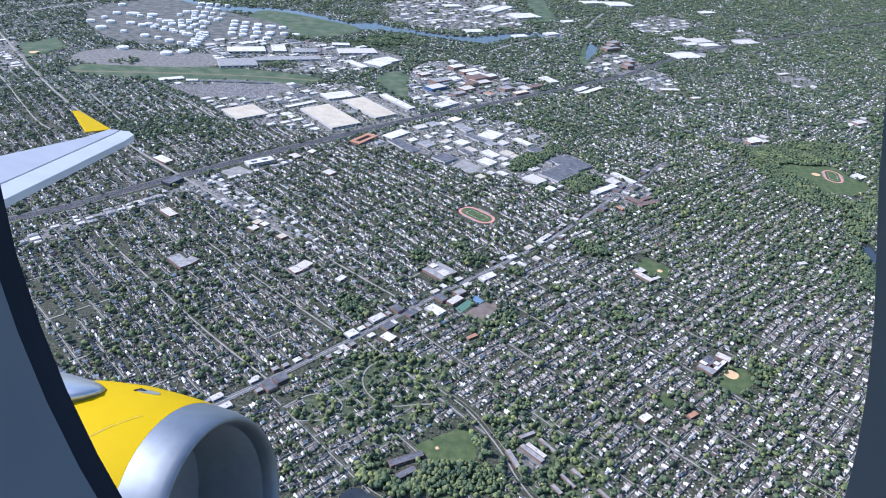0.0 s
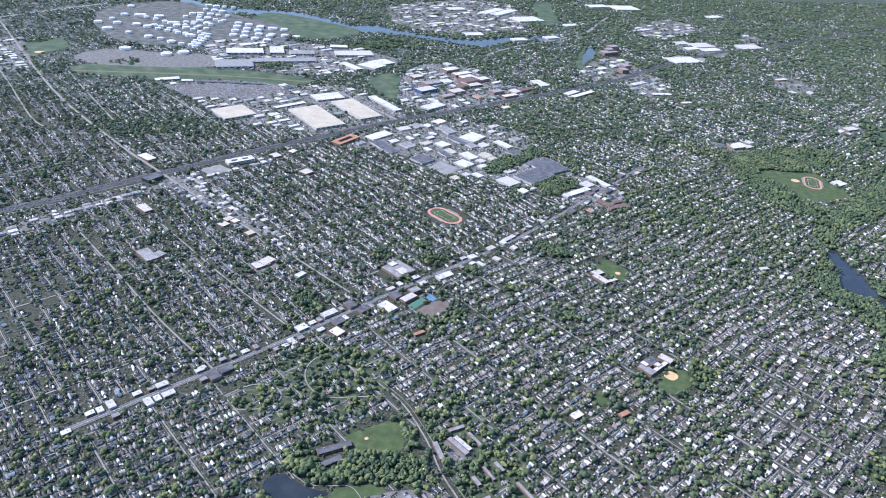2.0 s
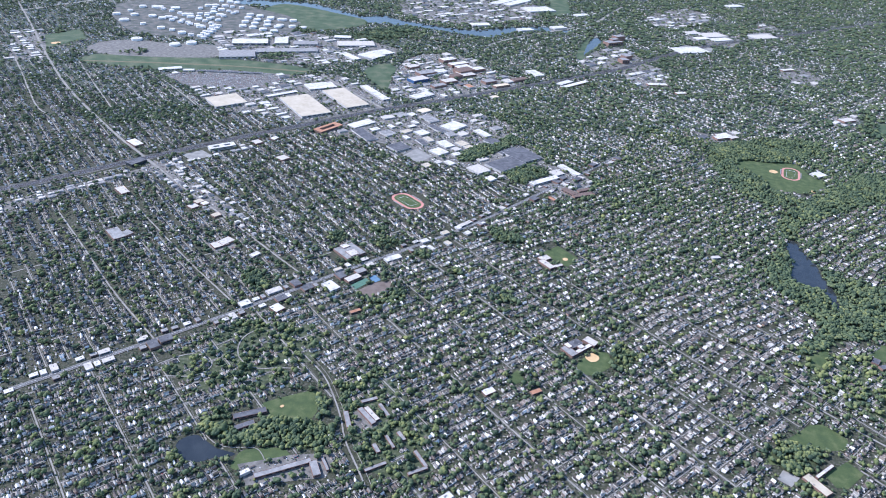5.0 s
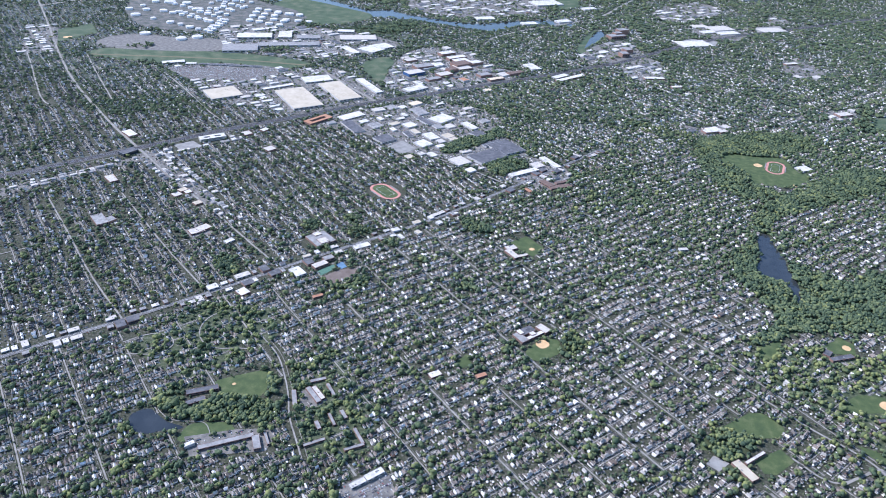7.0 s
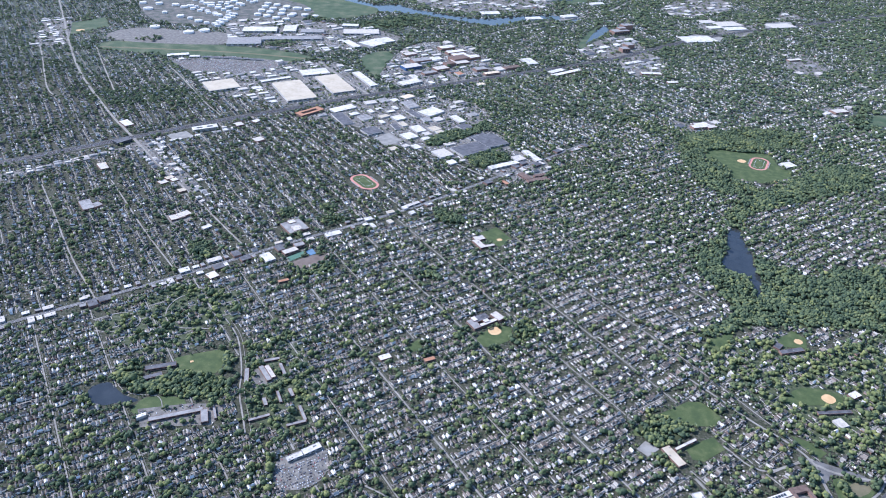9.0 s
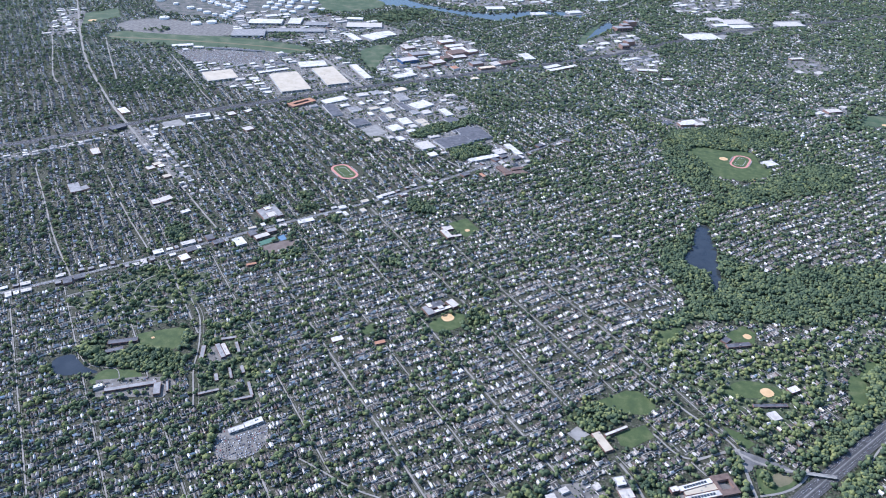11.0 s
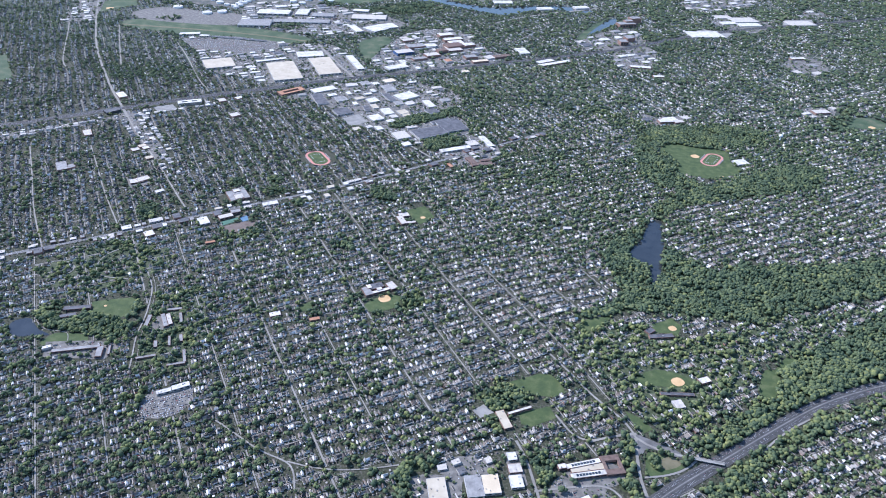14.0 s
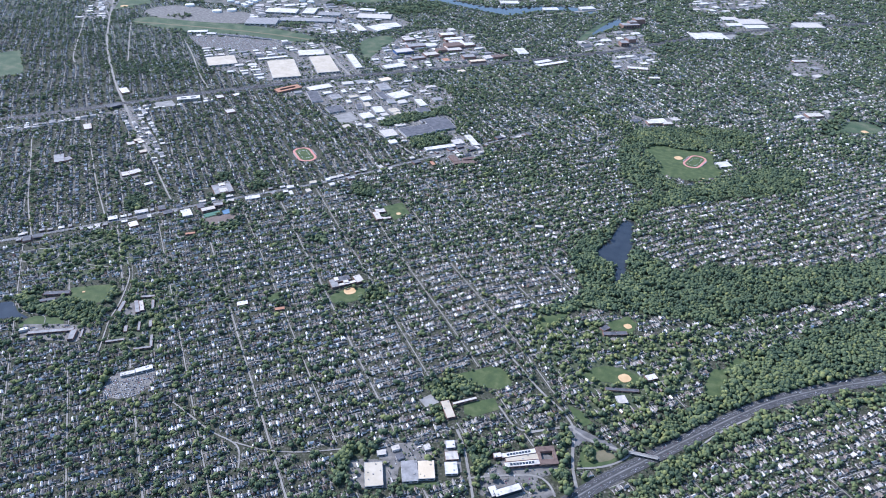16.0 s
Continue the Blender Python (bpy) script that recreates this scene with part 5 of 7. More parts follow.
unit(148.4, 1347.9, 46.8, 19.0, 20.7, 3.0, M_PALE_ROOF, M_PANEL, "pale shed beyond the railway", kit=1)
unit(129.2, 1237.4, 43.1, 14.6, 11.6, 3.0, M_TAN_ROOF, M_PANEL, "tan building beside the railway", kit=1)
unit(-153.8, 868.8, 55.5, 15.0, 15.0, 2.6, M_PALE_ROOF, M_BRICK, "pale-roofed building among houses", kit=0)
unit(-316.4, 720.2, 47.6, 11.4, 19.6, 2.8, M_TAN_ROOF, M_BRICK, "tan-roofed building in the town", kit=0)
unit(-256.1, 613.1, 62.2, 20.9, 12.0, 2.4, M_GREY_ROOF, M_BRICK, "grey-roofed school among houses", kit=0)
unit(-138.0, 624.1, 60.2, 16.3, 12.3, 2.4, M_PALE_ROOF, M_BRICK, "pale-roofed school beside a parking lot", kit=0)
unit(-210.1, 712.5, 57.9, 11.2, 9.3, 2.0, M_CREAM_ROOF, M_BRICK, "white-roofed shop along a side street", kit=0)
unit(-211.1, 698.2, 58.2, 11.0, 11.4, 2.0, M_PALE_ROOF, M_BRICK, "pale-roofed shop along a side street", kit=0)
unit(-200.7, 708.5, 56.8, 8.9, 8.8, 2.0, M_WHITE_ROOF, M_BRICK, "white-roofed shop along a side street", kit=0)
unit(-215.4, 740.0, 49.3, 6.9, 8.1, 2.0, M_WHITE_ROOF, M_BRICK, "white-roofed shop along a side street", kit=0)
unit(-174.8, 682.9, 53.8, 10.3, 9.2, 2.0, M_CREAM_ROOF, M_BRICK, "white-roofed shop along a side street", kit=0)
unit(-210.8, 917.9, 51.2, 13.2, 14.9, 2.4, M_PALE_ROOF, M_BRICK, "pale shed near the railway", kit=0)
unit(-190.1, 939.2, 65.0, 13.4, 10.4, 2.4, M_WHITE_ROOF, M_BRICK, "white shed near the railway", kit=0)
unit(-378.9, 869.8, 55.1, 13.8, 27.1, 3.0, M_WHITE_ROOF, M_BRICK, "white-roofed block beside the railway", kit=0)
unit(105.0, 699.5, 43.8, 9.9, 7.4, 2.2, M_CREAM_ROOF, M_PANEL, "small white-roofed shop beside the main street", kit=0)
unit(83.7, 674.8, 41.3, 9.9, 7.8, 2.2, M_WHITE_ROOF, M_PANEL, "small white-roofed shop beside the main street", kit=0)
unit(93.9, 660.2, 49.4, 4.9, 10.8, 2.2, M_WHITE_ROOF, M_PANEL, "small white-roofed shop beside the main street", kit=0)
unit(111.6, 675.5, 50.6, 6.6, 8.7, 2.2, M_CREAM_ROOF, M_PANEL, "small white-roofed shop beside the main street", kit=0)
unit(131.8, 705.0, 51.6, 7.5, 7.4, 2.2, M_WHITE_ROOF, M_PANEL, "small white-roofed shop beside the main street", kit=0)
unit(119.3, 715.5, 44.2, 6.4, 8.1, 2.2, M_WHITE_ROOF, M_PANEL, "small white-roofed shop beside the main street", kit=0)
unit(1.2, 592.5, 44.7, 9.3, 4.8, 2.2, M_CREAM_ROOF, M_PANEL, "small white-roofed shop beside the main street", kit=0)
unit(148.3, 734.6, 48.5, 5.4, 4.0, 2.2, M_WHITE_ROOF, M_PANEL, "small white-roofed shop beside the main street", kit=0)


def solar_panels(x, y, turn, a, b, h):
    """Dark rows of panels on a white roof."""
    ob = thing("solar_array", pose(x, y, h - 0.1, 0, 0, turn), "dark blue solar panels on a white roof", "solar panels")
    n = max(2, int(a / 3.5))
    for i in range(n):
        px = (i + 0.5) * a * 0.7 / n - a * 0.35
        bm = bmesh.new()
        box(bm, px - a * 0.28 / n, px + a * 0.28 / n, -b * 0.22, b * 0.22, 0.0, 0.12)
        part("panel", bm, M_GLASS, ob)
    return ob


solar_panels(503.4, 345.8, 33.4, 29.5, 4.7, 2.6)
solar_panels(509.1, 336.5, 29.1, 29.3, 5.1, 2.8)


def water_tower(x, y, h, r):
    ob = thing("water_tower", pose(x, y, 0), "white water tower above the trees", "water tower")
    bm = bmesh.new()
    bmesh.ops.create_cone(bm, cap_ends=False, segments=16, radius1=r * 0.4, radius2=r * 0.22, depth=h * 0.75, matrix=Matrix.Translation((0, 0, h * 0.375)))
    part("stem", bm, M_TANK, ob)
    bm = bmesh.new()
    bmesh.ops.create_uvsphere(bm, u_segments=20, v_segments=12, radius=r, matrix=Matrix.Translation((0, 0, h * 0.82)) @ Matrix.Diagonal((1, 1, 0.75, 1)))
    part("tank", bm, M_TANK, ob)
    return ob


water_tower(699.4, 1119.5, 11.0, 3.2)


# garden flats among trees
def flats(*spec, label="long low brick garden flats among trees"):
    return flat_building(*spec, M_GREY_ROOF, M_BRICK, label, "garden flats", 0, name="garden_flats", category="flats")


flats(33.0, 315.8, 31.2, 42.4, 4.5, 2.4)
flats(56.3, 319.5, 29.7, 5.8, 14.6, 2.4)
flats(62.0, 325.9, 33.5, 2.2, 14.8, 2.0)
flats(67.2, 373.7, 23.2, 4.0, 18.5, 1.8)
flats(94.1, 389.6, 38.7, 3.0, 16.4, 1.8)
flats(105.6, 356.1, 36.2, 2.5, 14.6, 1.8)
flats(96.5, 347.6, 35.8, 3.4, 9.6, 1.8)
flats(113.3, 363.6, 39.1, 3.3, 10.5, 1.8)
flats(132.0, 343.0, 38.1, 2.8, 18.3, 1.8)
flats(131.7, 330.8, 34.1, 16.3, 2.8, 1.8)
flats(99.8, 329.5, 36.4, 17.6, 2.8, 1.8)
flats(79.6, 399.2, 31.0, 14.0, 3.5, 1.8)


# the bridge over the highway
def road_bridge(a, b, width):
    a, b = Vector((*a, 0)), Vector((*b, 0))
    d = b - a
    ob = thing("road_bridge", pose(*((a + b) / 2).xy, 0, 0, 0, math.degrees(math.atan2(d.y, d.x))), "pale concrete road bridge over the highway", "bridge")
    n = d.length / 2
    bm = bmesh.new()
    box(bm, -n, n, -width / 2, width / 2, 1.5, 1.9, 0.05)
    part("deck", bm, M_PALE_ROAD, ob)
    for s in (-1, 1):
        bm = bmesh.new()
        box(bm, -n, n, s * width / 2 - 0.1, s * width / 2 + 0.1, 1.9, 2.25)
        part("parapet", bm, M_PALE_ROOF, ob)
    for x in (-n * 0.9, 0, n * 0.9):
        bm = bmesh.new()
        box(bm, x - 0.3, x + 0.3, -width * 0.42, width * 0.42, 0, 1.5)
        part("pier", bm, M_PALE_ROAD, ob)
    return ob


road_bridge((582.5, 382.5), (611.1, 385.1), 3.0)


# ---- tank farm ----
def storage_tank(r, h):
    ob = thing("storage_tank", pose(0, 0, 0), "white round steel storage tank in a tank farm", "tank", "tanks of the tank farm")
    bm = bmesh.new()
    bmesh.ops.create_cone(bm, cap_ends=False, segments=20, radius1=r, radius2=r, depth=h, matrix=Matrix.Translation((0, 0, h / 2)))
    part("shell", bm, M_TANK, ob)
    bm = bmesh.new()
    bmesh.ops.create_cone(bm, cap_ends=True, segments=20, radius1=r, radius2=r * 0.1, depth=h * 0.12, matrix=Matrix.Translation((0, 0, h * 1.06)))
    part("roof", bm, M_WHITE_ROOF, ob)
    bm = bmesh.new()
    bmesh.ops.create_cone(bm, cap_ends=True, segments=20, radius1=r * 1.15, radius2=r * 1.1, depth=0.3, matrix=Matrix.Translation((0, 0, 0.15)))
    part("base_ring", bm, M_LOT, ob)
    return ob


rnd = random.Random(4)
tank_kinds = [storage_tank(r, h) for r, h in ((6.5, 4.6), (9.0, 4.6), (11.5, 4.4))]


def tank_rows(corner, along, across, n, m, kind, skip=0.15):
    """Tanks in n by m rows over a yard, from one corner."""
    for i in range(n):
        for j in range(m):
            if rnd.random() < skip:
                continue
            x = corner[0] + along[0] * i / max(1, n - 1) + across[0] * j / max(1, m - 1) + rnd.uniform(-3, 3)
            y = corner[1] + along[1] * i / max(1, n - 1) + across[1] * j / max(1, m - 1) + rnd.uniform(-3, 3)
            k = rnd.choice(kind)
            copy_thing(tank_kinds[k], pose(x, y, 0))


def yard(a, b, c):
    return a, (b[0] - a[0], b[1] - a[1]), (c[0] - a[0], c[1] - a[1])


tank_rows(*yard((-830.1, 1626.7), (-704.1, 1637.3), (-885.9, 1819.0)), 4, 3, (1, 2))
tank_rows(*yard((-725.7, 1552.9), (-578.6, 1492.6), (-754.1, 1713.6)), 6, 3, (0, 1))
tank_rows(*yard((-681.1, 1633.3), (-585.0, 1570.5), (-670.0, 1793.4)), 5, 5, (0, 0, 1), 0.25)
tank_rows(*yard((-555.8, 1484.6), (-544.1, 1478.1), (-565.5, 1596.0)), 2, 6, (0,), 0.0)
tank_rows(*yard((-631.6, 1700.2), (-564.0, 1693.1), (-671.5, 1914.1)), 4, 5, (0, 0, 1), 0.2)
tank_rows(*yard((-506.1, 1612.6), (-415.6, 1586.7), (-532.4, 1733.3)), 4, 4, (1,), 0.05)
tank_rows(*yard((-467.5, 1704.5), (-406.6, 1701.8), (-422.9, 1644.3)), 3, 2, (1,), 0.0)
for x, y in ((-573.6, 1400.8), (-547.1, 1425.1), (-668.4, 1417.6)):
    copy_thing(tank_kinds[2], pose(x, y, 0))
for ob, (x, y) in zip(tank_kinds, ((-820.8, 1671.7), (-784.2, 1730.2), (-783.9, 1573.5))):
    ob.matrix_world = pose(x, y, 0)


# ---- sheds and shops of the paved areas ----
def small_box(kind):
    a, b, h, roof, wall, label = kind
    ob = thing("shop", pose(0, 0, 0), label, "shop", "shops and sheds")
    bm = bmesh.new()
    box(bm, -a / 2, a / 2, -b / 2, b / 2, 0, h)
    part("wall", bm, wall, ob)
    bm = bmesh.new()
    box(bm, -a / 2 + 0.1, a / 2 - 0.1, -b / 2 + 0.1, b / 2 - 0.1, h, h + 0.14)
    part("roof", bm, roof, ob)
    bm = bmesh.new()
    box(bm, a * 0.1, a * 0.1 + 0.8, -0.4, 0.4, h + 0.14, h + 0.5)
    part("roof_unit", bm, M_GREY_ROOF, ob)
    bm = bmesh.new()
    box(bm, -a * 0.4, a * 0.4, -b / 2 - 0.05, -b / 2, h * 0.2, h * 0.7)
    part("shop_window", bm, M_GLASS, ob)
    return ob


SHEDS = [small_box(k) for k in (
    (7, 5, 1.6, M_WHITE_ROOF, M_PANEL, "low white-roofed shop on paved ground"),
    (10, 6, 2.0, M_PALE_ROOF, M_PANEL, "low pale-roofed workshop on paved ground"),
    (6, 4.5, 2.2, M_GREY_ROOF, M_BRICK, "low grey-roofed brick shop"),
    (14, 8, 2.4, M_WHITE_ROOF, M_PANEL, "white-roofed commercial shed on paved ground"),
    (12, 9, 2.6, M_DARK_ROOF, M_BRICK, "dark-roofed commercial shed on paved ground"),
)]
shed_used = [False] * len(SHEDS)


def put_shed(k, x, y, turn):
    m = pose(x, y, 0, 0, 0, turn)
    if not shed_used[k]:
        shed_used[k], SHEDS[k].matrix_world = True, m
    else:
        copy_thing(SHEDS[k], m)
    r = 4.0 if k < 3 else 7.0
    mark([(x - r, y - r), (x + r, y - r), (x + r, y + r), (x - r, y + r)], 1)


rnd = random.Random(11)
TOWN = [(-420, 180), (-150, -280), (700, -280), (830, 200), (840, 400), (960, 1500), (1800, 3080), (-1220, 1950), (-1190, 1200)]


def aside(x, y):
    """Whether a place lies under the flight line or off to its side, where the town is only sketched."""
    return (y < 150 + np.where(x < 152, 0.36 * (152 - x), 0.4 * (x - 152))) | ((x < -300) & (y < 560))


def in_view(x, y):
    """Whether a place lies in the built-up land."""
    return inside(TOWN, np.asarray(x, float), np.asarray(y, float))


made = 0
for (xa, ya), (xb, yb) in zip(MAIN[:-1], MAIN[1:]):
    n = math.hypot(xb - xa, yb - ya)
    dx, dy = (xb - xa) / n, (yb - ya) / n
    for s in (-1, 1):
        q = 3.0
        while q < n:
            off = s * rnd.uniform(6.0, 8.0)
            x, y = xa + dx * q - dy * off, ya + dy * q + dx * off
            if rnd.random() < 0.42 and use_at(x, y) == 3:
                put_shed(rnd.choice((0, 1, 2, 2, 4)), x, y, math.degrees(math.atan2(dy, dx)) + rnd.choice((0, 90)))
                made += 1
            q += rnd.uniform(7, 12)
for _ in range(30000):
    x, y = rnd.uniform(-1200, 1300), rnd.uniform(150, 2600)
    if use_at(x, y) != 3 or made >= 130 or not in_view(x, y):
        continue
    k = rnd.choice((0, 0, 1, 2, 2) if y < 800 else (0, 1, 3, 3, 4, 2))
    if any(use_at(x + dx, y + dy) == 1 for dx in (-5, 0, 5) for dy in (-5, 0, 5)) and rnd.random() < 0.6:
        continue
    put_shed(k, x, y, rnd.choice((45, 135)) + rnd.uniform(-2, 2))
    made += 1

# many more low buildings on paved ground and along the railway
spots = []
for cu, cv, y0, y1 in ((12, 9, 300, 900), (24, 17, 900, 1500), (34, 24, 1500, 2600)):
    for iu in range(-20, int(3300 / cu)):
        for iv in range(-20, int(2600 / cv)):
            pu, pv = (iu + 0.5) * cu, (iv + 0.5) * cv
            x, y = (pu - pv) * math.sqrt(0.5), (pu + pv) * math.sqrt(0.5)
            if not y0 <= y < y1 or use_at(x, y) != 3 or rnd.random() < (0.24 if 900 < y < 1500 else 0.43) or not in_view(x, y):
                continue
            a, b = cu * rnd.uniform(0.4, 0.85), cv * rnd.uniform(0.4, 0.8)
            if any(use_at(x + dx * a * 0.5, y + dy * a * 0.5) == 1 for dx in (-1, 0, 1) for dy in (-1, 0, 1)):
                continue
            x, y = x + rnd.uniform(-0.08, 0.08) * cu, y + rnd.uniform(-0.08, 0.08) * cv
            spots.append((x, y, a, b, rnd.uniform(1.2, 2.8), radians(45 + rnd.uniform(-2, 2))))
            r = max(a, b) * 0.4
            mark([(x - r, y - r), (x + r, y - r), (x + r, y + r), (x - r, y + r)], 5)
SHED_ROOFS = [M_WHITE_ROOF, M_PALE_ROOF, M_PALE_ROOF, M_GREY_ROOF, M_GREY_ROOF, M_DARK_ROOF, M_WHITE_ROOF]
unit_wall, unit_roof = {}, {}


def low_building(x, y, a, b, h, turn):
    """A low flat-roofed unit, scaled from one block and one roof slab."""
    if y < 900:
        name, label, group = "workshop", "low flat-roofed workshop beside the street", "workshops"
    elif y < 1500:
        name, label, group = "depot", "low flat-roofed depot on a paved yard", "depots"
    else:
        name, label, group = "industrial_shed", "far flat-roofed shed on industrial ground", "industrial sheds"
    k = rnd.randrange(len(SHED_ROOFS))
    ob = thing(name, pose(x, y, 0, 0, 0, math.degrees(turn)) @ Matrix.Diagonal((a, b, h, 1)), label, "building", group)
    if not unit_wall:
        bm = bmesh.new()
        box(bm, -0.5, 0.5, -0.5, 0.5, 0, 1)
        first = part("wall", bm, M_PANEL, None)
        unit_wall[0] = first.data
        bpy.data.objects.remove(first)
    if k not in unit_roof:
        bm = bmesh.new()
        box(bm, -0.49, 0.49, -0.49, 0.49, 1.0, 1.06)
        box(bm, 0.05, 0.2, -0.1, 0.12, 1.06, 1.25)
        first = part("roof", bm, SHED_ROOFS[k], None)
        unit_roof[k] = first.data
        bpy.data.objects.remove(first)
    for nm, me in (("wall", unit_wall[0]), ("roof", unit_roof[k])):
        o = new(nm, me)
        o.parent = ob
    return ob


for spot in spots:
    low_building(*spot)


def shop_row(xa, ya, xb, yb, deep, share):
    """Low shops that line both sides of a street, one or two deep."""
    n = math.hypot(xb - xa, yb - ya)
    dx, dy = (xb - xa) / n, (yb - ya) / n
    for row in range(deep):
        for s in (-1, 1):
            q = rnd.uniform(2, 5)
            while q < n:
                a, b = rnd.uniform(3.2, 7.5), rnd.uniform(4.0, 8.5)
                off = s * (6.5 + row * 10.5)
                x, y = xa + dx * (q + a / 2) - dy * off, ya + dy * (q + a / 2) + dx * off
                if rnd.random() < share and use_at(x, y) in (0, 3):
                    low_building(x, y, a, b, rnd.uniform(1.5, 2.9), math.atan2(dy, dx))
                    r = max(a, b) * 0.55
                    mark([(x - r, y - r), (x + r, y - r), (x + r, y + r), (x - r, y + r)], 5)
                q += a + rnd.uniform(0.6, 4.0)


shop_row(-318.0, 815.0, -175.0, 702.0, 2, 0.55)
shop_row(-175.0, 702.0, -100.0, 645.0, 1, 0.35)
shop_row(-300.0, 812.0, -215.0, 905.0, 1, 0.7)

# ---- streets of the residential grid ----
C45 = math.sqrt(0.5)


def plan(u, v):
    """From street coordinates to the plan; off the old grid the streets begin to wind."""
    u, v = np.asarray(u, float), np.asarray(v, float)
    amp = 4 * np.clip((u - 590) / 90, 0, 1) + 3 * np.clip((v - 560) / 100, 0, 1)
    p = u + amp * np.sin(v / 43 + u / 95) * 0.6
    q = v + amp * np.sin(u / 49 + v / 120)
    return (p - q) * C45, (p + q) * C45


A_STREETS = [112, 162, 212, 262, 315, 362, 415, 466, 515, 568, 617, 667, 717, 768, 822, 880, 940] + list(range(1000, 3400, 62))


def runs(fixed, lo, hi, along_u, step=4.0):
    """Stretches of a street that lie among homes."""
    s = np.arange(lo, hi, step)
    x, y = plan(s, fixed) if along_u else plan(fixed, s)
    ok = in_view(x, y) & np.isin(use_at(x, y), (0, 4))
    start = None
    for i, good in enumerate(list(ok) + [False]):
        if good and start is None:
            start = i
        if not good and start is not None:
            if i - start >= 3:
                yield s[start], s[i - 1]
            start = None


street_v, street_f, walk_v, walk_f = [], [], [], []


def strip(store_v, store_f, fixed, lo, hi, along_u, w, z, shift=0.0):
    a = np.linspace(lo, hi, max(2, int((hi - lo) / 9) + 1))
    n, m = len(store_v), len(a)
    for k in (-w, w):
        b = np.full(m, fixed + shift + k)
        x, y = plan(a, b) if along_u else plan(b, a)
        store_v.extend(zip(x.tolist(), y.tolist(), [z] * m))
    for i in range(n, n + m - 1):
        store_f.append((i, i + 1, i + m + 1, i + m) if along_u else (i, i + m, i + m + 1, i + 1))


lots_list = []
rng = np.random.default_rng(7)
NORTH = 418.0
EDGES = [-400, -300, -200, -150, -100, -50, 0, 56] + A_STREETS
for ua, ub in zip(EDGES[:-1], EDGES[1:]):
    pitch_v = rng.choice([18.5, 19.5, 19.5, 20.5])
    v = -620 + rng.uniform(0, 1) * (0 if 260 < ua < 800 else 19.5) + (84 + 620) % pitch_v
    while v < NORTH:
        for lo, hi in runs(v, ua + 1.0, ub - 0.9, True):
            strip(street_v, street_f, v, lo, hi, True, 0.55, 0.365)
            if v < 900:
                for sh in (-1.35, 1.35):
                    strip(walk_v, walk_f, v, lo, hi, True, 0.14, 0.36, sh)
            pitch = rng.uniform(2.4, 3.0)
            for side in (-1, 1):
                s = lo + rng.uniform(0, 2)
                while s < hi:
                    lots_list.append((s, v + side * (3.9 + rng.uniform(-0.7, 0.7)), side, 0))
                    s += pitch * rng.uniform(0.8, 1.4)
        v += pitch_v * rng.uniform(0.96, 1.04)
# north of the main street the homes line the streets of the other direction
N_STREETS, q = [], -420.0
while q < 3300:
    N_STREETS.append(q)
    q += rng.uniform(17.5, 20.5)
N_CROSS, q = [], 455.0
while q < 2600:
    N_CROSS.append(q)
    q += rng.uniform(52, 78)
for u in N_STREETS:
    for lo, hi in runs(u, NORTH, 2600, False):
        strip(street_v, street_f, u, lo, hi, False, 0.55, 0.365)
        if lo < 900:
            for sh in (-1.35, 1.35):
                strip(walk_v, walk_f, u, lo, hi, False, 0.14, 0.36, sh)
        pitch = rng.uniform(2.4, 3.0)
        for side in (-1, 1):
            s = lo + rng.uniform(0, 2)
            while s < hi:
                lots_list.append((u + side * (3.9 + rng.uniform(-0.9, 0.9)), s, side, 1))
                s += pitch * rng.uniform(0.8, 1.4)
for v in N_CROSS:
    for lo, hi in runs(v, -400, 3300, True):
        strip(street_v, street_f, v, lo, hi, True, 0.8, 0.37)
for u in EDGES:
    for lo, hi in runs(u, -620, NORTH, False):
        main = u in (415, 515, 315)
        strip(street_v, street_f, u, lo, hi, False, 0.85 if main else 0.62, 0.175 + 0.2)
        if lo < 900:
            for sh in (-1.75, 1.75):
                strip(walk_v, walk_f, u, lo, hi, False, 0.1, 0.36, sh)
tagged(new("street", sheet_mesh("street", street_v, street_f, [M_STREET])), "grey asphalt streets of a housing grid", "street", kind="structure")
tagged(new("sidewalk", sheet_mesh("sidewalk", walk_v, walk_f, [M_PALE_ROAD])), "pale concrete sidewalks along the streets", "sidewalk", kind="structure")

# ---- houses ----
lots = np.array(lots_list)
hx, hy = plan(lots[:, 0], lots[:, 1])
ok = in_view(hx, hy)
a_list = np.array(A_STREETS)
ok &= np.where(lots[:, 3] > 0, np.abs(lots[:, 1][:, None] - np.array(N_CROSS)).min(1), np.abs(lots[:, 0][:, None] - a_list).min(1)) > 2.8
use = use_at(hx, hy)
ok &= (use == 0) | ((use == 4) & (rng.random(len(hx)) < np.where(hy > 560, 0.7, 0.5)))
for dx, dy in ((2, 0), (-2, 0), (0, 2), (0, -2)):
    ok &= use_at(hx + dx, hy + dy) != 1
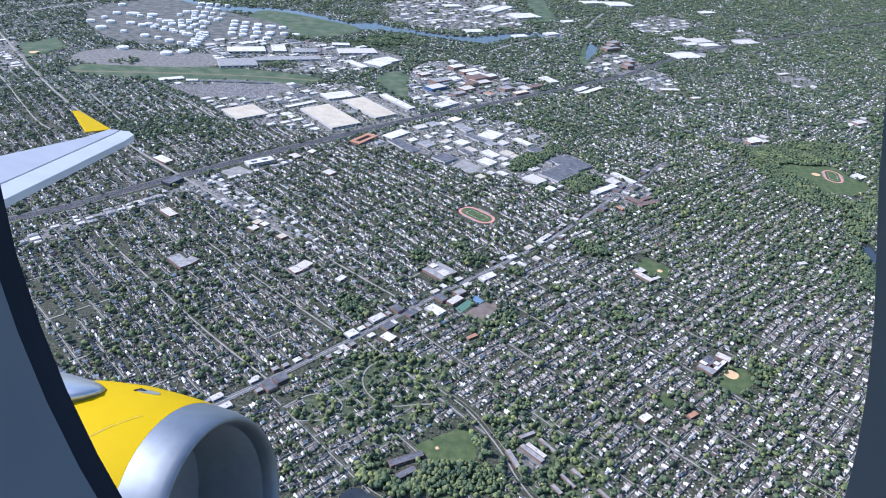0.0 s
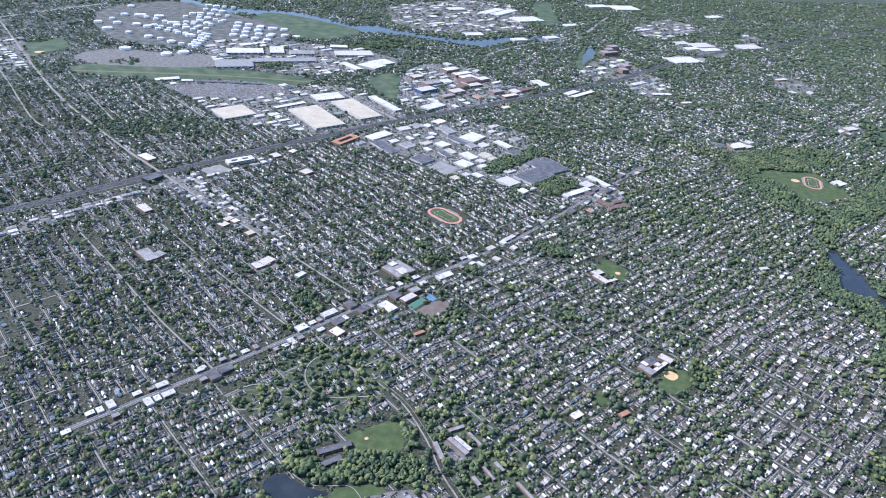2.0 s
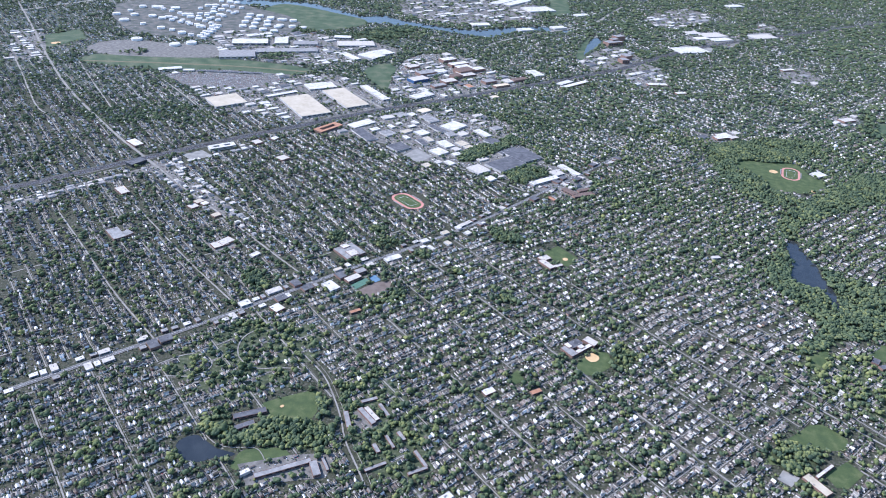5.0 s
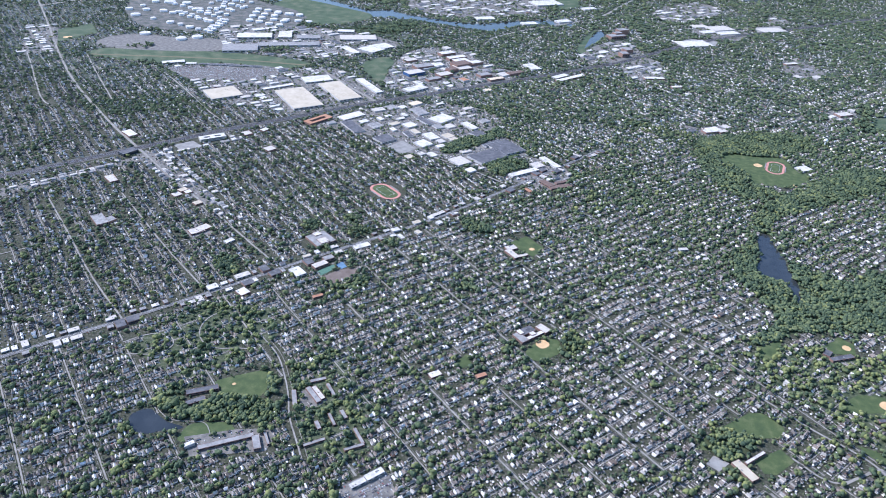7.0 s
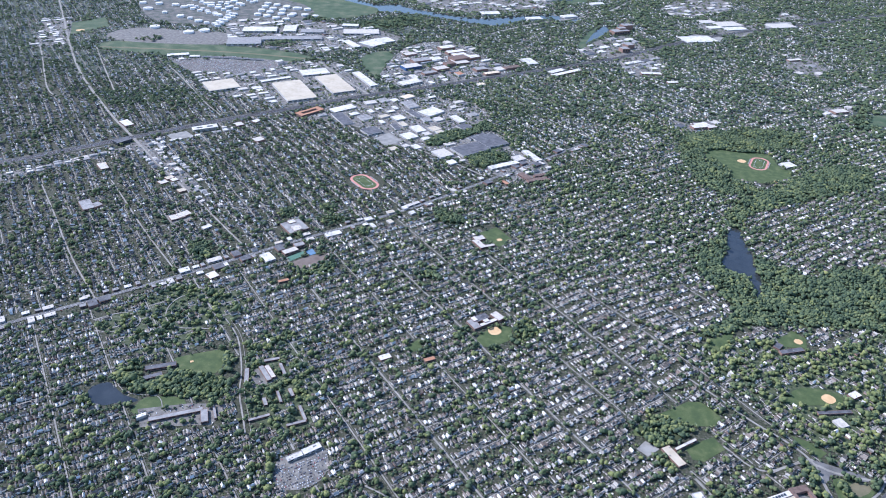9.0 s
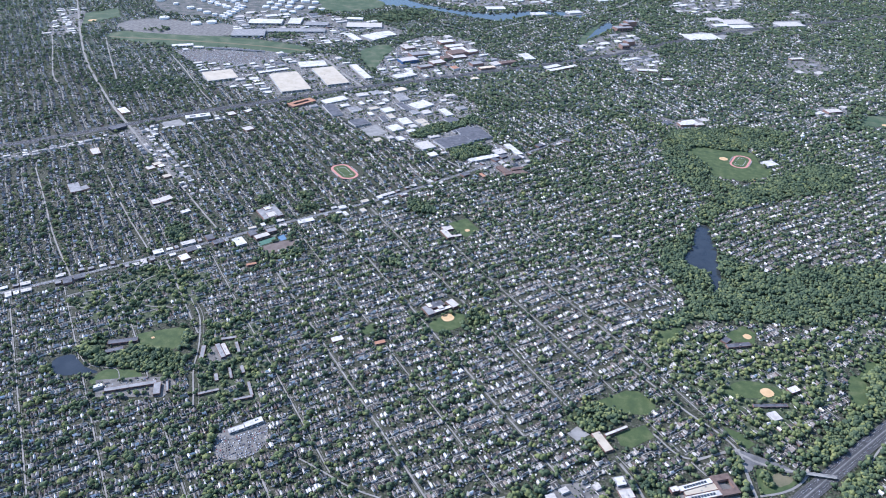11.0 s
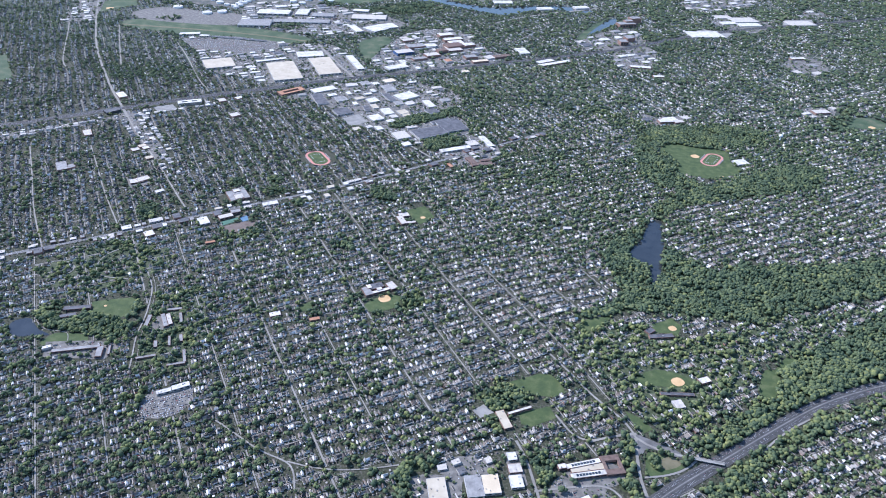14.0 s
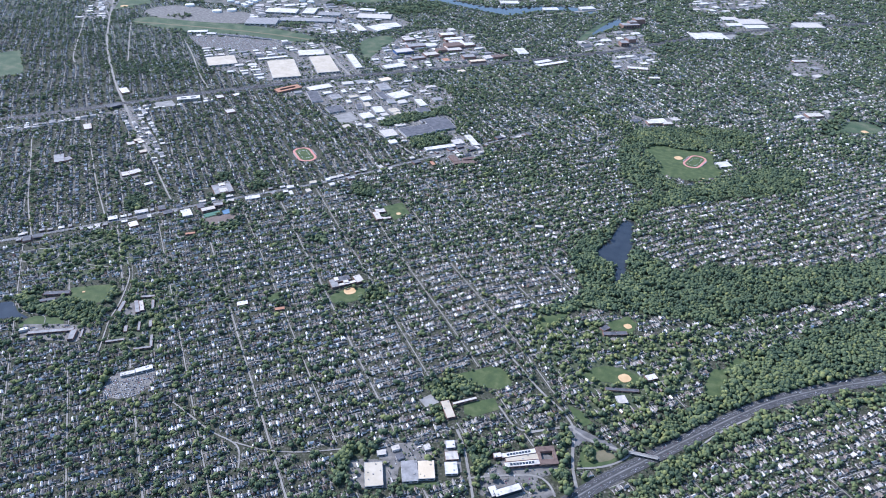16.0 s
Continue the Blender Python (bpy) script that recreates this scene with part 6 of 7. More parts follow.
# past the far suburbs only part of the lots is built on
ok &= rng.random(len(hx)) < np.where(hy > 2000, 0.2, np.where(hy > 1500, 0.34, np.where(hy > 1100, 0.55, np.where(aside(hx, hy), 0.4, np.where(hy > 560, 0.88, 0.95)))))
ok &= rng.random(len(hx)) < 1 - 0.12 * np.clip((lots[:, 0] - 650) / 150, 0, 1) * (lots[:, 1] > 200)
hx, hy, side, way = hx[ok], hy[ok], lots[ok, 2], lots[ok, 3]
hw = rng.uniform(1.55, 2.35, len(hx))
hd = rng.uniform(2.5, 3.9, len(hx))
hh = rng.choice([1.2, 1.6, 1.75, 1.95], len(hx))
hr = rng.uniform(0.8, 1.35, len(hx))
turned = (rng.random(len(hx)) < np.where(way > 0, 0.45, 0.25)) ^ (way > 0)
wx, wy = plan(lots[ok, 0] + 1.0, lots[ok, 1])
bent = np.arctan2(wy - hy, wx - hx)
ang = bent + np.where(turned, np.pi / 2, 0) + rng.normal(0, 0.05, len(hx))
hw, hd = np.where(turned, hd, hw), np.where(turned, hw, hd)
ang = np.where(turned, ang - np.pi / 2, ang)

# unit house: walls (10 points, own), roof (two slabs)
def houses_mesh(name, x, y, a, w, d, h, r, turned):
    n = len(x)
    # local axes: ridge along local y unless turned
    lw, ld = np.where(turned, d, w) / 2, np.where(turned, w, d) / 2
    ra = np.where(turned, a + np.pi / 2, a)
    wall = np.array([(-1, -1, 0, 0), (1, -1, 0, 0), (1, 1, 0, 0), (-1, 1, 0, 0), (-1, -1, 1, 0), (1, -1, 1, 0), (1, 1, 1, 0), (-1, 1, 1, 0), (0, -1, 1, 1), (0, 1, 1, 1)], float)
    wall_t = np.array([(0, 1, 5), (0, 5, 4), (2, 3, 7), (2, 7, 6), (1, 2, 6), (1, 6, 5), (3, 0, 4), (3, 4, 7), (4, 5, 8), (6, 7, 9)])
    o = 1.12
    roof = np.array([(-o, -o, 1, -0.1), (0, -o, 1, 1.06), (0, o, 1, 1.06), (-o, o, 1, -0.1), (o, -o, 1, -0.1), (o, o, 1, -0.1)], float)
    roof_t = np.array([(0, 1, 2), (0, 2, 3), (1, 4, 5), (1, 5, 2)])
    unit = np.concatenate([wall, roof])
    tri = np.concatenate([wall_t, roof_t + 10])
    X = unit[None, :, 0] * lw[:, None]
    Y = unit[None, :, 1] * ld[:, None]
    Z = unit[None, :, 2] * h[:, None] + unit[None, :, 3] * r[:, None]
    c, s = np.cos(ra)[:, None], np.sin(ra)[:, None]
    V = np.stack([x[:, None] + c * X - s * Y, y[:, None] + s * X + c * Y, Z], -1).reshape(-1, 3)
    T = (tri[None] + (np.arange(n) * 16)[:, None, None]).reshape(-1, 3)
    idx = np.tile([0] * 10 + [1] * 4, n)
    return batch_mesh(name, V, T, [M_WALL, M_ROOF], idx)


# the homes nearest to the flight line stand as things of their own
near = np.zeros(len(hx), bool)
ahead_line = hy - 0.28 * hx - 135
near[np.argsort(np.where((ahead_line > 0) & (hx > -100) & (hx < 760), ahead_line, 1e9))[:240]] = True
far = ~near
# many have a wing across the back or the side
wing_on = np.flatnonzero(far & (hy < 680) & ~aside(hx, hy) & (rng.random(len(hx)) < 0.5))
n = len(wing_on)
reach, way_out = rng.uniform(0.35, 0.6, n) * np.where(rng.random(n) < 0.5, 1, -1), ang[wing_on] + np.where(rng.random(n) < 0.5, 0, np.pi / 2)
wing_x, wing_y = hx[wing_on] + reach * hd[wing_on] * np.cos(way_out), hy[wing_on] + reach * hd[wing_on] * np.sin(way_out)
both = [np.concatenate(pair) for pair in ((hx[far], wing_x), (hy[far], wing_y), (ang[far], ang[wing_on]), (hw[far], hw[wing_on] * rng.uniform(0.55, 0.9, n)), (hd[far], hd[wing_on] * rng.uniform(0.4, 0.65, n)), (hh[far], hh[wing_on] * rng.uniform(0.55, 0.9, n)), (hr[far], hr[wing_on] * rng.uniform(0.3, 0.8, n)), (turned[far], ~turned[wing_on]))]
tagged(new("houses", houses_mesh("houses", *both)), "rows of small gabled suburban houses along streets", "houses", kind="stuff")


def house(w, d, h, r, wall, roof, label):
    ob = thing("house", pose(0, 0, 0), label, "house", "homes along the streets")
    bm = bmesh.new()
    box(bm, -w / 2, w / 2, -d / 2, d / 2, 0, h)
    top = [v for v in bm.verts if v.co.z > h - 0.01]
    for s in (-1, 1):
        e = [v for v in top if v.co.y * s > 0]
        e.sort(key=lambda v: v.co.x)
        bm.faces.new((*(e if s < 0 else e[::-1]), bm.verts.new((0, s * d / 2, h + r))))
    part("wall", bm, wall, ob)
    bm = bmesh.new()
    o, t = 0.16, 0.08
    for s in (-1, 1):
        p = [(0, -d / 2 - o, h + r + t), (s * (w / 2 + o), -d / 2 - o, h - o * r / (w / 2) + t), (s * (w / 2 + o), d / 2 + o, h - o * r / (w / 2) + t), (0, d / 2 + o, h + r + t)]
        f = bm.faces.new([bm.verts.new(q) for q in (p if s > 0 else p[::-1])])
        ext = bmesh.ops.extrude_face_region(bm, geom=[f])
        bmesh.ops.translate(bm, vec=(0, 0, -t), verts=[g for g in ext["geom"] if isinstance(g, bmesh.types.BMVert)])
    bmesh.ops.recalc_face_normals(bm, faces=bm.faces)
    part("roof", bm, roof, ob)
    bm = bmesh.new()
    box(bm, w * 0.2, w * 0.2 + 0.22, -0.2, 0.05, h, h + r + 0.35)
    part("chimney", bm, M_BRICK, ob)
    bm = bmesh.new()
    box(bm, -w * 0.4, w * 0.3, -d / 2 - 0.6, -d / 2, 0, 0.75)
    part("porch", bm, M_WALL, ob)
    for y in (-d * 0.25, d * 0.25):
        for s in (-1, 1):
            bm = bmesh.new()
            box(bm, s * w / 2 - 0.02, s * w / 2 + 0.02, y - 0.18, y + 0.18, h * 0.55, h * 0.8)
            part("window", bm, M_GLASS, ob)
    return ob


def plain(name, c, rough=0.7):
    return material(name, [(0.2, tuple(v * 0.85 for v in c)), (0.8, tuple(min(0.85, v * 1.08) for v in c))], 0.9, rough)


KINDS = [
    house(1.8, 3.5, 1.7, 1.15, plain("white_siding", (0.76, 0.76, 0.74)), plain("grey_shingles", (0.15, 0.147, 0.14)), "white two-storey house with a grey gabled roof"),
    house(1.95, 3.6, 1.6, 1.1, plain("cream_siding", (0.68, 0.63, 0.52)), plain("brown_shingles", (0.14, 0.105, 0.085)), "cream house with a brown gabled roof"),
    house(1.75, 2.9, 1.3, 0.95, plain("pale_blue_siding", (0.45, 0.5, 0.55)), plain("pale_shingles", (0.55, 0.53, 0.49)), "small pale blue cottage with a pale roof"),
    house(1.95, 3.7, 1.85, 1.2, plain("red_brick_siding", (0.34, 0.19, 0.14)), plain("dark_shingles", (0.075, 0.072, 0.07)), "brick house with a dark gabled roof"),
    house(1.85, 3.2, 1.7, 1.05, plain("grey_siding", (0.5, 0.5, 0.48)), plain("light_shingles", (0.26, 0.25, 0.23)), "grey house with a light gabled roof"),
]
used = set()
for i in np.flatnonzero(near):
    k = int(rng.integers(len(KINDS)))
    turn = math.degrees(ang[i]) + (90 if turned[i] else 0) + (180 if side[i] > 0 else 0)
    m = pose(hx[i], hy[i], 0, 0, 0, turn)
    if k not in used:
        used.add(k)
        KINDS[k].matrix_world = m
    else:
        copy_thing(KINDS[k], m)

# garages and sheds behind the houses
gx, gy = hx + rng.uniform(-0.4, 0.4, len(hx)), hy
back = np.where(side > 0, 1, -1) * rng.uniform(3.2, 4.4, len(hx))
gx, gy = hx + np.where(way > 0, 1, -1) * back * C45 + rng.uniform(-1, 1, len(hx)), hy + back * C45 + rng.uniform(-1, 1, len(hx))
g_ok = (rng.random(len(hx)) < np.where(hy < 520, 0.6, 0.25)) & (use_at(gx, gy) == 0) & (hy < 700) & ~aside(hx, hy)
gx, gy = gx[g_ok], gy[g_ok]
n = len(gx)
tagged(new("garages", houses_mesh("garages", gx, gy, np.full(n, radians(45)), rng.uniform(1.0, 1.5, n), rng.uniform(1.2, 1.8, n), np.full(n, 0.7), rng.uniform(0.15, 0.4, n), np.zeros(n, bool))), "small garages and sheds in back yards", "garages", kind="stuff")
driveway_v, driveway_f = [], []
d_ok = (rng.random(len(hx)) < 0.6) & (hy < 900) & (way == 0)
for x, y, s in zip(hx[d_ok], hy[d_ok], side[d_ok]):
    u, v = (x + y) * C45 + 1.6, (y - x) * C45
    strip(driveway_v, driveway_f, u, v - 3.0 if s > 0 else v - 2.0, v + 2.0 if s > 0 else v + 3.0, False, 0.3, 0.35)
tagged(new("driveway", sheet_mesh("driveway", driveway_v, driveway_f, [M_PALE_ROOF])), "pale concrete driveways beside the houses", "driveway", kind="structure")

# ---- trees ----
def dome():
    """An open crown of two rings and a top."""
    v = [(0.8 * math.cos(1.2566 * i), 0.8 * math.sin(1.2566 * i), -0.5) for i in range(5)]
    v += [(math.cos(1.2566 * i + 0.63), math.sin(1.2566 * i + 0.63), 0.2) for i in range(5)] + [(0, 0, 0.95)]
    f = [t for i in range(5) for t in ((i, (i + 1) % 5, 5 + i), ((i + 1) % 5, 5 + (i + 1) % 5, 5 + i), (5 + i, 5 + (i + 1) % 5, 10))]
    return np.array(v), np.array(f)


def trees_mesh(name, x, y, r, h, kind, leaf=None):
    """Crowns as open domes (1) or, far off, as eight-sided clumps (0)."""
    if kind:
        v, f = dome()
    else:
        v = np.array([(1, 0, 0), (-1, 0, 0), (0, 1, 0), (0, -1, 0), (0, 0, 1), (0, 0, -1)], float)
        f = np.array([(0, 2, 4), (2, 1, 4), (1, 3, 4), (3, 0, 4), (2, 0, 5), (1, 2, 5), (3, 1, 5), (0, 3, 5)])
    n = len(x)
    jit = rng.uniform(0.58, 1.34, (n, len(v)))
    a = rng.uniform(0, 6.28, n)
    c, s = np.cos(a)[:, None], np.sin(a)[:, None]
    vx, vy = c * v[:, 0] - s * v[:, 1], s * v[:, 0] + c * v[:, 1]
    X = x[:, None] + vx * jit * r[:, None]
    Y = y[:, None] + vy * jit * r[:, None]
    Z = (h * 0.6)[:, None] + v[None, :, 2] * jit * (h * 0.4)[:, None]
    V = np.stack([X, Y, np.maximum(Z, 0.05)], -1).reshape(-1, 3)
    T = (f[None] + (np.arange(n) * len(v))[:, None, None]).reshape(-1, 3)
    return batch_mesh(name, V, T, [leaf or M_LEAF], smooth=kind > 0)


def clumped(x, y, r, h, k=4):
    """Each crown as several overlapping clumps of leaves."""
    n = len(x)
    a = rng.uniform(0, 6.28, (n, k))
    q = rng.uniform(0.25, 0.65, (n, k)) * r[:, None]
    cx, cy = x[:, None] + q * np.cos(a), y[:, None] + q * np.sin(a)
    rr = r[:, None] * rng.uniform(0.45, 0.85, (n, k))
    hh = h[:, None] * rng.uniform(0.7, 1.05, (n, k))
    return cx.ravel(), cy.ravel(), rr.ravel(), hh.ravel()


def scatter(n, x0, x1, y0, y1):
    return rng.uniform(x0, x1, n), rng.uniform(y0, y1, n)


def patches(x, y):
    """Tree cover that comes and goes over the town, in groves within leafier and barer quarters."""
    return np.clip(0.5 + 2.1 * (0.35 * drift(x, y, 75) + 0.3 * drift(x, y, 24) + 0.35 * drift(x, y, 8) - 0.5), 0, 1)


STREETS_A = np.array(A_STREETS)
BARER = [(332.8, 568.4), (404.3, 621.7), (478.3, 646.1), (515.0, 585.7), (450.8, 434.4), (335.4, 386.7), (296.9, 451.0)]

LEAFIER = [
    [(645.0, 416.3), (683.2, 454.3), (720.1, 482.6), (775.4, 516.5), (804.5, 539.8), (788.0, 414.3), (625.5, 347.1)],
    [(571.9, 826.2), (634.2, 863.8), (732.9, 929.4), (727.2, 756.2), (659.4, 724.6), (607.0, 685.0), (565.3, 724.1), (552.9, 782.7)],
]


def tree_spots(n, y0, y1, home, wood):
    x, y = scatter(n, -1250, 1850, y0, y1)
    keep = in_view(x, y)
    x, y = x[keep], y[keep]
    us = use_at(x, y)
    blur = use_at(x + rng.normal(0, 3.5, len(x)), y + rng.normal(0, 3.5, len(x)))
    us = np.where((us != 1) & (us != 3) & ((us == 2) | (blur == 2)), np.where(blur == 1, us, blur), us)
    leafy = np.where(((y - x) * C45 > NORTH) & (y < 1150), 0.82, np.where(inside(BARER, x, y), 0.5, 1)) + 0.7 * np.clip(((x + y) * C45 - 620) / 150, 0, 1) * ((y - x) * C45 > 120)
    for poly in LEAFIER:
        leafy = leafy + 0.75 * inside(poly, x, y)
    p = np.select([us == 0, us == 2, us == 4, us == 3], [home * leafy * (0.2 + 1.15 * patches(x, y)), wood * (0.6 + 0.5 * patches(x * 3, y * 3)), np.minimum(wood * 0.5, 0.205) * np.where((x < 45) & (y < 520) | (x < 150) & (y > 405) & (y < 520), 0.62, np.where((x > 300) & (y < 600), 0.82, 1.05)), 0.3 * home], 0.0)
    keep = rng.random(len(x)) < p * np.where(aside(x, y), 0.35, 1)
    x, y, us = x[keep], y[keep], us[keep]
    u, v = (x + y) * C45, (y - x) * C45
    on_street = np.where(v > NORTH, np.abs(u[:, None] - np.array(N_STREETS)).min(1) < 0.7, np.abs(u[:, None] - STREETS_A).min(1) < 1.4)
    keep = ~(on_street & (us == 0)) | (rng.random(len(x)) < np.where(v > NORTH, 0.8, 0.3))
    x, y, us = x[keep], y[keep], us[keep]
    # not through the houses
    cell = {}
    for i, (a, b) in enumerate(zip(hx, hy)):
        cell.setdefault((int(a // 4), int(b // 4)), []).append(i)
    ok = np.ones(len(x), bool)
    for i, (a, b) in enumerate(zip(x, y)):
        if us[i] in (0, 4):
            for ca in (int(a // 4) - 1, int(a // 4), int(a // 4) + 1):
                for cb in (int(b // 4) - 1, int(b // 4), int(b // 4) + 1):
                    for j in cell.get((ca, cb), ()):
                        if (hx[j] - a) ** 2 + (hy[j] - b) ** 2 < 2.6:
                            ok[i] = False
    return x[ok], y[ok], us[ok]


def crowns(us, x, y):
    """Crown radii and heights: broad and swelling in the woods, mixed among the homes."""
    n = len(us)
    wood = rng.uniform(1.6, 3.3, n) * (0.75 + 0.5 * drift(x, y, 17)) * np.where(y < 560, 1.12, 1)
    home = np.minimum(np.where(us == 4, 0.7, 0.3) + rng.gamma(2.2, np.where(us == 4, 0.68, 0.6), n), rng.uniform(2.5, 3.7, n))
    r = np.where(us == 2, wood, home)
    h = np.where(us == 2, (2.4 + 4.2 * drift(x, y, 13)) * rng.uniform(0.8, 1.2, n), r * rng.uniform(1.4, 2.0, n))
    return r, h


x, y, us = tree_spots(430000, 150, 560, 0.195, 0.42)
r, h = crowns(us, x, y)
NEAR_N = 250
order = np.argsort(np.where((x > -100) & (x < 760) & (y - 0.28 * x > 135), y - 0.28 * x, 1e6) - (r > 1.7) * 40)
near_t, rest = order[:NEAR_N], order[NEAR_N:]
big = r[rest] > 1.15
spring = (r[rest] > 1.5) & (rng.random(len(rest)) < np.where(us[rest] == 4, np.where(x[rest] < 150, 0.42, 0.7), np.where(us[rest] > 0, 0.45, 0.28)))
woods = us[rest] == 2
for pick, k, leaf, label in ((big & ~spring, 3, M_LEAF, "dark green leafy trees between the houses"), (spring & ~woods, 4, M_SPRING, "large yellow-green spring trees between the houses"), (spring & woods, 3, M_SPRING, "yellow-green spring trees of the near woods")):
    i = rest[pick]
    tagged(new("trees", trees_mesh("trees", *clumped(x[i], y[i], r[i], h[i], k), 1, leaf)), label, "trees", kind="stuff")
bx, by, bus = tree_spots(620000, 150, 560, 0.165, 0.0)
br = rng.uniform(0.4, 0.95, len(bx))
tagged(new("shrubs", trees_mesh("shrubs", bx, by, br, br * 1.7, 0)), "hedges and shrubs of the back yards", "shrubs", kind="stuff")
tagged(new("bushes", trees_mesh("bushes", x[rest[~big]], y[rest[~big]], r[rest[~big]], h[rest[~big]], 0)), "small garden trees and bushes", "bushes", kind="stuff")


def tree(seed):
    """A tapered trunk with limbs, and a crown of many clumps of leaves."""
    k = random.Random(seed)
    ob = thing("tree", pose(0, 0, 0), "round-crowned green deciduous tree beside houses", "tree", "trees of the blocks")
    bm = bmesh.new()
    bmesh.ops.create_cone(bm, cap_ends=False, segments=6, radius1=0.16, radius2=0.07, depth=1.6, matrix=Matrix.Translation((0, 0, 0.8)))
    for i in range(4):
        a = i * 1.57 + k.random()
        m = Matrix.Translation((0.3 * math.cos(a), 0.3 * math.sin(a), 1.55)) @ Euler((0, 0.7, a)).to_matrix().to_4x4()
        bmesh.ops.create_cone(bm, cap_ends=False, segments=5, radius1=0.06, radius2=0.02, depth=1.0, matrix=m)
    part("trunk", bm, M_TRUNK, ob)
    bm = bmesh.new()
    for i in range(13):
        a, q = k.uniform(0, 6.28), k.uniform(0.15, 1.0)
        z = 1.5 + 1.15 * k.random()
        w = 0.95 * math.sqrt(max(0.1, 1 - ((z - 1.9) / 1.1) ** 2)) * q
        s = k.uniform(0.42, 0.68)
        vs = bmesh.ops.create_icosphere(bm, subdivisions=1, radius=s, matrix=Matrix.Translation((w * math.cos(a), w * math.sin(a), z)))["verts"]
        for p in vs:
            p.co += Vector((k.uniform(-1, 1), k.uniform(-1, 1), k.uniform(-1, 1))) * s * 0.28
    part("crown", bm, M_LEAF, ob)
    return ob


TREES = [tree(s) for s in range(6)]
for n, i in enumerate(near_t):
    m = pose(x[i], y[i], 0, 0, 0, float(rng.uniform(0, 360))) @ Matrix.Diagonal((r[i] / 1.4, r[i] / 1.4, h[i] / 2.9, 1))
    if n < len(TREES):
        TREES[n].matrix_world = m
    else:
        ob = copy_thing(TREES[n % len(TREES)], pose(0, 0, 0))
        ob.matrix_world = m
x, y, us = tree_spots(200000, -300, 150, 0.14, 0.2)
r, h = crowns(us, x, y)
tagged(new("trees", trees_mesh("trees", x, y, r * 1.15, h, 0)), "leafy trees below the flight line", "trees", kind="stuff")
x, y, us = tree_spots(640000, 560, 1150, 0.205, 0.42)
r, h = crowns(us, x, y)
light = rng.random(len(x)) < 0.04 + 0.27 * patches(x * 0.8, y * 0.8) ** 2
homely, wooded = us != 2, us == 2
for pick, form, name, leaf, lobes, label in (
    (homely & (r > 2.0) & ~light, 1, "trees", M_LEAF, 2, "broad dark green trees of the middle suburbs"),
    (homely & (r > 1.0) & (r <= 2.0) & ~light, 1, "trees", M_LEAF, 1, "dark green trees of the middle suburbs"),
    (homely & (r > 1.0) & light, 1, "trees", M_SPRING, 1, "yellow-green trees of the middle suburbs"),
    (homely & (r <= 1.0), 0, "bushes", M_LEAF, 1, "small garden trees of the middle suburbs"),
    (wooded & ~light, 1, "trees", M_LEAF, 2, "dark green closed canopy of the woods"),
    (wooded & light, 1, "trees", M_SPRING, 2, "yellow-green crowns of the woods"),
):
    spots_of = (x[pick], y[pick], r[pick] * (1.12 if lobes > 1 else 0.85), h[pick])
    tagged(new(name, trees_mesh(name, *(clumped(*spots_of, lobes) if lobes > 1 else spots_of), form, leaf)), label, name, kind="stuff")
x, y, us = tree_spots(300000, 1150, 1750, 0.21, 0.24)
r, h = crowns(us, x, y)
tagged(new("trees", trees_mesh("trees", x, y, r * 1.5, h * 1.1, 0)), "leafy trees of the far suburbs", "trees", kind="stuff")
x, y, us = tree_spots(480000, 1750, 3080, 0.17, 0.16)
r, h = crowns(us, x, y)
tagged(new("trees", trees_mesh("trees", x, y, r * 2.0, h * 1.2, 0)), "groves of the farthest suburbs", "trees", kind="stuff")


# ---- cars ----
def cars_mesh(name, x, y, a):
    """Low bodies with a narrower cabin."""
    n = len(x)
    unit = np.array([(sx * 0.62, sy * 0.25, z) for z in (0.05, 0.26) for sx, sy in ((-1, -1), (1, -1), (1, 1), (-1, 1))] + [(sx * 0.34 - 0.06, sy * 0.2, 0.42) for sx, sy in ((-1, -1), (1, -1), (1, 1), (-1, 1))])
    quads = [(0, 1, 5, 4), (1, 2, 6, 5), (2, 3, 7, 6), (3, 0, 4, 7), (4, 5, 9, 8), (5, 6, 10, 9), (6, 7, 11, 10), (7, 4, 8, 11), (8, 9, 10, 11)]
    tri = np.array([t for q in quads for t in ((q[0], q[1], q[2]), (q[0], q[2], q[3]))])
    c, s = np.cos(a)[:, None], np.sin(a)[:, None]
    V = np.stack([x[:, None] + c * unit[:, 0] - s * unit[:, 1], y[:, None] + s * unit[:, 0] + c * unit[:, 1], np.broadcast_to(unit[:, 2] + 0.2, (n, 12))], -1).reshape(-1, 3)
    return batch_mesh(name, V, (tri[None] + (np.arange(n) * 12)[:, None, None]).reshape(-1, 3), [M_CAR])


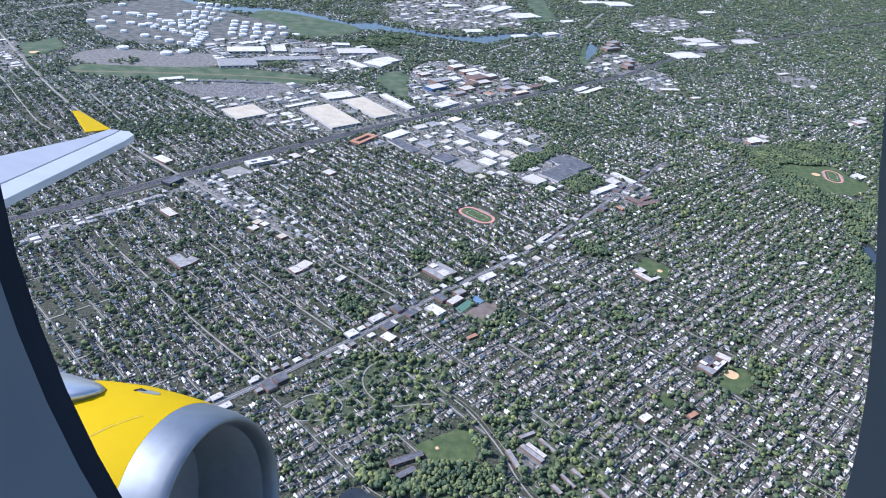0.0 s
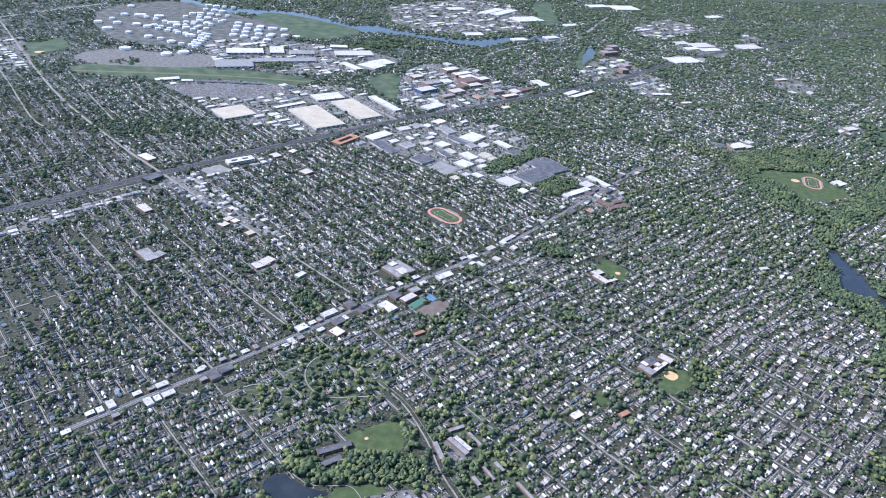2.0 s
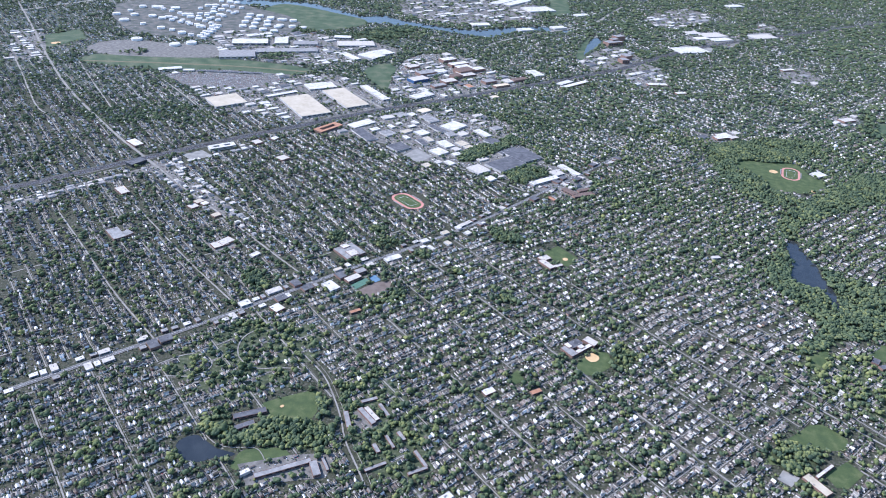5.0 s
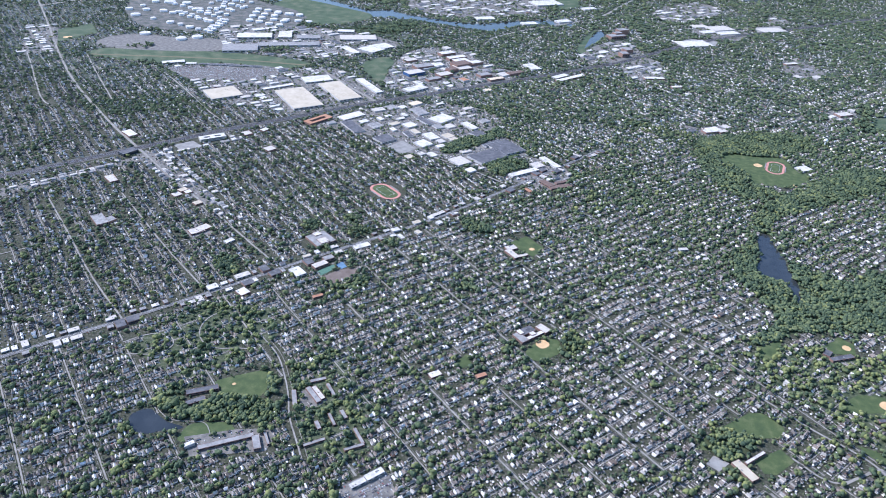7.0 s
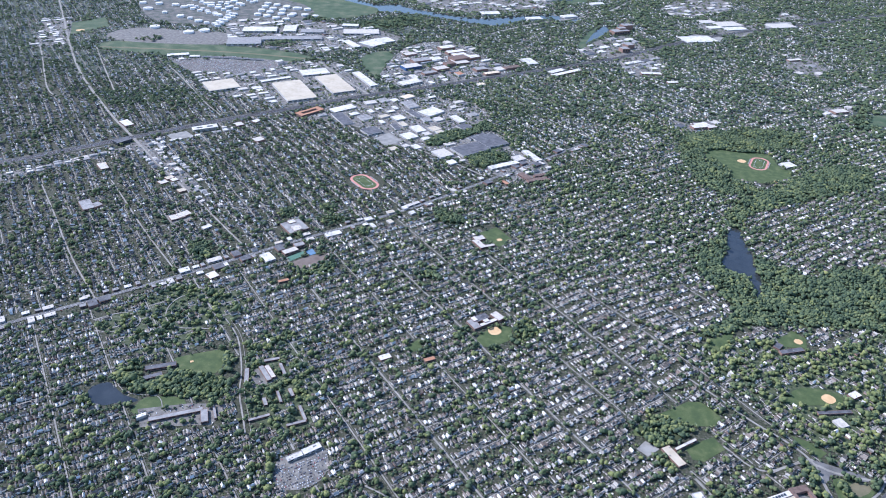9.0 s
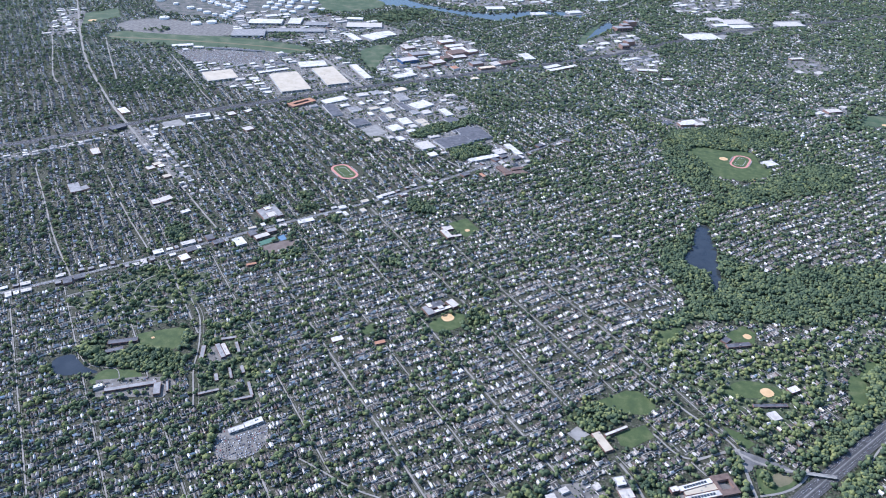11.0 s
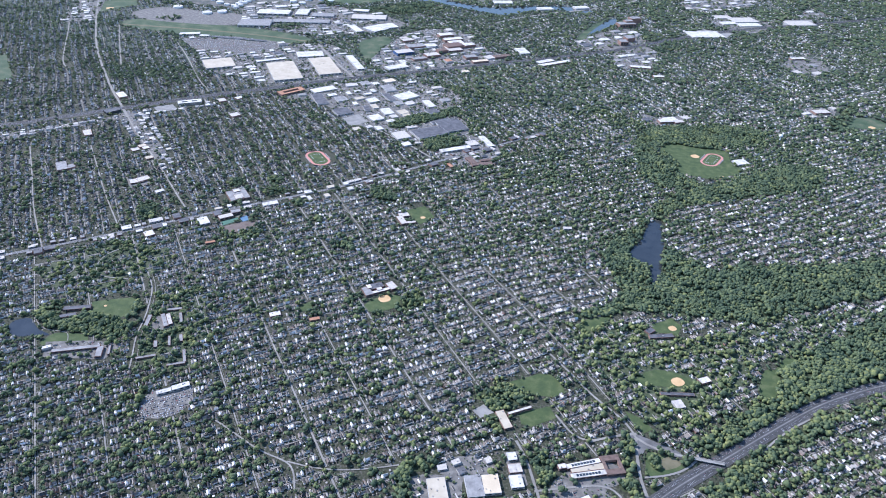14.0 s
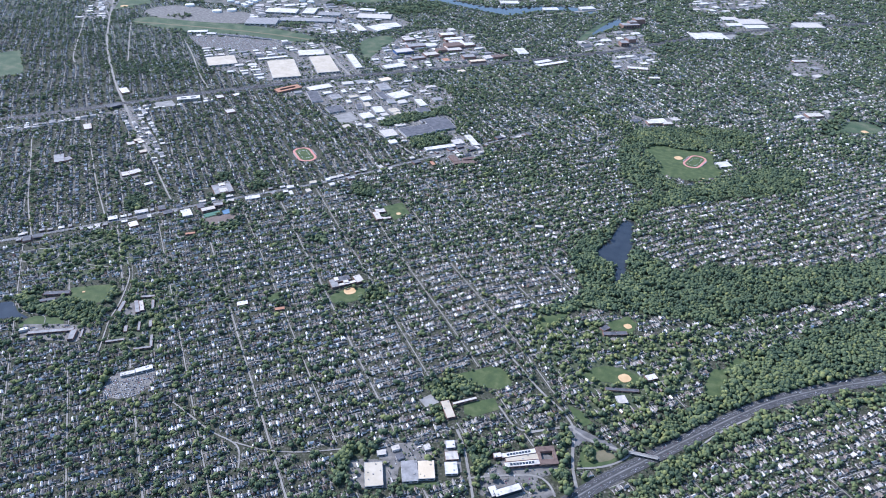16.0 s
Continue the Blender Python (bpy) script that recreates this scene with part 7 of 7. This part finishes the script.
n = 150000
cu, cv = rng.uniform(-200, 1900, n), rng.uniform(-250, 1500, n)
cu, cv = np.round(cu / 0.8) * 0.8, np.round(cv / 3.4) * 3.4
x, y = plan(cu, cv)
row = (np.sin(x / 13) + np.sin(y / 17 + x / 31)) > -0.2
ok = in_view(x, y) & ((use_at(x, y) == 3) & row) & (rng.random(n) < 0.6)
x, y = x[ok], y[ok]
for x0, x1, y0, y1, n in ((125, 180, 262, 320, 1100), (-510, -265, 1140, 1250, 7000)):
    cu, cv = rng.uniform(x0, x1, n), rng.uniform(y0, y1, n)
    cu, cv = np.round((cu + cv) * math.sqrt(0.5) / 0.8) * 0.8, np.round((cv - cu) * math.sqrt(0.5) / 2.6) * 2.6
    cx, cy = (cu - cv) * math.sqrt(0.5), (cu + cv) * math.sqrt(0.5)
    ok = (use_at(cx, cy) == 8) & (rng.random(n) < 0.75)
    x, y = np.append(x, cx[ok]), np.append(y, cy[ok])
tagged(new("parked_cars", cars_mesh("parked_cars", x, y, np.full(len(x), radians(135)))), "rows of cars parked on paved lots", "cars", kind="stuff")
# trailers and containers on the works' yards
n = 60000
tx, ty = rng.uniform(-900, 900, n), rng.uniform(250, 1500, n)
free = use_at(tx, ty) == 3
for dx, dy in ((2.5, 0), (-2.5, 0), (0, 2.5), (0, -2.5)):
    free &= use_at(tx + dx, ty + dy) == 3
tx, ty = tx[free][:2600], ty[free][:2600]
n = len(tx)
tagged(new("trailers", houses_mesh("trailers", tx, ty, radians(45) + rng.integers(0, 2, n) * np.pi / 2 + rng.normal(0, 0.03, n), rng.uniform(0.7, 1.3, n), rng.uniform(2.0, 4.2, n), rng.uniform(0.7, 1.2, n), np.full(n, 0.12), np.zeros(n, bool))), "trailers, containers and small sheds on paved yards", "trailers", kind="stuff")
# cars at the kerbs of the streets
n = 4000
pick = rng.integers(0, len(hx), n)
pick = pick[(hy[pick] < 700) & (way[pick] == 0)]
sgn = np.where(side[pick] > 0, -1, 1) * rng.uniform(2.9, 3.2, len(pick))
x, y = hx[pick] - sgn * C45 + rng.uniform(-1, 1, len(pick)) * C45, hy[pick] + sgn * C45
tagged(new("kerb_cars", cars_mesh("kerb_cars", x, y, np.full(len(x), radians(45)))), "cars parked at the kerbs of side streets", "cars", kind="stuff")
xs, ys, an = [], [], []
for k in (-4.9, -3.4, -1.9, 1.9, 3.4, 4.9):
    a, _ = ribbon_points(HIGHWAY, k)
    for (xa, ya), (xb, yb) in zip(a[:-1], a[1:]):
        for _ in range(int(rng.poisson(math.hypot(xb - xa, yb - ya) / 15))):
            f = rng.random()
            xs.append(xa + (xb - xa) * f), ys.append(ya + (yb - ya) * f), an.append(math.atan2(yb - ya, xb - xa))
car_meshes = []
for nm, mat, z0, z1, ax, ay, shift in (("body", M_CAR_ONE, 0.06, 0.24, 0.62, 0.26, 0.0), ("cabin", M_GLASS, 0.24, 0.40, 0.32, 0.21, -0.05)):
    bm = bmesh.new()
    box(bm, shift - ax, shift + ax, -ay, ay, z0, z1, 0.05)
    first = part(nm, bm, mat, None)
    car_meshes.append((nm, first.data))
    bpy.data.objects.remove(first)
for x, y, a in zip(xs, ys, an):
    ob = thing("car", pose(x, y, 0.24, 0, 0, math.degrees(a)), "car driving on the asphalt highway", "car", "cars on the highway")
    for nm, me in car_meshes:
        o = new(nm, me)
        o.parent = ob


# ---- the airliner, as it stands at the start of the flight: cabin window, wing and engine ----
M_CABIN = material("cabin_panel", [(0.2, (0.15, 0.165, 0.17)), (0.8, (0.19, 0.207, 0.213))], 3.0, 0.6)
M_SEAL = material("black_window_seal", [(0.2, (0.022, 0.027, 0.036)), (0.8, (0.034, 0.041, 0.052))], 3.0, 0.95, spec=0.05)
M_WING = material("pale_grey_wing_paint", [(0.2, (0.40, 0.40, 0.41)), (0.8, (0.48, 0.48, 0.485))], 0.8, 0.5, spec=0.3)
M_SLAT = material("bare_metal_slat", [(0.2, (0.5, 0.5, 0.5)), (0.8, (0.6, 0.6, 0.595))], 0.8, 0.45, spec=0.3)
M_YELLOW = material("yellow_cowl_paint", [(0.2, (0.52, 0.345, 0.0)), (0.8, (0.56, 0.375, 0.001))], 0.8, 0.6, spec=0.02)
M_LIP = material("polished_intake_lip", [(0.2, (0.2, 0.22, 0.235)), (0.8, (0.28, 0.3, 0.315))], 2.0, 0.56, metal=1.0)
M_DUCT = material("dark_intake_duct", [(0.2, (0.2, 0.205, 0.2)), (0.8, (0.28, 0.28, 0.275))], 2.0, 0.5)
M_PYLON = material("silver_fairing", [(0.2, (0.4, 0.41, 0.42)), (0.8, (0.52, 0.53, 0.54))], 1.5, 0.4, metal=0.8)
M_LINE = material("panel_gap", [(0.2, (0.12, 0.13, 0.14)), (0.8, (0.18, 0.19, 0.2))], 2.0, 0.7)

airliner = thing("airliner", look(*PATH[0][1:]), "airliner with a yellow engine cowl, grey wing and cabin window", "airliner")
F0 = 784 / math.tan(radians(32.5))


def cabin_point(x, y, d):
    """A place seen from the seat, by its bearing and its depth."""
    return Vector(((x - 784) / F0 * d, (441 - y) / F0 * d, -d))


def window_ring(name, inner, outer, d0, d1, mat, label):
    bm = bmesh.new()
    rings = []
    for grow, d in ((inner, d0), (outer, d1)):
        ring = []
        for i in range(64):
            a = 2 * math.pi * i / 64
            y = 60 + 1340 * math.sin(a)
            c = 780 + 0.125 * min(max(0.0, y - 365), 640) * (1.0 if math.cos(a) < 0 else 1.35)
            ring.append(bm.verts.new(cabin_point(c + (796 + grow(a)) * math.cos(a), y + grow(a) * math.sin(a), d)))
        rings.append(ring)
    for i in range(64):
        j = (i + 1) % 64
        bm.faces.new((rings[0][i], rings[0][j], rings[1][j], rings[1][i]))
    bmesh.ops.recalc_face_normals(bm, faces=bm.faces)
    for f in bm.faces:
        f.smooth = True
    return part(name, bm, mat, airliner, label)


def swell(right, left):
    return lambda a: right + (left - right) * (0.5 - 0.5 * math.cos(a))


window_ring("window_seal", swell(0, 0), swell(40, 80), 0.118, 0.108, M_SEAL, "black rubber seal of the window")
# added ring along the sight lines, unseen, blocks sun from the right reveal
window_ring("outer_window_frame", swell(42, 82), swell(46, 90), 0.118, 0.152, M_SEAL, "unseen black ring outside the window that blocks the sun")
window_ring("window_reveal", swell(-6, 44), swell(420, 420), 0.106, 0.082, M_CABIN, "smooth grey moulded window reveal")
window_ring("cabin_panel", swell(420, 420), swell(900, 900), 0.082, 0.080, M_CABIN, "grey moulded cabin wall panel")


def sun_screen():
    """An unseen curved screen beside and over the seat, added to shade the reveal."""
    bm = bmesh.new()
    rows = []
    for z in (-0.07, 0.2, 0.6):
        rows.append([bm.verts.new((-0.42 + 0.5 * (1 - math.cos(a)), -0.35 + 0.95 * math.sin(a), z)) for a in (radians(12 * i) for i in range(8))])
    for p, q in zip(rows[:-1], rows[1:]):
        for i in range(7):
            bm.faces.new((p[i], p[i + 1], q[i + 1], q[i])).smooth = True
    ext = bmesh.ops.extrude_face_region(bm, geom=bm.faces[:])
    bmesh.ops.translate(bm, vec=(-0.03, 0.01, 0), verts=[g for g in ext["geom"] if isinstance(g, bmesh.types.BMVert)])
    bmesh.ops.recalc_face_normals(bm, faces=bm.faces)
    return part("cabin_lining", bm, M_CABIN, airliner, "unseen grey curved screen that keeps sun off the window reveal")


sun_screen()


def slab(name, corners, thick, mat, parent, label=""):
    bm = bmesh.new()
    f = bm.faces.new([bm.verts.new(c) for c in corners])
    ext = bmesh.ops.extrude_face_region(bm, geom=[f])
    bmesh.ops.translate(bm, vec=thick, verts=[g for g in ext["geom"] if isinstance(g, bmesh.types.BMVert)])
    bmesh.ops.recalc_face_normals(bm, faces=bm.faces)
    bmesh.ops.bevel(bm, geom=bm.edges[:], offset=0.0015, segments=2, affect='EDGES')
    return part(name, bm, mat, parent, label)


def on_plane(a, b, c):
    """Bearings carried onto the plane through three places."""
    n = (b - a).cross(c - a)

    def at(x, y):
        way = cabin_point(x, y, 1.0)
        return way * (n.dot(a) / n.dot(way))
    return at


TOP = on_plane(cabin_point(214, 233, 4.6), cabin_point(-60, 387, 2.8), cabin_point(-320, 343, 2.55))
wing = slab("wing", [TOP(*p) for p in ((-320, 343), (0, 276), (150, 243), (192, 229), (212, 230), (200, 237), (-60, 352), (-320, 468))], (0.0, -0.05, 0.0), M_WING, airliner, "pale grey swept wing")
slab("leading_edge_slat", [TOP(*p) for p in ((-320, 470), (-60, 354), (201, 238), (214, 231), (230, 233), (237, 239), (222, 249), (-60, 387), (-320, 512))], (0.0, -0.04, 0.0), M_SLAT, wing, "bright metal slat along the leading edge")
FENCE = on_plane(cabin_point(152, 234, 4.3), cabin_point(197, 229, 4.6), cabin_point(128, 196, 4.95))
slab("winglet", [FENCE(*p) for p in ((152, 234), (136, 208), (128, 196), (140, 196), (168, 212), (197, 229))], (-0.02, 0.0, -0.03), M_YELLOW, wing, "yellow upturned wing tip")

# the engine turns about its own axis
LIP = cabin_point(403, 914, 1.94)
AXIS = Vector((0.945, 0.03, 0.325)).normalized()
SIDE = AXIS.cross(Vector((0, 1, 0))).normalized()
RISE = SIDE.cross(AXIS).normalized()


def revolved(name, profile, mat, parent, label="", segments=72):
    """A ring of revolution about the engine's axis: (distance behind the lip, radius), in true metres."""
    bm = bmesh.new()
    k = 0.2757
    rows = []
    for s, r in profile:
        rows.append([bm.verts.new(LIP + k * (AXIS * -s + r * (SIDE * math.cos(2 * math.pi * i / segments) + RISE * math.sin(2 * math.pi * i / segments)))) for i in range(segments)])
    for a, b in zip(rows[:-1], rows[1:]):
        for i in range(segments):
            j = (i + 1) % segments
            f = bm.faces.new((a[i], a[j], b[j], b[i]))
            f.smooth = True
    bmesh.ops.recalc_face_normals(bm, faces=bm.faces)
    return part(name, bm, mat, parent, label)


COWL = [(0.46, 1.105), (0.62, 1.145), (0.9, 1.2), (1.3, 1.262), (1.8, 1.295), (2.3, 1.28)]
cowl = revolved("engine_cowl", COWL, M_YELLOW, airliner, "bright yellow engine cowl")
lip_arc = [(0.46, 1.104), (0.2, 1.05), (0.08, 1.01), (0.02, 0.98), (0.0, 0.955), (0.02, 0.93), (0.08, 0.905), (0.18, 0.89)]
revolved("intake_lip", lip_arc, M_LIP, cowl, "polished metal intake lip")
revolved("intake_duct", [(0.18, 0.89), (0.6, 0.86), (1.05, 0.88)], M_DUCT, cowl, "dark intake duct")
revolved("fan", [(1.05, 0.88), (1.0, 0.3), (0.85, 0.18), (0.7, 0.02)], M_DUCT, cowl, "dark fan and spinner")
revolved("reverser_sleeve", [(2.3, 1.278), (2.9, 1.15), (3.6, 0.95), (3.7, 0.6)], M_SLAT, cowl, "grey thrust reverser sleeve")
bm = bmesh.new()
bmesh.ops.create_uvsphere(bm, u_segments=24, v_segments=14, radius=1.0)
for v in bm.verts:
    v.co = LIP + 0.2757 * (AXIS * (-2.85 + 1.55 * v.co.x) + RISE * (1.15 + 0.115 * v.co.x + (0.37 - 0.2 * v.co.x) * v.co.z) + SIDE * (0.3 + (0.6 - 0.1 * v.co.x) * v.co.y))
for f in bm.faces:
    f.smooth = True
part("pylon", bm, M_PYLON, cowl, "smooth grey pylon fairing")


def on_cowl(s, angle, lift=0.0):
    """A place on the cowl's skin, by the distance behind the lip and the angle round the axis."""
    a = radians(angle)
    return LIP + 0.2757 * (AXIS * -s + (float(np.interp(s, *zip(*COWL))) + lift) * (SIDE * -math.cos(a) + RISE * math.sin(a)))


for nm, ring, mat, label in (
    ("cowl_vent", [(0.84, 88), (0.88, 90.4), (1.0, 91.4), (1.08, 91), (1.08, 87), (1.0, 86), (0.88, 86.2)], M_PYLON, "small pale scoop"),
    ("vent_opening", [(1.0, 88.6), (1.12, 91.6), (1.12, 86.4)], M_SEAL, "dark mouth of the scoop"),
):
    bm = bmesh.new()
    f = bm.faces.new([bm.verts.new(on_cowl(s, a, 0.008 if mat is M_PYLON else 0.012)) for s, a in ring])
    ext = bmesh.ops.extrude_face_region(bm, geom=[f])
    bmesh.ops.translate(bm, vec=RISE * -0.004, verts=[g for g in ext["geom"] if isinstance(g, bmesh.types.BMVert)])
    bmesh.ops.recalc_face_normals(bm, faces=bm.faces)
    part(nm, bm, mat, cowl, label)

# seams between the cowl's panels
def cowl_seam(s0, s1, a0, a1):
    """A thin dark joint along the cowl, from one distance and angle to another."""
    bm = bmesh.new()
    n = 10
    rows = []
    for i in range(n + 1):
        f = i / n
        mid = on_cowl(s0 + (s1 - s0) * f, a0 + (a1 - a0) * f, 0.005)
        side = (AXIS if abs(a1 - a0) > 4 else AXIS.cross(mid - LIP).normalized()) * 0.0009
        rows.append((bm.verts.new(mid - side), bm.verts.new(mid + side)))
    for p, q in zip(rows[:-1], rows[1:]):
        bm.faces.new((p[0], p[1], q[1], q[0]))
    return part("panel_seam", bm, M_LINE, cowl)


cowl_seam(0.66, 0.8, 111, 119)
cowl_seam(0.82, 1.02, 120, 132)
cowl_seam(1.55, 1.55, 97, 128)
